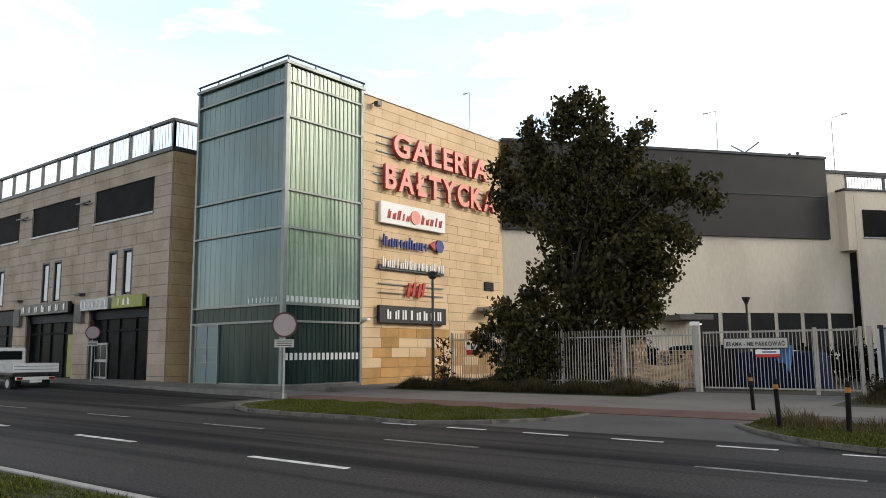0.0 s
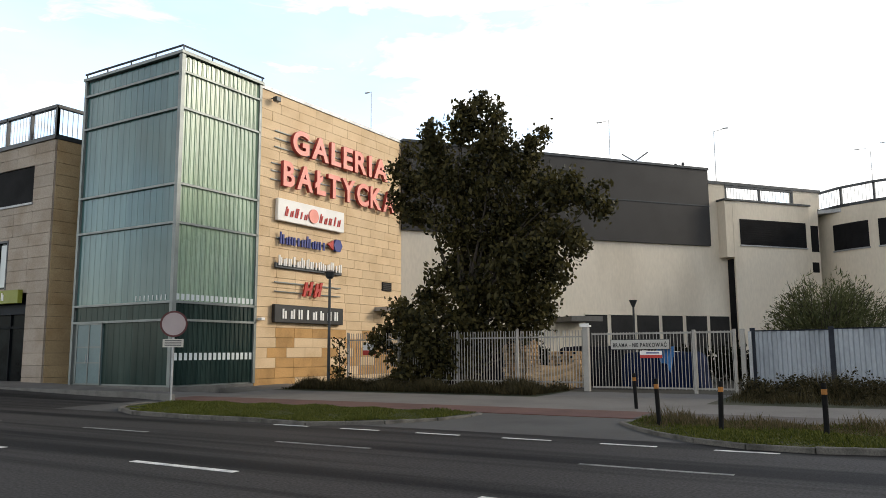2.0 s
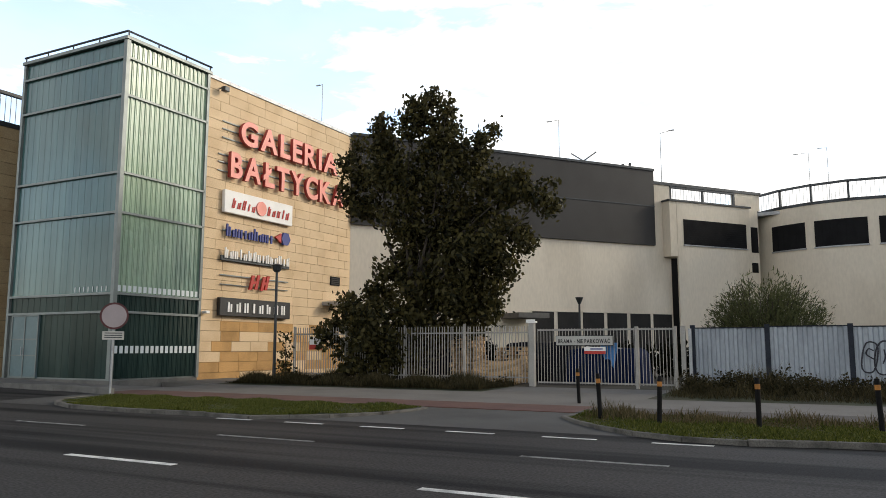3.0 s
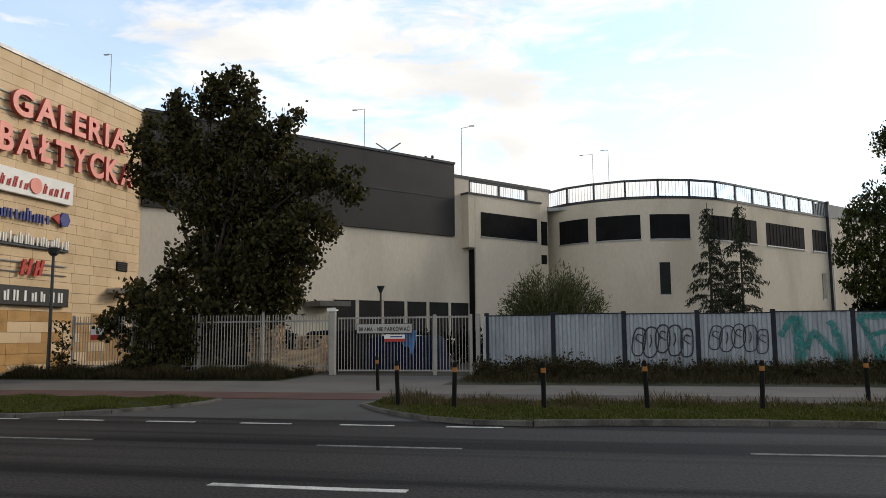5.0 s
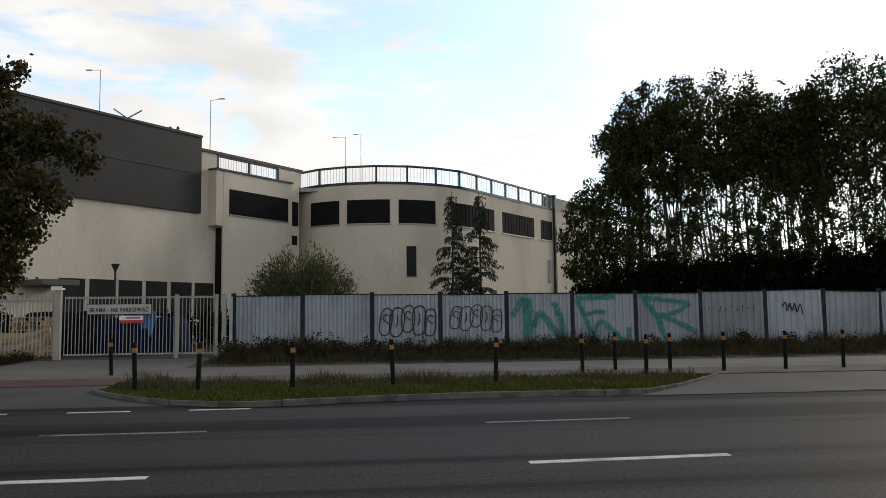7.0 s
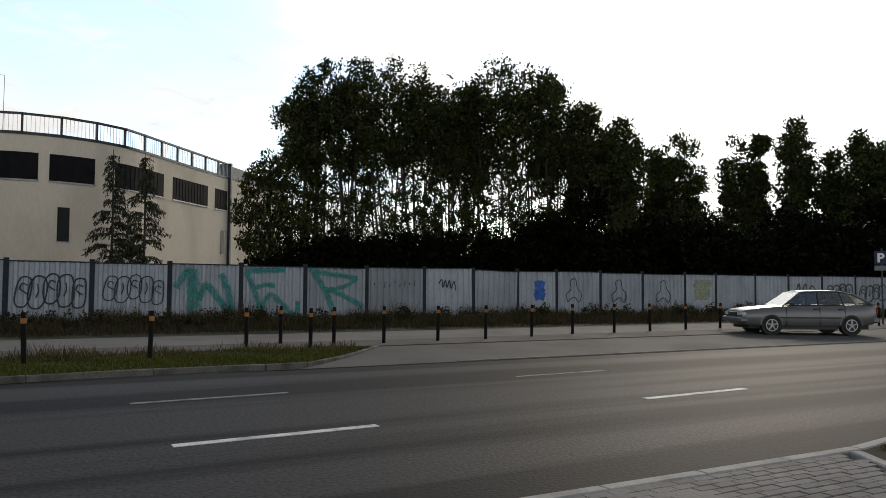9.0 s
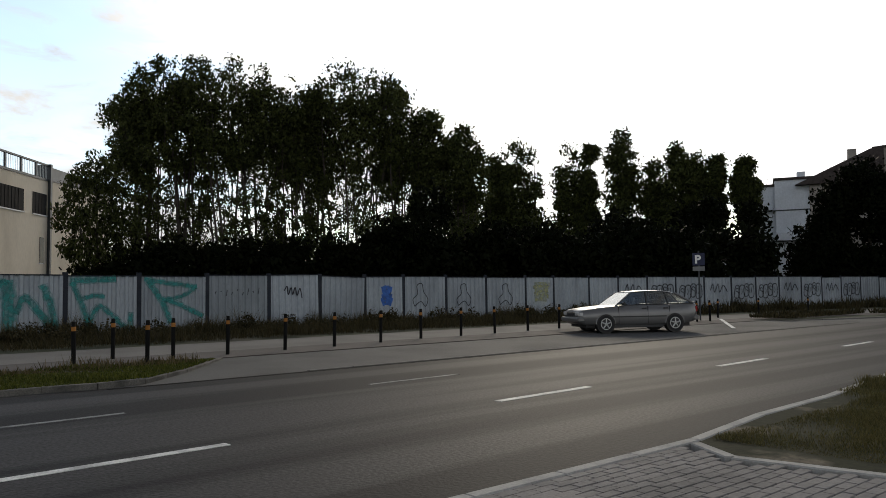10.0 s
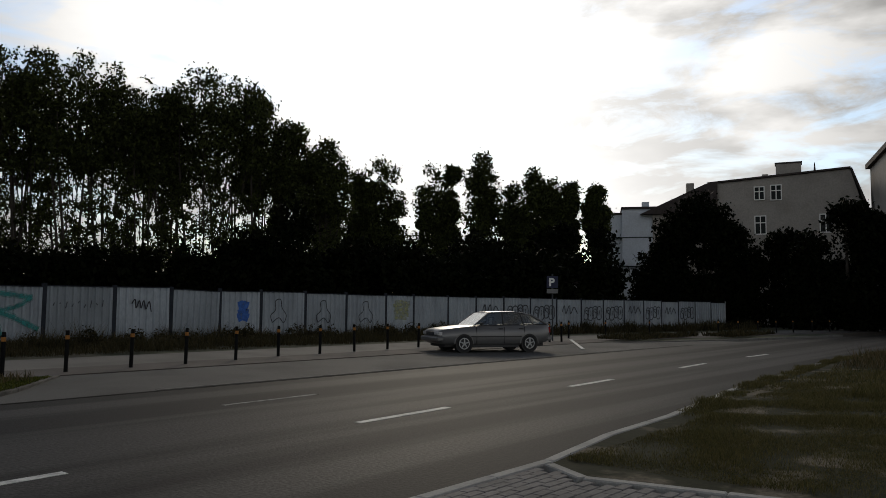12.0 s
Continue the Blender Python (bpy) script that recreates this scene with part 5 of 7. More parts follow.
WEED = leaf_mat("dark_weed", (0.014, 0.015, 0.006), (0.070, 0.056, 0.026))
BARK = mat("bark", (0.055, 0.045, 0.035), 0.9, vary=0.25, scale=4, fine=30, bump=0.6, stretch=(1, 1, 0.25))


def quads(name, centre, across, along, material, parent=None, tip=1.0):
    """One mesh of many small four-cornered leaves: centres and two half-axes for each."""
    n = len(centre)
    v = np.empty((n, 4, 3))
    v[:, 0], v[:, 1] = centre - along, centre + across
    v[:, 2], v[:, 3] = centre + along * tip, centre - across
    me = bpy.data.meshes.new(name)
    me.vertices.add(n * 4)
    me.vertices.foreach_set("co", v.reshape(-1).astype(np.float32))
    me.loops.add(n * 4)
    me.loops.foreach_set("vertex_index", np.arange(n * 4, dtype=np.int32))
    me.polygons.add(n)
    me.polygons.foreach_set("loop_start", np.arange(0, n * 4, 4, dtype=np.int32))
    me.update(calc_edges=True)
    me.materials.append(material)
    o = new(name, me)
    o.parent = parent
    return o


def unit(rng, n):
    d = rng.normal(size=(n, 3))
    return d / np.linalg.norm(d, axis=1, keepdims=True)


def crown(rng, clumps, n, size, material, parent, droop=0.3, name="crown", twigs=9, crisp=False):
    """Leaves gathered on twigs in rough-edged clumps (x, y, z, radius, height ratio)."""
    c = np.array(clumps, float)
    wt = c[:, 3] ** 2 * c[:, 4]
    tw = max(1, n // twigs)
    pick = rng.choice(len(c), tw, p=wt / wt.sum())
    d = unit(rng, tw)
    r = rng.uniform(0.2, 1.0, tw) ** (0.42 if crisp else 0.55)
    r *= 1 + (0.10 if crisp else 0.28) * np.sin(d[:, 0] * 6 + c[pick, 0]) * np.cos(d[:, 2] * 5 + c[pick, 1])
    at = c[pick, :3] + d * (c[pick, 3] * r)[:, None] * np.stack([np.ones(tw), np.ones(tw), c[pick, 4]], 1)
    at = np.repeat(at, twigs, 0)
    at += rng.normal(size=at.shape) * size * 0.85
    at = at[at[:, 2] > 0.2]
    m = len(at)
    a = unit(rng, m)
    a[:, 2] -= droop
    b = np.cross(a, unit(rng, m))
    b /= np.linalg.norm(b, axis=1, keepdims=True) + 1e-9
    s = size * rng.uniform(0.6, 1.25, m)[:, None]
    return quads(name, at, b * s * 0.42, a * s * 0.62, material, parent)


def limbs(bm, base, tops, r0, rng):
    for t in tops:
        t = Vector(t)
        mid = base.lerp(t, 0.5) + Vector(rng.normal(size=3)) * 0.06 * (t - base).length
        tube([base, base.lerp(mid, 0.5), mid, t], r0, 0.015, n=6, bm=bm)
    return bm


rng = np.random.default_rng(3)
# large roadside tree in front of the building
tree = thing("tree", (8.6, 7.3, 0), "large dark green broad-leaved tree with an uneven crown", "tree")
BASE = Vector((8.6, 7.3, 0))
# clumps: x, z, radius, height ratio, in the tree's own plane
CL = [(8.9, 11.75, 0.3, 0.9), (7.3, 11.2, 0.28, 1.0), (10.3, 11.2, 0.3, 1.0), (12.6, 10.2, 0.28, 0.8), (6.1, 9.6, 0.3, 1.0), (14.9, 7.6, 0.28, 0.8), (9.5, 11.3, 0.62, 1.1), (9.0, 10.7, 0.75, 0.9), (10.2, 10.5, 0.7, 0.9), (7.5, 10.6, 0.55, 1.0), (7.6, 9.9, 0.8, 0.8), (10.3, 9.6, 1.15, 0.8), (12.2, 9.8, 0.55, 0.7), (11.7, 9.1, 0.9, 0.8), (6.2, 8.9, 0.75, 0.8), (7.2, 9.0, 1.0, 0.8), (8.3, 8.6, 1.4, 0.8), (10.4, 8.0, 1.7, 0.8),
      (12.6, 7.8, 1.2, 0.8), (13.7, 7.4, 0.75, 0.7), (14.6, 7.0, 0.5, 0.7), (5.9, 7.7, 0.6, 0.8), (7.0, 7.4, 1.0, 0.7), (9.0, 6.8, 1.3, 0.8), (11.4, 6.4, 1.5, 0.8), (13.2, 6.1, 0.9, 0.8), (13.9, 5.4, 0.5, 0.9), (9.9, 5.2, 1.0, 1.0), (11.6, 4.9, 1.1, 0.9), (12.9, 4.6, 0.7, 0.8),
      (9.3, 3.9, 1.1, 1.0), (7.9, 4.6, 0.6, 0.9), (7.2, 3.6, 0.9, 0.9), (6.3, 2.9, 0.8, 0.9), (5.6, 1.9, 0.6, 0.8), (6.6, 1.4, 0.9, 0.8), (8.3, 2.0, 1.2, 0.9), (10.6, 3.4, 1.2, 0.8), (12.0, 3.3, 0.7, 0.7), (7.2, 0.7, 0.8, 0.6), (10.2, 2.0, 0.9, 0.7), (8.7, 5.7, 1.1, 0.9), (8.2, 4.9, 0.85, 0.9), (10.4, 6.2, 1.2, 0.9), (8.4, 1.1, 0.9, 0.8), (9.3, 2.6, 1.1, 0.9), (10.4, 3.8, 1.3, 0.8), (11.4, 3.4, 1.0, 0.8), (9.3, 1.3, 0.8, 0.8), (7.6, 2.4, 1.0, 0.9), (12.2, 4.1, 1.0, 0.9), (12.7, 5.2, 0.9, 0.9), (11.4, 2.6, 0.9, 0.8), (12.3, 2.9, 0.6, 0.8), (9.6, 11.9, 0.4, 1.1), (10.5, 11.2, 0.4, 1.0), (5.4, 8.2, 0.5, 0.9), (5.6, 9.4, 0.5, 0.9), (6.1, 10.2, 0.45, 0.9), (14.9, 6.7, 0.4, 0.8), (13.9, 8.0, 0.5, 0.8), (5.4, 3.4, 0.55, 0.9), (5.6, 2.4, 0.5, 0.8)]
clumps = [(x - 8.6, float(rng.uniform(-0.9, 0.9)) * min(1.0, r) - (1.15 if x < 9.6 and z < 3.2 else 0), z, r, h) for x, z, r, h in CL]
crown(rng, [(x, y, z, r * 0.93, h) for x, y, z, r, h in clumps], 38000, 0.18, LEAF, tree, twigs=11)
bm = tube([(0, 0, -0.2), (0.05, 0.02, 1.6), (0.2, 0, 3.2)], 0.3, 0.22, n=10)
limbs(bm, Vector((0.2, 0, 3.1)), [(x, y, z) for x, y, z, r, h in clumps if z > 4 and x > -2.2][::2], 0.09, rng)
limbs(bm, Vector((0.02, 0, 0.8)), [(x, y, z) for x, y, z, r, h in clumps if z <= 4], 0.07, rng)
part("trunk", bm, BARK, tree)

# bushy tuft at the foot of the stone wall
bush = thing("bush", (4.0, 5.3, 0.1), "slender leafy shrub beside the fence end", "bush")
crown(rng, [(0, 0, 0.5, 0.4, 1.2), (0.05, 0, 1.3, 0.32, 1.3), (-0.05, 0, 1.9, 0.2, 1.2)], 420, 0.11, LEAF, bush)
part("stem", tube([(0, 0, 0), (0, 0, 1.9)], 0.03, 0.01, n=6), BARK, bush)


def poplar(x, y, top, wide, low, seed, n=20000, leaf=0.2, bare=0.42, label="tall dark poplar seen against the bright sky", group="poplar row"):
    """Many upright stems under a broad lumpy head; below it thin ragged foliage through which the sky shows."""
    r = np.random.default_rng(seed)
    t = thing("tree", (x, y, 0), label, "tree", group)
    half, base = wide / 2, low + (top - low) * bare
    lobes, thin = [(0.1, 0, top - 1.0, 0.95, 1.0)], []
    for _ in range(int(2.6 * wide * (top - base) / 2) + 10):
        a, u = r.uniform(0, 6.283), math.sqrt(r.uniform(0, 1))
        rad = r.uniform(0.6, 1.15) * min(1.0, 0.4 + wide / 5)
        roof = top - (top - base) * 0.34 * u ** 2.6 - rad * 0.85
        z = base + (roof - base) * r.uniform(0, 1) ** 0.8
        lobes.append((u * math.cos(a) * half, u * math.sin(a) * half, z, rad, r.uniform(0.8, 1.1)))
    for _ in range(int(40 * wide * bare) + 4):
        a, u = r.uniform(0, 6.283), math.sqrt(r.uniform(0, 1))
        thin.append((u * math.cos(a) * half * 0.95, u * math.sin(a) * half * 0.95, r.uniform(low, base + 1.5), r.uniform(0.25, 0.6), r.uniform(0.8, 1.3)))
    crown(r, lobes, int(n * 0.62), leaf, LEAF_DARK, t, twigs=8, crisp=True)
    crown(r, thin, int(n * (0.08 + 0.72 * bare)), leaf * 0.85, LEAF_DARK, t, twigs=12, name="lower_foliage")
    bm = bmesh.new()
    for k in range(1 + int(wide * 0.8)):
        ox, oy = r.uniform(-0.8, 0.8) * half, r.uniform(-0.5, 0.5) * half
        bow = r.uniform(-0.4, 0.4)
        tube([(ox * 0.3, oy * 0.3, -0.2), (ox * 0.65 + bow, oy * 0.8, top * 0.3), (ox + bow * 0.6, oy, top * 0.6), (ox * 1.05, oy, top * 0.88)], r.uniform(0.08, 0.15), 0.025, n=6, bm=bm)
    for c in (lobes + thin)[::2]:
        tube([(c[0] * 0.6, c[1] * 0.6, max(1, c[2] - 1.8)), c[:3]], 0.045, 0.012, n=4, bm=bm)
    part("trunk", bm, BARK, t)
    return t


ROW = [(45.1, 39.7, 18.0, 3.2), (46.9, 38.7, 20.1, 3.8), (48.7, 37.5, 20.1, 3.6), (51.0, 36.0, 20.0, 4.6), (53.0, 34.8, 19.6, 4.2), (55.0, 33.5, 18.7, 4.2), (56.5, 32.7, 17.9, 3.6), (58.6, 31.3, 20.0, 4.8), (60.8, 30.0, 19.5, 4.4), (62.6, 28.9, 18.0, 3.8), (64.6, 27.6, 16.2, 3.4), (66.6, 26.4, 15.1, 2.8)]
for k, (x, y, h, w) in enumerate(ROW):
    poplar(x, y, h + 0.2, w * 1.22, 4.4, 20 + k, 17500, 0.20)
DISTANT = [(84.3, 36.8, 17.2, 5.0, 0.12), (82.7, 38.4, 15.8, 3.0, 0.2), (87.9, 32.7, 16.8, 3.4, 0.1), (89.3, 31.0, 16.6, 1.2, 0.25), (91.3, 28.5, 18.3, 3.2, 0.08), (94.3, 23.8, 16.4, 4.2, 0.12), (92.9, 25.6, 14.7, 2.4, 0.1), (95.3, 22.2, 15.1, 2.6, 0.2), (96.2, 20.6, 14.8, 1.5, 0.55), (97.5, 18.2, 14.4, 1.8, 0.5), (79.2, 39.6, 12.6, 3.4, 0.2)]
for k, (x, y, h, w, bare) in enumerate(DISTANT):
    poplar(x, y, h + 0.3, w * 1.05, 1.6, 60 + k, 11000 + int(4500 * w), 0.25, bare, label="dark tree of the distant row beside the road", group="distant trees")
# drooping tree at the end of the white building
wl_ = thing("tree", (40.6, 33.6, 0), "drooping dark tree at the end of the cream wall", "tree")
crown(rng, [(0, 0, 9.8, 1.3, 0.9), (-1.2, 0, 8.6, 1.2, 1.0), (1.0, 0.3, 8.4, 1.5, 1.0), (-1.6, 0, 6.6, 1.2, 1.1), (0.2, 0, 6.6, 1.6, 1.0), (1.8, 0, 6.0, 1.4, 1.1), (-1.0, 0, 4.6, 1.3, 1.0), (0.8, 0, 4.2, 1.4, 1.0), (-0.4, 0, 2.8, 1.2, 1.0)], 11000, 0.17, LEAF_DARK, wl_, droop=0.8)
bm = tube([(0, 0, -0.2), (0.1, 0, 3), (0, 0, 9.5)], 0.22, 0.03, n=7)
limbs(bm, Vector((0.1, 0, 2.8)), [(-1.4, 0, 6.6), (1.6, 0, 6.2), (-1.1, 0, 8.4), (0.9, 0, 8.2)], 0.08, rng)
part("trunk", bm, BARK, wl_)
# bushes added in the yard as a dark ground behind the bar fence
for k, (x, y, h) in enumerate(((4.6, 12.5, 2.2), (6.6, 13.2, 2.0), (8.8, 13.8, 2.0), (14.6, 14.6, 1.7), (17.0, 15.2, 1.6))):
    r = np.random.default_rng(170 + k)
    t = thing("bush", (x, y, 0.1), "low dark bush added to darken the view through the bar fence", "bush", "yard bushes")
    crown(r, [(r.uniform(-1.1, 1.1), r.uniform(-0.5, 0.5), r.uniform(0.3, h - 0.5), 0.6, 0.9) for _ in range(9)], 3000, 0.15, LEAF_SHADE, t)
    bm = bmesh.new()
    limbs(bm, Vector((0, 0, -0.1)), [(-0.8, 0, h * 0.6), (0.1, 0.2, h * 0.8), (0.9, 0, h * 0.6)], 0.04, r)
    part("stem", bm, BARK, t)
# hedge-like undergrowth behind the sheet fence
HEDGE = [(41.5, 33, 4.4, 2.6), (45, 31.5, 5.2, 3), (49, 29.8, 5.0, 3), (53, 27.8, 5.3, 3), (57, 25.2, 5.2, 3), (55.2, 26.8, 5.6, 3), (58.7, 24.2, 6.0, 3), (60.3, 22.6, 8.6, 2.6), (63.5, 19.8, 6.3, 3), (66.5, 16.8, 6.0, 3), (69, 14.2, 5.8, 3), (71.5, 11.4, 6.0, 3), (75, 16, 7.0, 3.2), (80.5, 14.4, 8.2, 3.2), (83.5, 12.2, 8.6, 3.0), (73.5, 8.6, 5.2, 2.4), (77, 7.6, 5.4, 2.6), (62, 24.3, 6.2, 3), (65.5, 21.7, 6.5, 3), (68.5, 18.6, 6.2, 3), (71.5, 15.5, 6.2, 3), (74, 12.4, 6, 3), (66, 14.6, 4.8, 2.6), (61.5, 20.5, 5.6, 3)]
for k, (x, y, h, w) in enumerate(HEDGE):
    r = np.random.default_rng(100 + k)
    t = thing("bush", (x, y, 0), "dense dark undergrowth behind the sheet fence", "bush", "undergrowth")
    cl = [(r.uniform(-w, w) * 0.9, r.uniform(-1, 1), r.uniform(0.5, h - 0.9), r.uniform(1.2, 1.8), 0.9) for _ in range(16)]
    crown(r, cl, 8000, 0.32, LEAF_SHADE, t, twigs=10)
    bm = bmesh.new()
    limbs(bm, Vector((0, 0, -0.2)), [c[:3] for c in cl[:6]], 0.08, r)
    part("stem", bm, BARK, t)
# dark trees before the tenement
for k, (x, y, h, w) in enumerate(((93.1, 5.25, 12.2, 3.5), (93.7, 3.7, 10.4, 2.6), (92.4, 7.3, 10.2, 2.4), (92.0, 9.0, 8.0, 2.2), (94.1, 2.2, 7.4, 1.6), (95.1, -1.35, 8.5, 1.6), (89.2, -4.9, 7.6, 1.6), (89.5, -7.0, 10.0, 1.8), (90.0, -9.6, 9.0, 1.6), (86.5, -13.5, 8.8, 3.0), (88.5, -19, 9, 3.2))):
    r = np.random.default_rng(140 + k)
    t = thing("tree", (x, y, 0), "dense dark round-headed tree beside the road bend", "tree", "trees at the bend")
    cl = []
    for _ in range(26):
        z = r.uniform(0.6, h - 0.8)
        f = z / h
        rr = w * math.sqrt(max(0.05, 1 - (max(0, f - 0.35) / 0.66) ** 2))
        a = r.uniform(0, 6.28)
        cl.append((rr * 0.7 * math.cos(a), rr * 0.7 * math.sin(a), z, r.uniform(0.9, 1.4), 0.9))
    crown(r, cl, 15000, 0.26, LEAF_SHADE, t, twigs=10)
    part("trunk", tube([(0, 0, -0.2), (0, 0, h * 0.8)], 0.25, 0.05, n=7), BARK, t)
# willow shrub behind the sheet fence
sh = thing("bush", (21.1, 20.0, 0.1), "pale green feathery willow shrub in the yard", "bush")
n = 640
ang, rad = rng.uniform(0, 6.283, n), rng.uniform(0.2, 1, n) ** 0.7
tipx, tipy = np.cos(ang) * rad * 3.0, np.sin(ang) * rad * 2.4
tipz = 4.9 - 2.3 * rad ** 1.6 + rng.normal(size=n) * 0.3
cen, al = [], []
for k in range(n):
    for f in np.linspace(0.22, 1.0, 42):
        cen.append((tipx[k] * f ** 0.8, tipy[k] * f ** 0.8, tipz[k] * f ** 0.9))
        al.append((tipx[k], tipy[k], tipz[k] * 0.8))
cen, al = np.array(cen), np.array(al)
cen += rng.normal(size=cen.shape) * 0.13
al = al / np.linalg.norm(al, axis=1, keepdims=True) + rng.normal(size=al.shape) * 0.5
ac = np.cross(al, unit(rng, len(al)))
quads("crown", cen, ac * 0.019, al * 0.085, LEAF_OLIVE, sh)
bm = bmesh.new()
limbs(bm, Vector((0, 0, -0.1)), [(tipx[k], tipy[k], tipz[k]) for k in range(0, n, 12)], 0.035, rng)
part("stem", bm, BARK, sh)


def conifer(x, y, h, spread, seed):
    """A thin open larch-like conifer with drooping needle sprays."""
    r = np.random.default_rng(seed)
    t = thing("tree", (x, y, 0), "thin ragged conifer with drooping open branches", "tree", "two conifers")
    bm = tube([(0, 0, -0.1), (0.05, 0, h * 0.5), (0, 0, h)], 0.11, 0.015, n=7)
    cen, al = [], []
    z = 1.2
    while z < h - 0.15:
        f = 1 - z / h
        for _ in range(4):
            a, L = r.uniform(0, 6.283), spread * (0.12 + f) * r.uniform(0.5, 1.1)
            d = Vector((math.cos(a), math.sin(a), 0))
            pts = [Vector((0, 0, z)), Vector((0, 0, z)) + d * L * 0.5 + Vector((0, 0, 0.05 * L)), Vector((0, 0, z)) + d * L + Vector((0, 0, -0.18 * L))]
            tube(pts, 0.022, 0.006, n=4, bm=bm)
            for q in np.linspace(0.15, 1, max(5, int(L * 20))):
                p = pts[0].lerp(pts[1], q * 2) if q < 0.5 else pts[1].lerp(pts[2], q * 2 - 1)
                for _ in range(3):
                    cen.append((p.x + r.normal() * 0.04, p.y + r.normal() * 0.04, p.z - abs(r.normal()) * 0.14))
                    al.append((d.x * 0.4 + r.normal() * 0.5, d.y * 0.4 + r.normal() * 0.5, -0.9))
        z += 0.30
    part("trunk", bm, BARK, t)
    cen, al = np.array(cen), np.array(al)
    al /= np.linalg.norm(al, axis=1, keepdims=True)
    ac = np.cross(al, unit(r, len(al)))
    quads("needles", cen, ac * 0.035, al * 0.12, NEEDLE, t)


conifer(29.4, 24.8, 8.8, 2.3, 5)
conifer(31.0, 24.6, 8.7, 2.2, 6)


def blades(name, areas, n, h, material, label, lean=0.35, wide=0.012, base=None, patchy=0.0, within=None):
    """Upright grass blades over parallelogram areas (x0, y0, x1, y1)."""
    g = np.random.default_rng(len(name) + n)
    sizes = np.array([abs((a[2] - a[0]) * (a[3] - a[1])) for a in areas])
    k = g.choice(len(areas), n, p=sizes / sizes.sum())
    A = np.array(areas, float)[k]
    x, y = g.uniform(A[:, 0], A[:, 2]), g.uniform(A[:, 1], A[:, 3])
    keep = np.ones(n, bool)
    if patchy:
        keep = (np.sin(x * 2.1 + 1.3 * np.sin(y * 1.7)) * np.cos(y * 2.6 + x * 0.7) + g.normal(size=n) * 0.5) > -patchy
    if within:
        odd = np.zeros(n, bool)
        for (xa, ya), (xb, yb) in zip(within, within[1:] + within[:1]):
            if ya != yb:
                odd ^= ((ya > y) != (yb > y)) & (x < xa + (xb - xa) * (y - ya) / (yb - ya))
        keep &= odd
    x, y = x[keep], y[keep]
    m = len(x)
    hh = h * g.uniform(0.4, 1.3, m) * np.clip(0.75 + 0.45 * np.sin(x * 1.1 + 2 * np.sin(x * 0.37)) * np.sin(x * 0.53 + y * 1.9) + 0.35 * np.sin(x * 3.3 + y * 2.2), 0.2, 1.6)
    z = np.array([base(a, b) for a, b in zip(x, y)])
    al = np.stack([g.normal(size=m) * lean, g.normal(size=m) * lean, np.ones(m)], 1) * (hh / 2)[:, None]
    th = g.uniform(0, 6.283, m)
    ac = np.stack([np.cos(th), np.sin(th), np.zeros(m)], 1) * (wide * g.uniform(0.7, 1.4, m))[:, None]
    cen = np.stack([x, y, z], 1) + al
    o = quads(name, cen, ac, al, material)
    return tagged(o, label, "grass", kind="stuff")


blades("verge_weeds", [(x, 1.7, x + 2, 5.8) for x in np.arange(20, 57, 2)], 56000, 0.32, WEED, "tall dark weeds along the foot of the sheet fence", wide=0.008, base=lambda x, y: 0.15 + 0.1 * (y > 4), patchy=0.7)
blades("tall_weeds", [(20, 4.2, 57, 5.9)], 24000, 0.55, DRY, "dry seeding weeds against the sheet fence", wide=0.007, base=lambda x, y: 0.16, patchy=0.2)
rw = np.random.default_rng(77)
clump = [(rw.uniform(20.2, 57), rw.uniform(3.4, 5.6), rw.uniform(0.15, 0.35), rw.uniform(0.18, 0.42), rw.uniform(0.9, 1.7)) for _ in range(190)]
clump += [(rw.uniform(3.4, 14.0), rw.uniform(3.2, 5.6), rw.uniform(0.12, 0.28), rw.uniform(0.15, 0.3), rw.uniform(0.8, 1.2)) for _ in range(60)]
clump += [(rw.uniform(20.2, 23), rw.uniform(3.0, 5.4), 0.3, rw.uniform(0.25, 0.45), 1.2) for _ in range(14)]
tagged(crown(rw, clump, 60000, 0.07, WEED, None, name="leafy_weeds", twigs=10), "dark leafy weeds along the foot of the fences", "weeds", kind="stuff")
blades("gate_weeds", [(3.2, 2.7, 14.0, 5.8)], 30000, 0.34, WEED, "tangled weeds under the bar fence", wide=0.010, base=lambda x, y: 0.16)
blades("far_weeds", [(57 + 4 * k, 2.5 - 0.75 * k, 61 + 4 * k, 5.2 - 0.75 * k) for k in range(7)], 9000, 0.55, WEED, "weeds along the far end of the fence", wide=0.025, base=lambda x, y: 0.12)
blades("island_grass", [(5.2, -5.9, 15.2, -3.2), (6.6, -6.8, 14.2, -5.9), (8, -7.0, 13.3, -6.8)], 40000, 0.065, BLADE, "short green grass on the kerbed island", wide=0.012, base=lambda x, y: 0.075, within=LEFT_ISLE)
blades("island_grass", [(19.3, -6.85, 32.2, -3.0)], 62000, 0.07, BLADE, "short green grass round the bollards", wide=0.012, base=lambda x, y: 0.075, within=RIGHT_ISLE)
blades("island_weeds", [(20.0, -4.3, 31.4, -3.0), (19.5, -4.8, 24, -3.2)], 5200, 0.22, DRY, "dry flowering weeds at the back of the island", wide=0.008, base=lambda x, y: 0.075, patchy=0.0, within=RIGHT_ISLE)
blades("bend_grass", [(58, -4.2, 66, -2.2), (66, -6, 74, -4.4)], 6000, 0.25, WEED, "grass on the island at the bend", wide=0.03, base=lambda x, y: 0.15)
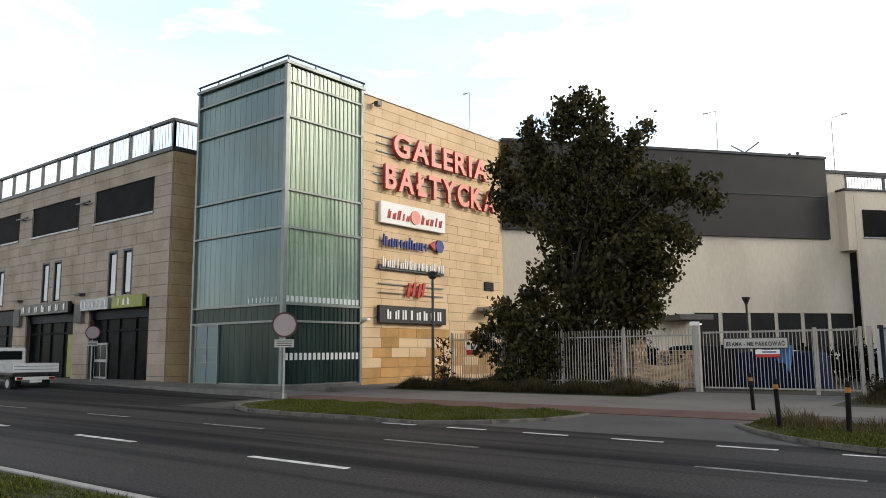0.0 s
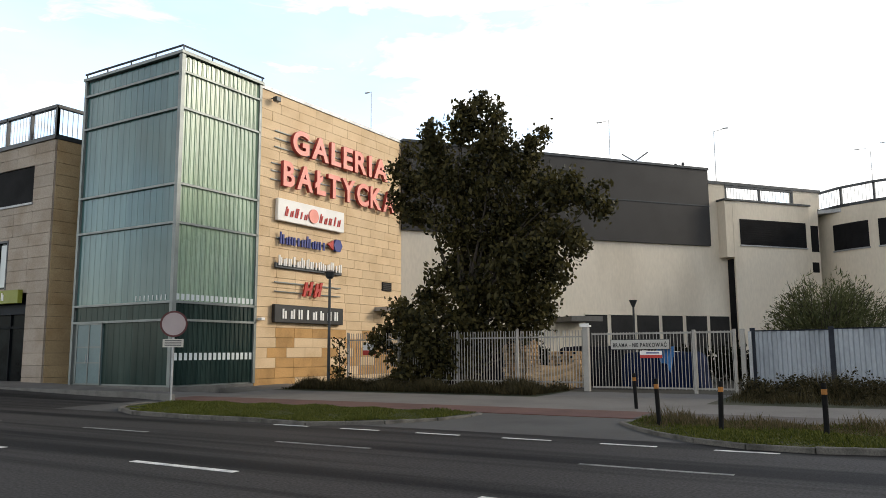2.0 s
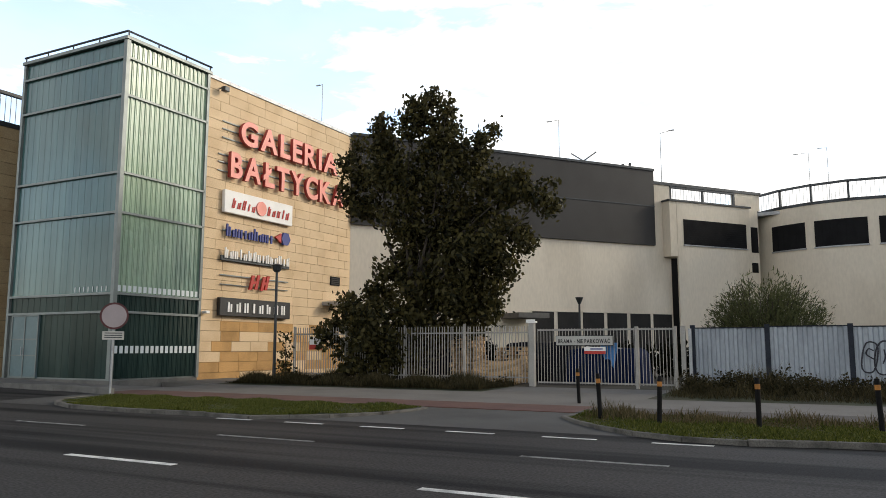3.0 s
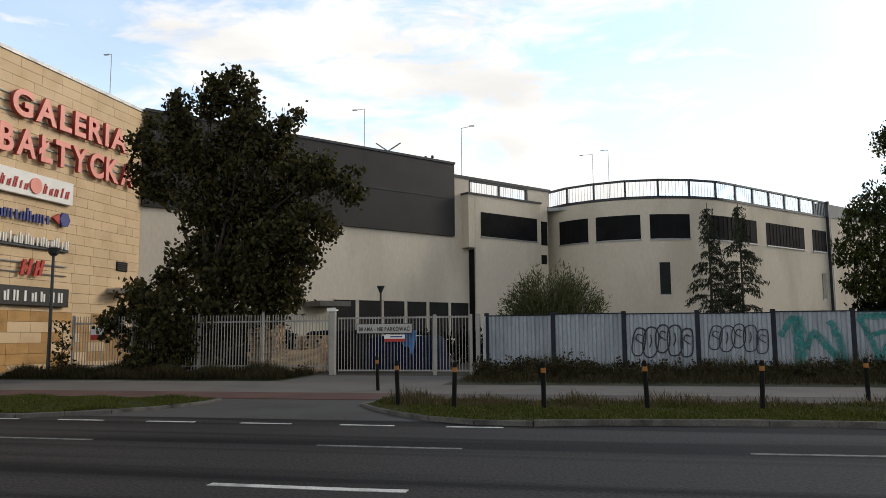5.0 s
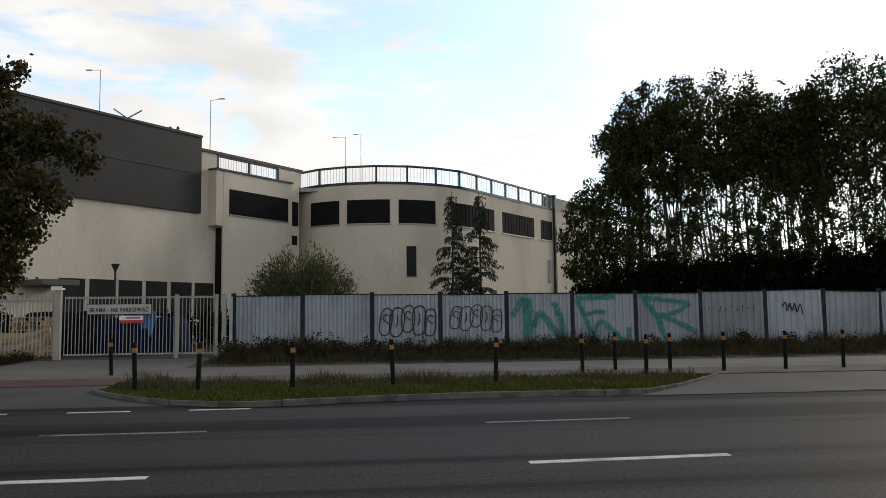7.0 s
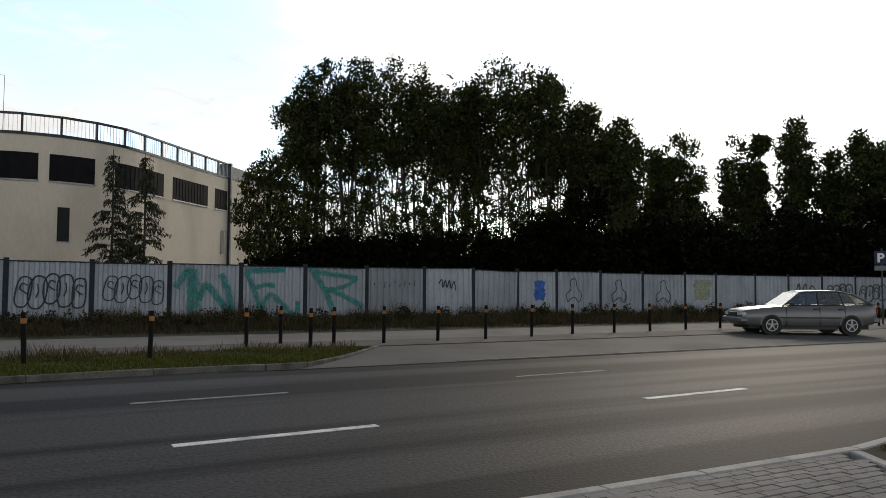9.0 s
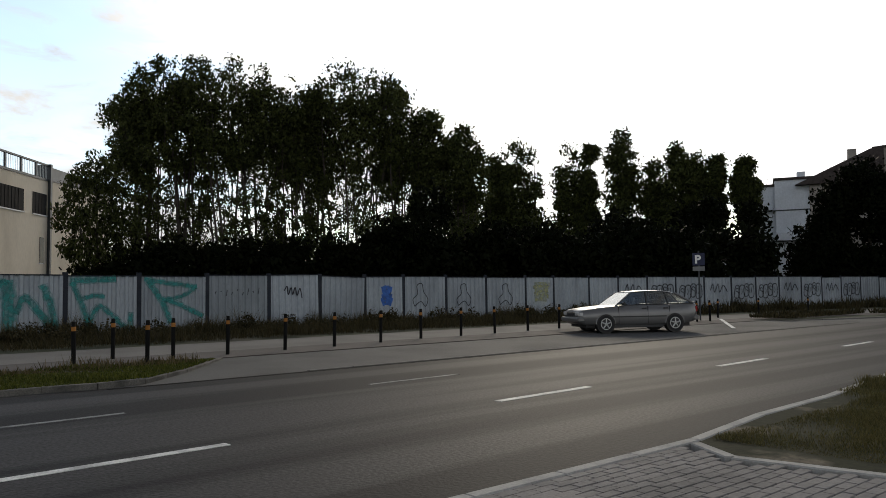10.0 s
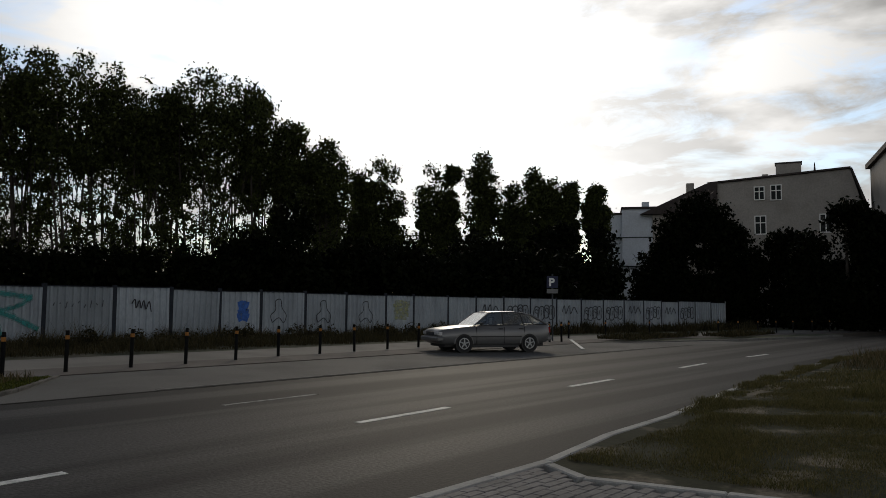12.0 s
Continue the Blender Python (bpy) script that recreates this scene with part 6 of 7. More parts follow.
blades("lawn", [(8, -18, 17.4, -15.65)], 30000, 0.05, BLADE, "short green roadside grass", wide=0.008, base=lambda x, y: 0.035)
blades("verge_grass", [(31.65, -18.5, 36, -15.55), (32.4, -22, 36, -18.5), (36, -21, 43, -15.2)], 330000, 0.055, VERGE, "sparse grass on bare soil beside the paving", wide=0.003, base=lambda x, y: 0.03, patchy=0.3)
blades("kerb_weeds", [(x, near_y(x) - 0.35, x + 1, near_y(x) + 0.05) for x in range(36, 58)], 22000, 0.10, VERGE, "weeds spilling over the near kerb", wide=0.004, base=lambda x, y: 0.03, patchy=0.5)
blades("meadow", [(35.5, -17.5, 40, -15.2), (38, -22, 44, -17)], 26000, 0.07, VERGE, "low dry grass beside the road", wide=0.005, base=lambda x, y: 0.03, patchy=0.3)
blades("meadow", [(40, -17.5, 47, -14.9), (44, -22, 50, -16)], 34000, 0.13, VERGE, "tall dry grass along the near roadside", wide=0.006, base=lambda x, y: 0.03, patchy=0.6)
blades("meadow", [(47, -19, 60, -14.7), (60, -28, 75, -17.2)], 30000, 0.34, DRY, "tall dry grass towards the bend", wide=0.010, base=lambda x, y: 0.03, patchy=0.8)


# ---- houses at the bend ----
PLASTER = mat("grey_plaster", (0.32, 0.29, 0.26), 0.9, vary=0.12, scale=0.4, fine=6)
PALEWALL = mat("pale_panel_wall", (0.62, 0.65, 0.70), 0.9, vary=0.08, scale=0.4, fine=6)
TILES = mat("dark_roof_tiles", (0.05, 0.038, 0.035), 0.85, vary=0.2, scale=3, fine=20)


def house_window(house, m, u0, u1, z0, z1):
    """A glazed window with a pale frame, proud of the wall."""
    w = part("window", box(u0, u1, -0.05, 0.1, z0, z1, m=m), SHADEGLASS, house, "window with a pale cross frame")
    for a, b in ((u0 - 0.1, u0), (u1, u1 + 0.1), ((u0 + u1) / 2 - 0.05, (u0 + u1) / 2 + 0.05)):
        part("frame", box(a, b, -0.12, 0.05, z0 - 0.1, z1 + 0.1, m=m), SIGNWHITE, w)
    for a in (z0 - 0.12, z0 + (z1 - z0) * 0.6, z1):
        part("frame", box(u0, u1, -0.12, 0.05, a, a + 0.1, m=m), SIGNWHITE, w)


# gable wall runs from (109.6, 10.4) to (113.4, -4.3)
hm = pose(109.6, 10.45, 0, 0, 0, math.degrees(math.atan2(-14.75, 3.8)))
house = thing("tenement_house", (0, 0, 0), "grey plastered tenement house with a dark tiled roof", "house")
bm = bmesh.new()
sec = [(0, 0), (15.2, 0), (15.2, 11.6), (13.9, 16.4), (0, 15.6)]
lo = [bm.verts.new(hm @ Vector((u, 0, z))) for u, z in sec]
hi = [bm.verts.new(hm @ Vector((u, 12, z))) for u, z in sec]
for i in range(5):
    bm.faces.new((lo[i], lo[(i + 1) % 5], hi[(i + 1) % 5], hi[i]))
bm.faces.new(lo)
bm.faces.new(hi)
bmesh.ops.recalc_face_normals(bm, faces=bm.faces)
part("wall", bm, PLASTER, house)
part("chimney", box(6.8, 9.3, 0.1, 1.6, 15.6, 17.4, m=hm), PLASTER, house)
part("chimney_cap", box(6.7, 9.4, 0.0, 1.7, 17.4, 17.55, m=hm), TILES, house)
part("finial", tube([hm @ Vector((10.6, 0.5, 16.0)), hm @ Vector((10.6, 0.5, 17.4))], 0.16, 0.03, n=6), TILES, house)
part("chimney", box(5.4, 6.0, 0.3, 0.9, 15.7, 16.4, m=hm), PLASTER, house)
bm = bmesh.new()
for u0, z0, u1, z1 in ((-0.2, 15.6, 13.95, 16.45), (13.9, 16.45, 15.6, 11.5)):
    box(0, math.hypot(u1 - u0, z1 - z0), -0.3, 12.2, 0, 0.18, bm=bm, m=hm @ pose(u0, 0, z0, 0, -math.degrees(math.atan2(z1 - z0, u1 - u0))))
part("roof", bm, TILES, house)
for u0, u1, z0, z1 in ((4.65, 5.55, 13.65, 14.95), (6.3, 7.25, 13.55, 15.05), (4.65, 5.65, 9.9, 11.75), (11, 12, 9.9, 11.7)):
    house_window(house, hm, u0, u1, z0, z1)
# lower wing of the same house with its sloping roof
wm = pose(106.0, 16.2, 0, 0, 0, -62)
wingh = thing("tenement_house", (0, 0, 0), "lower grey house wing with a steep dark roof", "house")
part("wall", box(0.6, 7.5, 0.6, 8, 0, 12.6, m=wm), PLASTER, wingh)
bm = prism([(-0.8, 12.3), (7.5, 12.3), (7.5, 15.8), (6.3, 15.6)], 0, 9, m=wm @ pose(0, 9, 0, 90))
part("roof", bm, TILES, wingh)
part("chimney", box(4.5, 5.3, 2, 2.8, 14, 16, m=wm), PLASTER, wingh)
flats = thing("apartment_block", (0, 0, 0), "pale grey panel-built apartment block with dark joints", "house")
fm = pose(104.6, 22.2, 0, 0, 0, -63)
part("wall", box(0, 3.2, 0, 8, 0, 12.4, m=fm), PALEWALL, flats)
part("wall", box(3.2, 7.4, -0.4, 8, 0, 13.0, m=fm), PALEWALL, flats)
for z in (6.4, 9.7):
    part("joint", box(-0.02, 7.42, -0.46, 8.02, z, z + 0.12, m=fm), DARKMETAL, flats)
part("roof", box(-0.2, 3.3, -0.2, 8.2, 12.4, 12.65, m=fm), TILES, flats)
part("roof", box(3.1, 7.6, -0.6, 8.2, 13.0, 13.25, m=fm), TILES, flats)
part("chimney", box(1.0, 2.0, 2, 3, 12.6, 13.5, m=fm), PALEWALL, flats)
part("chimney", box(5.5, 6.3, 1, 2, 13.2, 14.0, m=fm), PALEWALL, flats)
part("balcony", box(3.2, 7.5, -1.4, -0.4, 6.5, 7.3, m=fm), PALEWALL, flats)
edge = thing("tenement_house", (0, 0, 0), "tall dark tenement house at the road bend", "house")
part("wall", box(0, 14, 0, 12, 0, 16.6, m=pose(103.9, -8.2, 0, 0, 0, -72)), PLASTER, edge)
part("roof", box(-0.4, 14.4, -0.4, 12.4, 16.6, 17.1, m=pose(103.9, -8.2, 0, 0, 0, -72)), TILES, edge)
shed = thing("yard_hut", (0, 0, 0), "small pale hut among the bushes", "hut")
part("wall", box(0, 2.4, 0, 2.4, 0, 3.4, m=pose(72.5, 9.5, 0, 0, 0, -60)), PALEWALL, shed)
part("roof", box(-0.2, 2.6, -0.2, 2.6, 3.4, 3.55, m=pose(72.5, 9.5, 0, 0, 0, -60)), TILES, shed)

# ---- parked hatchback ----
PAINTCAR = mat("silver_car_paint", (0.175, 0.172, 0.172), 0.32, 0.45, vary=0.05, scale=1.5, fine=60, bump=0.0, spec=0.6)
TRIM = mat("dark_car_trim", (0.03, 0.03, 0.032), 0.5, vary=0.1, bump=0.0)
RUBBER = mat("tyre_rubber", (0.015, 0.015, 0.016), 0.8, vary=0.15, bump=0.1)
ALLOY = mat("alloy_rim", (0.48, 0.48, 0.48), 0.4, 0.4, vary=0.08, bump=0.0)
CARGLASS = bpy.data.materials.new("car_glass")
CARGLASS.use_nodes = True
_n, _l = CARGLASS.node_tree.nodes, CARGLASS.node_tree.links
_t, _g, _m = _n.new("ShaderNodeBsdfTransparent"), _n.new("ShaderNodeBsdfGlossy"), _n.new("ShaderNodeMixShader")
_t.inputs[0].default_value = (0.55, 0.57, 0.57, 1)
_g.inputs["Roughness"].default_value = 0.03
_m.inputs[0].default_value = 0.07
_l.new(_t.outputs[0], _m.inputs[1])
_l.new(_g.outputs[0], _m.inputs[2])
_l.new(_m.outputs[0], _n["Material Output"].inputs[0])
SCREENGLASS = bpy.data.materials.new("windscreen_glass")
SCREENGLASS.use_nodes = True
_n, _l = SCREENGLASS.node_tree.nodes, SCREENGLASS.node_tree.links
_t, _g, _m = _n.new("ShaderNodeBsdfTransparent"), _n.new("ShaderNodeBsdfGlossy"), _n.new("ShaderNodeMixShader")
_t.inputs[0].default_value = (0.62, 0.66, 0.65, 1)
_g.inputs["Roughness"].default_value = 0.05
_m.inputs[0].default_value = 0.36
_l.new(_t.outputs[0], _m.inputs[1])
_l.new(_g.outputs[0], _m.inputs[2])
_l.new(_m.outputs[0], _n["Material Output"].inputs[0])
LAMPGLASS = mat("headlamp_glass", (0.5, 0.5, 0.5), 0.12, vary=0.05, bump=0)
TAILRED = mat("tail_lamp", (0.25, 0.01, 0.01), 0.2, vary=0.05, bump=0)


def loft(sections, bm=None, close=True):
    """Skin a row of equal-length closed sections."""
    bm = bm or bmesh.new()
    rows = [[bm.verts.new(p) for p in s] for s in sections]
    n = len(rows[0])
    for a, b in zip(rows, rows[1:]):
        for k in range(n):
            bm.faces.new((a[k], a[(k + 1) % n], b[(k + 1) % n], b[k]))
    if close:
        bm.faces.new(rows[0][::-1])
        bm.faces.new(rows[-1])
    bmesh.ops.recalc_face_normals(bm, faces=bm.faces)
    return bm


def pane(corners, material, t, name, push):
    """A thin glass pane through four corners, with its inner face set back by push."""
    bm = bmesh.new()
    vs = [bm.verts.new(p) for p in corners]
    vi = [bm.verts.new(Vector(p) + Vector(push)) for p in corners]
    bm.faces.new(vs)
    bm.faces.new(vi[::-1])
    for i in range(4):
        bm.faces.new((vs[i], vs[(i + 1) % 4], vi[(i + 1) % 4], vi[i]))
    bmesh.ops.recalc_face_normals(bm, faces=bm.faces)
    part(name, bm, material, t).visible_shadow = False


def hatchback(place):
    """Five-door sloping hatchback, 4.32 m long; the nose points to local -x, wheels on z = 0."""
    t = thing("car", place, "silver grey older five-door hatchback parked at an angle", "car")
    # lower body: x, half width, sill z, belt z
    prof = [(-2.16, 0.64, 0.44, 0.62), (-2.12, 0.72, 0.34, 0.70), (-2.0, 0.78, 0.27, 0.755), (-1.5, 0.82, 0.24, 0.825), (-0.95, 0.825, 0.22, 0.875), (-0.55, 0.825, 0.21, 0.895), (0.4, 0.825, 0.21, 0.905), (1.2, 0.825, 0.22, 0.915), (1.75, 0.81, 0.27, 0.93), (2.05, 0.77, 0.33, 0.935), (2.16, 0.70, 0.42, 0.90)]
    secs = []
    for x, w, s, b in prof:
        mid = s + (b - s) * 0.60
        secs.append([(x, -w * 0.90, s), (x, -w * 0.97, s + 0.09), (x, -w, s + 0.2), (x, -w * 1.008, mid), (x, -w * 1.0, mid + 0.02), (x, -w * 0.962, b - 0.025), (x, -w * 0.88, b), (x, 0, b + 0.03), (x, w * 0.88, b), (x, w * 0.962, b - 0.025), (x, w * 1.0, mid + 0.02), (x, w * 1.008, mid), (x, w, s + 0.2), (x, w * 0.97, s + 0.09), (x, w * 0.90, s), (x, 0, s)])
    part("body", loft(secs), PAINTCAR, t, "silver painted shell", smooth=True)
    # roof panel carried on slim pillars
    roof = []
    for x, zt, wt in ((-0.26, 1.325, 0.575), (-0.05, 1.365, 0.585), (0.35, 1.385, 0.585), (0.95, 1.375, 0.58), (1.28, 1.335, 0.575), (1.42, 1.285, 0.57)):
        roof.append([(x, -wt, zt - 0.04), (x, -wt * 0.86, zt), (x, 0, zt + 0.015), (x, wt * 0.86, zt), (x, wt, zt - 0.04), (x, 0, zt - 0.05)])
    part("roof", loft(roof), PAINTCAR, t, smooth=True)
    for sgn in (-1, 1):
        def side(z):
            return sgn * (0.735 - 0.15 * min(1, max(0, (z - 0.90) / 0.44)))
        for (x0, z0, x1, z1, r) in ((-0.86, 0.885, -0.24, 1.325, 0.026), (0.28, 0.90, 0.30, 1.35, 0.030), (1.08, 0.91, 1.00, 1.34, 0.022), (1.50, 0.92, 1.20, 1.33, 0.024), (2.02, 0.94, 1.38, 1.29, 0.045)):
            part("pillar", tube([(x0, side(z0), z0), (x1, side(z1), z1)], r, n=6), TRIM if 0 < x0 < 1.4 else PAINTCAR, t)
        part("window_trim", tube([(-0.84, side(0.9), 0.905), (1.98, side(0.9), 0.94)], 0.013, n=5), TRIM, t)
        part("roof_gutter", tube([(-0.26, sgn * 0.59, 1.31), (0.35, sgn * 0.597, 1.355), (1.0, sgn * 0.592, 1.34), (1.42, sgn * 0.58, 1.265)], 0.012, n=5), TRIM, t)
        for quad in (((-0.78, 0.91), (0.255, 0.915), (0.275, 1.335), (-0.22, 1.31)), ((0.305, 0.915), (1.055, 0.925), (0.98, 1.325), (0.325, 1.34)), ((1.105, 0.925), (1.475, 0.93), (1.18, 1.31), (1.025, 1.325)), ((1.53, 0.935), (1.93, 0.945), (1.38, 1.27), (1.23, 1.305))):
            pane([(x, side(z), z) for x, z in quad], CARGLASS, t, "side_window", (0, -sgn * 0.006, 0))
        part("side_moulding", box(-1.0, 0.95, sgn * 0.825, sgn * 0.842, 0.50, 0.54), TRIM, t)
        part("sill_trim", box(-0.92, 0.85, sgn * 0.74, sgn * 0.80, 0.15, 0.23), TRIM, t)
        for x in (0.14, 0.94):
            part("door_handle", box(x - 0.08, x + 0.08, sgn * 0.80, sgn * 0.832, 0.775, 0.81), TRIM, t)
        for x in (-0.78, 0.28, 1.08):
            part("door_seam", box(x - 0.005, x + 0.005, sgn * 0.80, sgn * 0.8335, 0.28, 0.86), TRIM, t)
        part("mirror", box(-0.66, -0.55, sgn * 0.76, sgn * 0.92, 0.90, 1.0, bevel=0.02), TRIM, t)
        part("headlamp", box(-2.18, -2.05, sgn * 0.36, sgn * 0.66, 0.57, 0.69, bevel=0.02), LAMPGLASS, t)
        part("indicator", box(-2.15, -2.02, sgn * 0.66, sgn * 0.76, 0.57, 0.68, bevel=0.015), LAMPGLASS, t)
        part("tail_lamp", box(2.08, 2.18, sgn * 0.45, sgn * 0.74, 0.64, 0.84, bevel=0.02), TAILRED, t)
    pane([(-0.86, -0.68, 0.895), (-0.86, 0.68, 0.895), (-0.26, 0.55, 1.325), (-0.26, -0.55, 1.325)], SCREENGLASS, t, "windscreen", (0.004, 0, -0.006))
    pane([(2.02, -0.66, 0.945), (2.02, 0.66, 0.945), (1.42, 0.54, 1.285), (1.42, -0.54, 1.285)], SCREENGLASS, t, "rear_window", (-0.004, 0, -0.006))
    part("grille", box(-2.19, -2.1, -0.34, 0.34, 0.57, 0.68), TRIM, t)
    part("bumper", box(-2.24, -1.98, -0.79, 0.79, 0.36, 0.52, bevel=0.04), PAINTCAR, t)
    part("bumper", box(2.0, 2.22, -0.78, 0.78, 0.36, 0.53, bevel=0.04), PAINTCAR, t)
    part("spoiler", box(1.96, 2.2, -0.62, 0.62, 0.95, 0.985, bevel=0.012), PAINTCAR, t)
    part("interior", box(-0.6, 1.6, -0.62, 0.62, 0.5, 0.86), TRIM, t)
    part("underside", box(-1.9, 1.9, -0.66, 0.66, 0.17, 0.3), BLACK, t)
    for x, y in ((0.05, -0.33), (0.05, 0.33), (0.98, -0.33), (0.98, 0.33)):
        part("seat", box(x - 0.06, x + 0.08, y - 0.22, y + 0.22, 0.8, 1.06, bevel=0.04), TRIM, t)
        part("headrest", box(x - 0.03, x + 0.05, y - 0.11, y + 0.11, 1.09, 1.22, bevel=0.03), TRIM, t)
    part("steering_wheel", tube([(-0.28, 0.33 + 0.17 * math.cos(a), 0.95 + 0.15 * math.sin(a)) for a in [k * 0.5236 for k in range(13)]], 0.014, n=5), TRIM, t)
    part("paper", box(-0.12, -0.11, -0.64, -0.44, 0.95, 1.16), SIGNWHITE, t, "white paper behind the window")
    for x in (-1.25, 1.27):
        for sgn in (-1, 1):
            # dark arch lip drawn as a half ring above the wheel
            arc = [(x + 0.345 * math.cos(a), sgn * 0.815, 0.285 + 0.33 * math.sin(a)) for a in [k * 0.2618 for k in range(13)]]
            part("wheel_arch", tube([(x, sgn * 0.60, 0.285), (x, sgn * 0.8335, 0.285)], 0.325, n=28), BLACK, t)
            part("arch_lip", tube(arc, 0.022, n=5), PAINTCAR, t)
            wh = part("wheel", tube([(x, sgn * 0.64, 0.285), (x, sgn * 0.80, 0.285), (x, sgn * 0.838, 0.285)], 0.285, 0.275, n=28), RUBBER, t)
            part("rim", tube([(x, sgn * 0.80, 0.285), (x, sgn * 0.844, 0.285)], 0.20, 0.195, n=24), ALLOY, wh)
            part("rim_well", tube([(x, sgn * 0.83, 0.285), (x, sgn * 0.8455, 0.285)], 0.168, n=20), TRIM, wh)
            part("hub", tube([(x, sgn * 0.83, 0.285), (x, sgn * 0.856, 0.285)], 0.06, 0.05, n=12), ALLOY, wh)
            for k in range(5):
                a = k * 1.2566 + 0.3
                part("spoke", tube([(x + 0.04 * math.cos(a), sgn * 0.845, 0.285 + 0.04 * math.sin(a)), (x + 0.17 * math.cos(a), sgn * 0.845, 0.285 + 0.17 * math.sin(a))], 0.03, 0.022, n=6), ALLOY, wh)
    return t


# rear wheel near (47.8, -4.7), front wheel near (45.5, -3.4)
hatchback(pose(47.25, -3.5, 0.07, 0, 0, -29))


def flatbed(place):
    """Small drop-side truck seen from behind; the tail faces local +x."""
    t = thing("truck", place, "small white drop-side truck with a pale cab", "truck")
    bed = part("bed", box(-3.0, 0, -1.0, 1.0, 0.72, 0.82), TRIM, t)
    part("tailgate", box(-0.05, 0.0, -1.0, 1.0, 0.80, 1.22, bevel=0.012), SIGNWHITE, t, "white drop tailgate")
    for z in (0.93, 1.07):
        part("rib", box(-0.005, 0.012, -0.96, 0.96, z, z + 0.03), GREYMETAL, bed)
    for s_ in (-1, 1):
        part("side_board", box(-3.0, -0.06, s_ * 0.96, s_ * 1.0, 0.80, 1.22), GREYMETAL, t)
    part("chassis", box(-4.2, -0.2, -0.4, 0.4, 0.5, 0.72), TRIM, t)
    bm = bmesh.new()
    box(-4.75, -3.1, -0.85, 0.85, 0.45, 1.95, bm=bm, bevel=0.09)
    part("cab", bm, SIGNWHITE, t)
    part("rear_window", box(-3.11, -3.08, -0.62, 0.62, 1.38, 1.78), SHADEGLASS, t)
    part("bumper", box(-0.1, -0.02, -0.85, 0.85, 0.48, 0.62), SIGNWHITE, t)
    for s_ in (-1, 1):
        part("tail_lamp", box(-0.03, 0.01, s_ * 0.82, s_ * 0.58, 0.5, 0.6), TAILRED, t)
        for x in (-0.85, -3.9):
            wh = part("wheel", tube([(x, s_ * 0.6, 0.32), (x, s_ * 0.86, 0.32)], 0.32, n=22), RUBBER, t)
            part("rim", tube([(x, s_ * 0.85, 0.32), (x, s_ * 0.875, 0.32)], 0.18, n=16), GREYMETAL, wh)
    part("number_plate", box(-0.02, 0.0, -0.26, 0.26, 0.36, 0.46), SIGNWHITE, t)
    return t


flatbed(pose(-11.9, -4.25, 0.0))


# ---- stone cladding, piece by piece ----
slab = unit_mesh("stone_panel", box(0, 1, 0, 1, 0, 1), STONE)
slab_grey = unit_mesh("stone_panel", box(0, 1, 0, 1, 0, 1), STONE_GREY)
slab_ochre = unit_mesh("stone_panel", box(0, 1, 0, 1, 0, 1), STONE_OCHRE)
slab_return = unit_mesh("stone_panel", box(0, 1, 0, 1, 0, 1), STONE_RETURN)
random.seed(21)
GAP = 0.016
COURSE = 13.5 / 30
for r in range(30):
    z = r * COURSE
    y = 4.42
    first_w = random.choice((0.75, 1.25)) if r % 2 else 1.3
    while y < 15.55:
        w = first_w if y == 4.42 else random.choice((1.25, 1.25, 1.3, 1.2))
        w = min(w, 15.6 - y)
        if 15.6 - (y + w) < 0.3:
            w = 15.6 - y
        ochre = (z < 2.6 and random.random() < (0.5 if z < 1.4 else 0.25)) or (z >= 2.6 and random.random() < 0.015)
        piece("stone_panel", slab_ochre if ochre else slab, stone, Matrix.Translation((-0.16, y + GAP / 2, z + GAP / 2)) @ Matrix.Diagonal((0.16 + random.uniform(-0.004, 0.004), w - GAP, COURSE - GAP, 1)))
        y += w

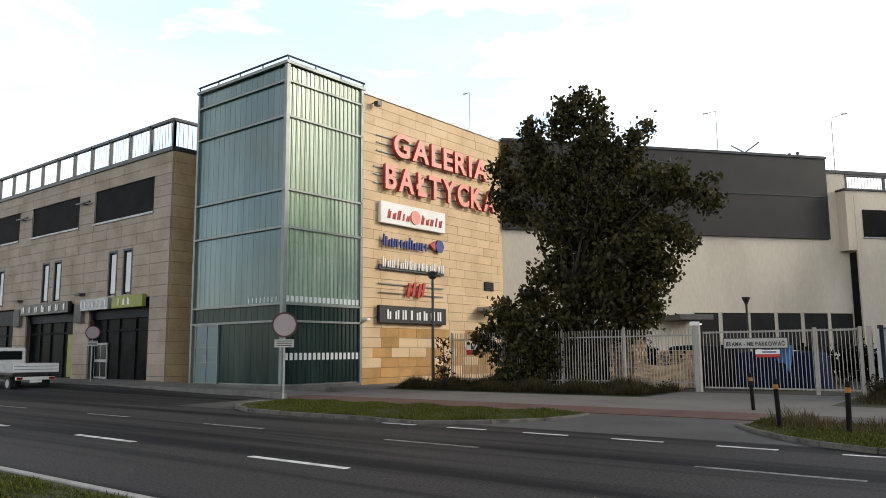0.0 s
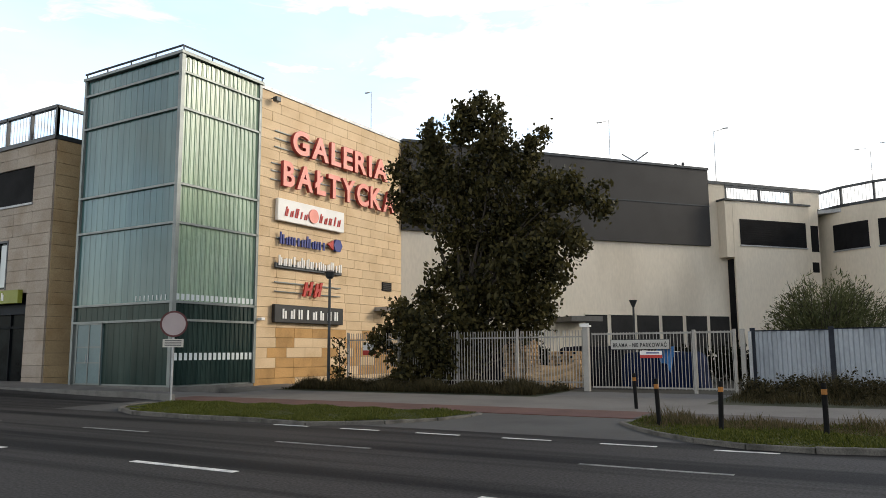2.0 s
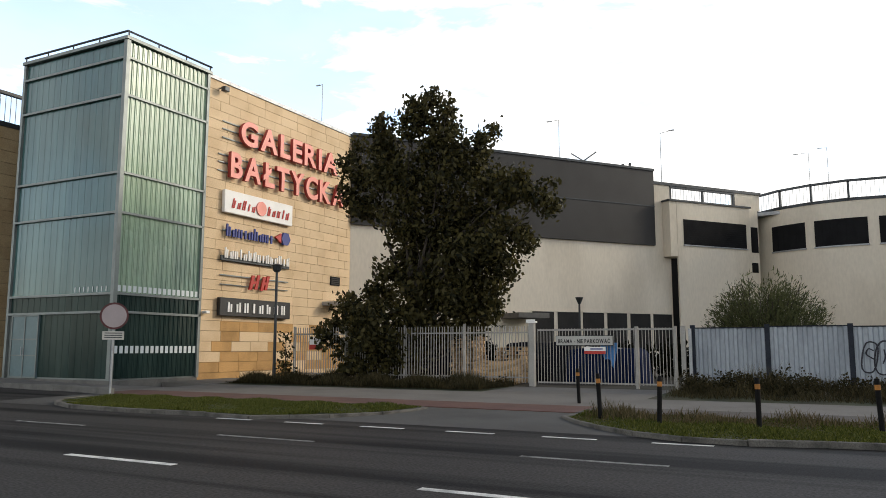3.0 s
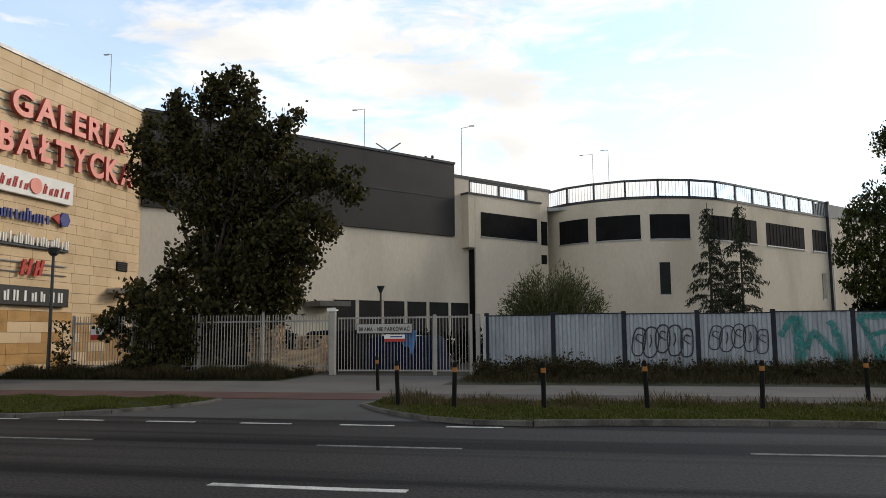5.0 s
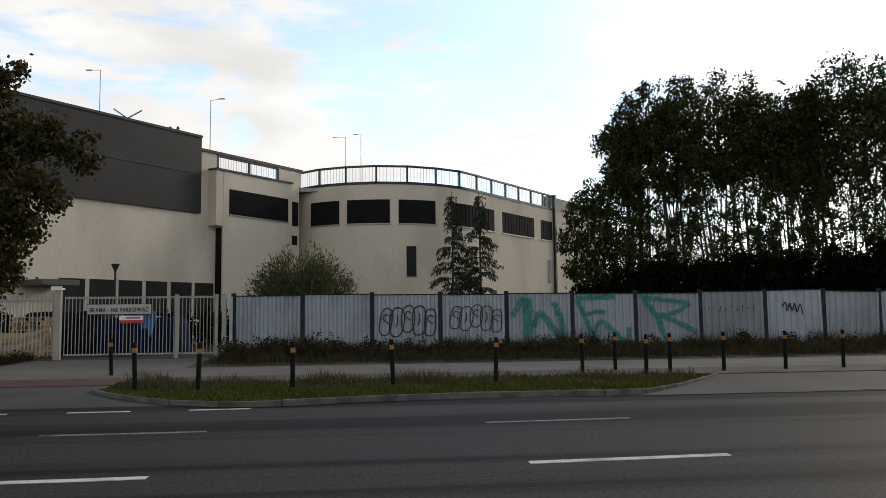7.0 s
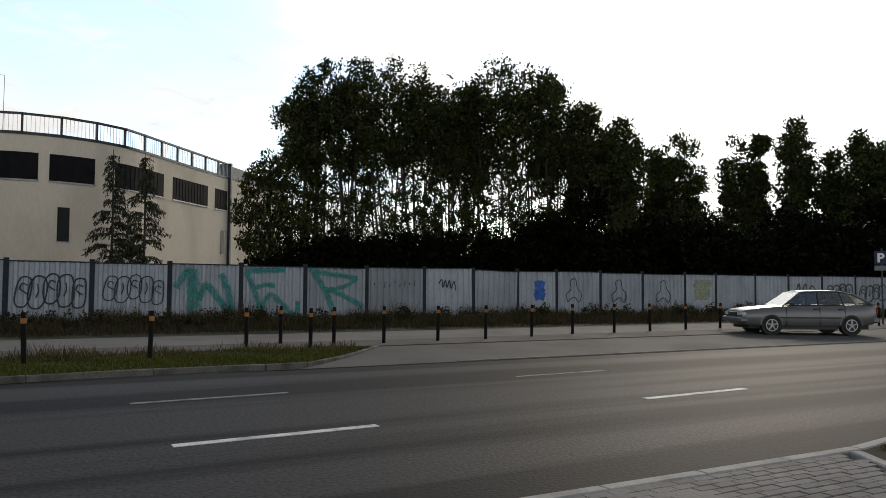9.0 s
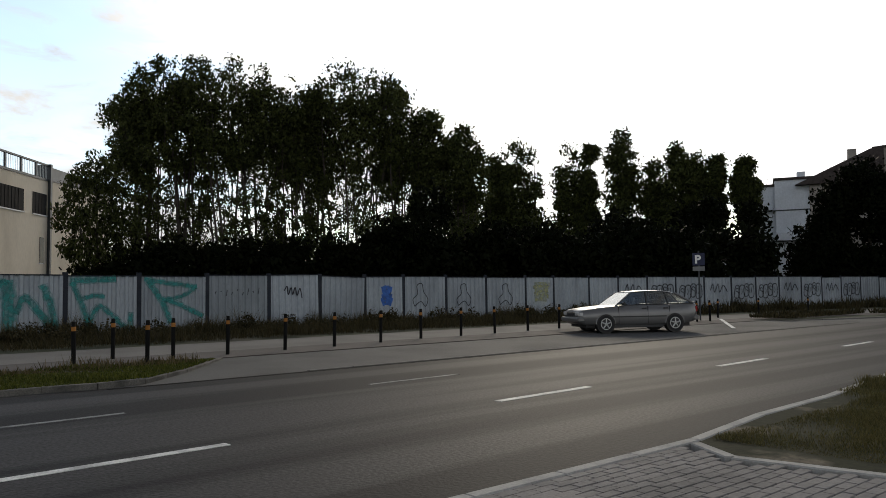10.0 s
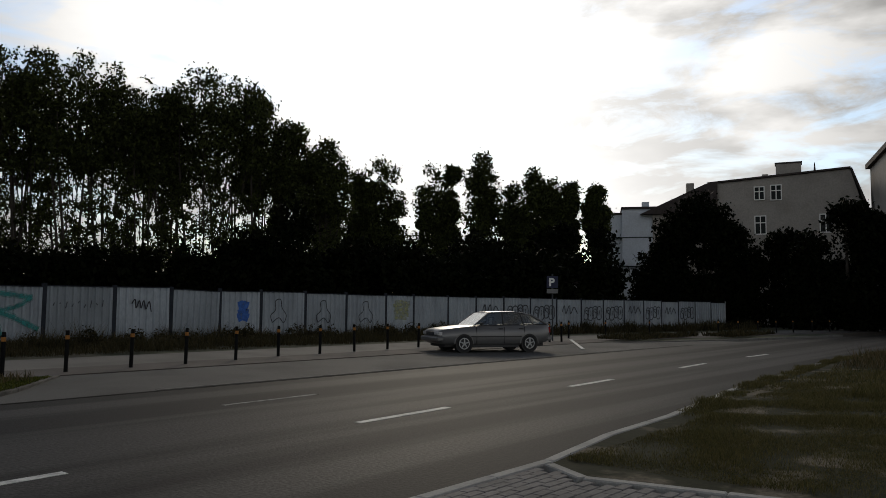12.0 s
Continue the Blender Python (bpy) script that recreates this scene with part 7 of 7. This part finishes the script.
# wing facade, cut round its openings
OPEN = []
for k in range(5):
    xr = -9.95 - MODULE * k
    OPEN += [(xr - 5.9, xr, 8.55, 10.3), (xr - 2.58, xr - 1.78, 4.6, 6.83), (xr - 4.05, xr - 3.25, 4.6, 6.83), (xr - 5.9, xr, 0.0, 4.35)]
WC = 11.35 / 21
cells = []
for r in range(21):
    z0, z1 = r * WC, (r + 1) * WC
    cuts = sorted({WX0, WX1, *[v for o in OPEN if o[2] < z1 and o[3] > z0 for v in o[:2] if WX0 < v < WX1]})
    for a, b in zip(cuts, cuts[1:]):
        lo, hi = z0, z1
        for o in OPEN:
            if o[0] - 0.01 <= a and b <= o[1] + 0.01 and o[2] < hi and o[3] > lo:
                if o[3] < hi:
                    lo = o[3]
                elif o[2] > lo:
                    hi = o[2]
                else:
                    lo = hi
        if hi - lo < 0.06:
            continue
        n = max(1, round((b - a) / 1.5))
        for j in range(n):
            cells.append((a + (b - a) * j / n, a + (b - a) * (j + 1) / n, max(lo, 0.2), hi))
cells = [c for c in cells if c[3] - c[2] > 0.06]
cells.sort(key=lambda c: -c[0])
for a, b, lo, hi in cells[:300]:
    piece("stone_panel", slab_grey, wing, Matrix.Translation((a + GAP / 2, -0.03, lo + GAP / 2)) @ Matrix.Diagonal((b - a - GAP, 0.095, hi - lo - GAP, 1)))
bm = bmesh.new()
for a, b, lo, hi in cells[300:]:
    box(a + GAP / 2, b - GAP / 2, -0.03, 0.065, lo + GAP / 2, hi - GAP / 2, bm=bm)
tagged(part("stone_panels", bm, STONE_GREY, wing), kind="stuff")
# return panels take the warmer stone that holds this side's light
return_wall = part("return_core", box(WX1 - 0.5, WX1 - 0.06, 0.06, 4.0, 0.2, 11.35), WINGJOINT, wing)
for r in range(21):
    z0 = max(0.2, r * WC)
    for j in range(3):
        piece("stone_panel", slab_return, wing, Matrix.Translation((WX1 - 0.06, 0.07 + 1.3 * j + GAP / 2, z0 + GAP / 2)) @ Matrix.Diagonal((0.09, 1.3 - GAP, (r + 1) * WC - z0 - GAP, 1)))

# ---- block paving by the camera ----
paver = unit_mesh("paver", box(0, 0.2, 0, 0.1, 0, 0.06, bevel=0.006), PAVER)
near = bpy.data.objects["near_pavement"]
rest = bmesh.new()
count = 0
for i in range(int(4.2 / 0.205)):
    for j in range(int(6.0 / 0.105)):
        x, y = 31.35 - 0.205 * (i + 1) + (0.1025 if j % 2 else 0), -15.52 - 0.105 * (j + 1)
        if x + 0.2 > lerp([(-22, 32.5), (-18.5, 31.5), (-16.1, 31.02), (-15.5, 31.38)], y + 0.05) - 0.05:
            continue
        if count < 300 and x > 29.0 and y > -17.6:
            piece("paver", paver, near, pose(x, y, -0.026 + random.uniform(-0.003, 0.003), 0, 0, random.uniform(-0.6, 0.6)))
            count += 1
        else:
            box(x, x + 0.2, y, y + 0.1, -0.024, 0.034 + random.uniform(-0.003, 0.003), bm=rest)
tagged(part("pavers", rest, PAVER, near), kind="stuff")
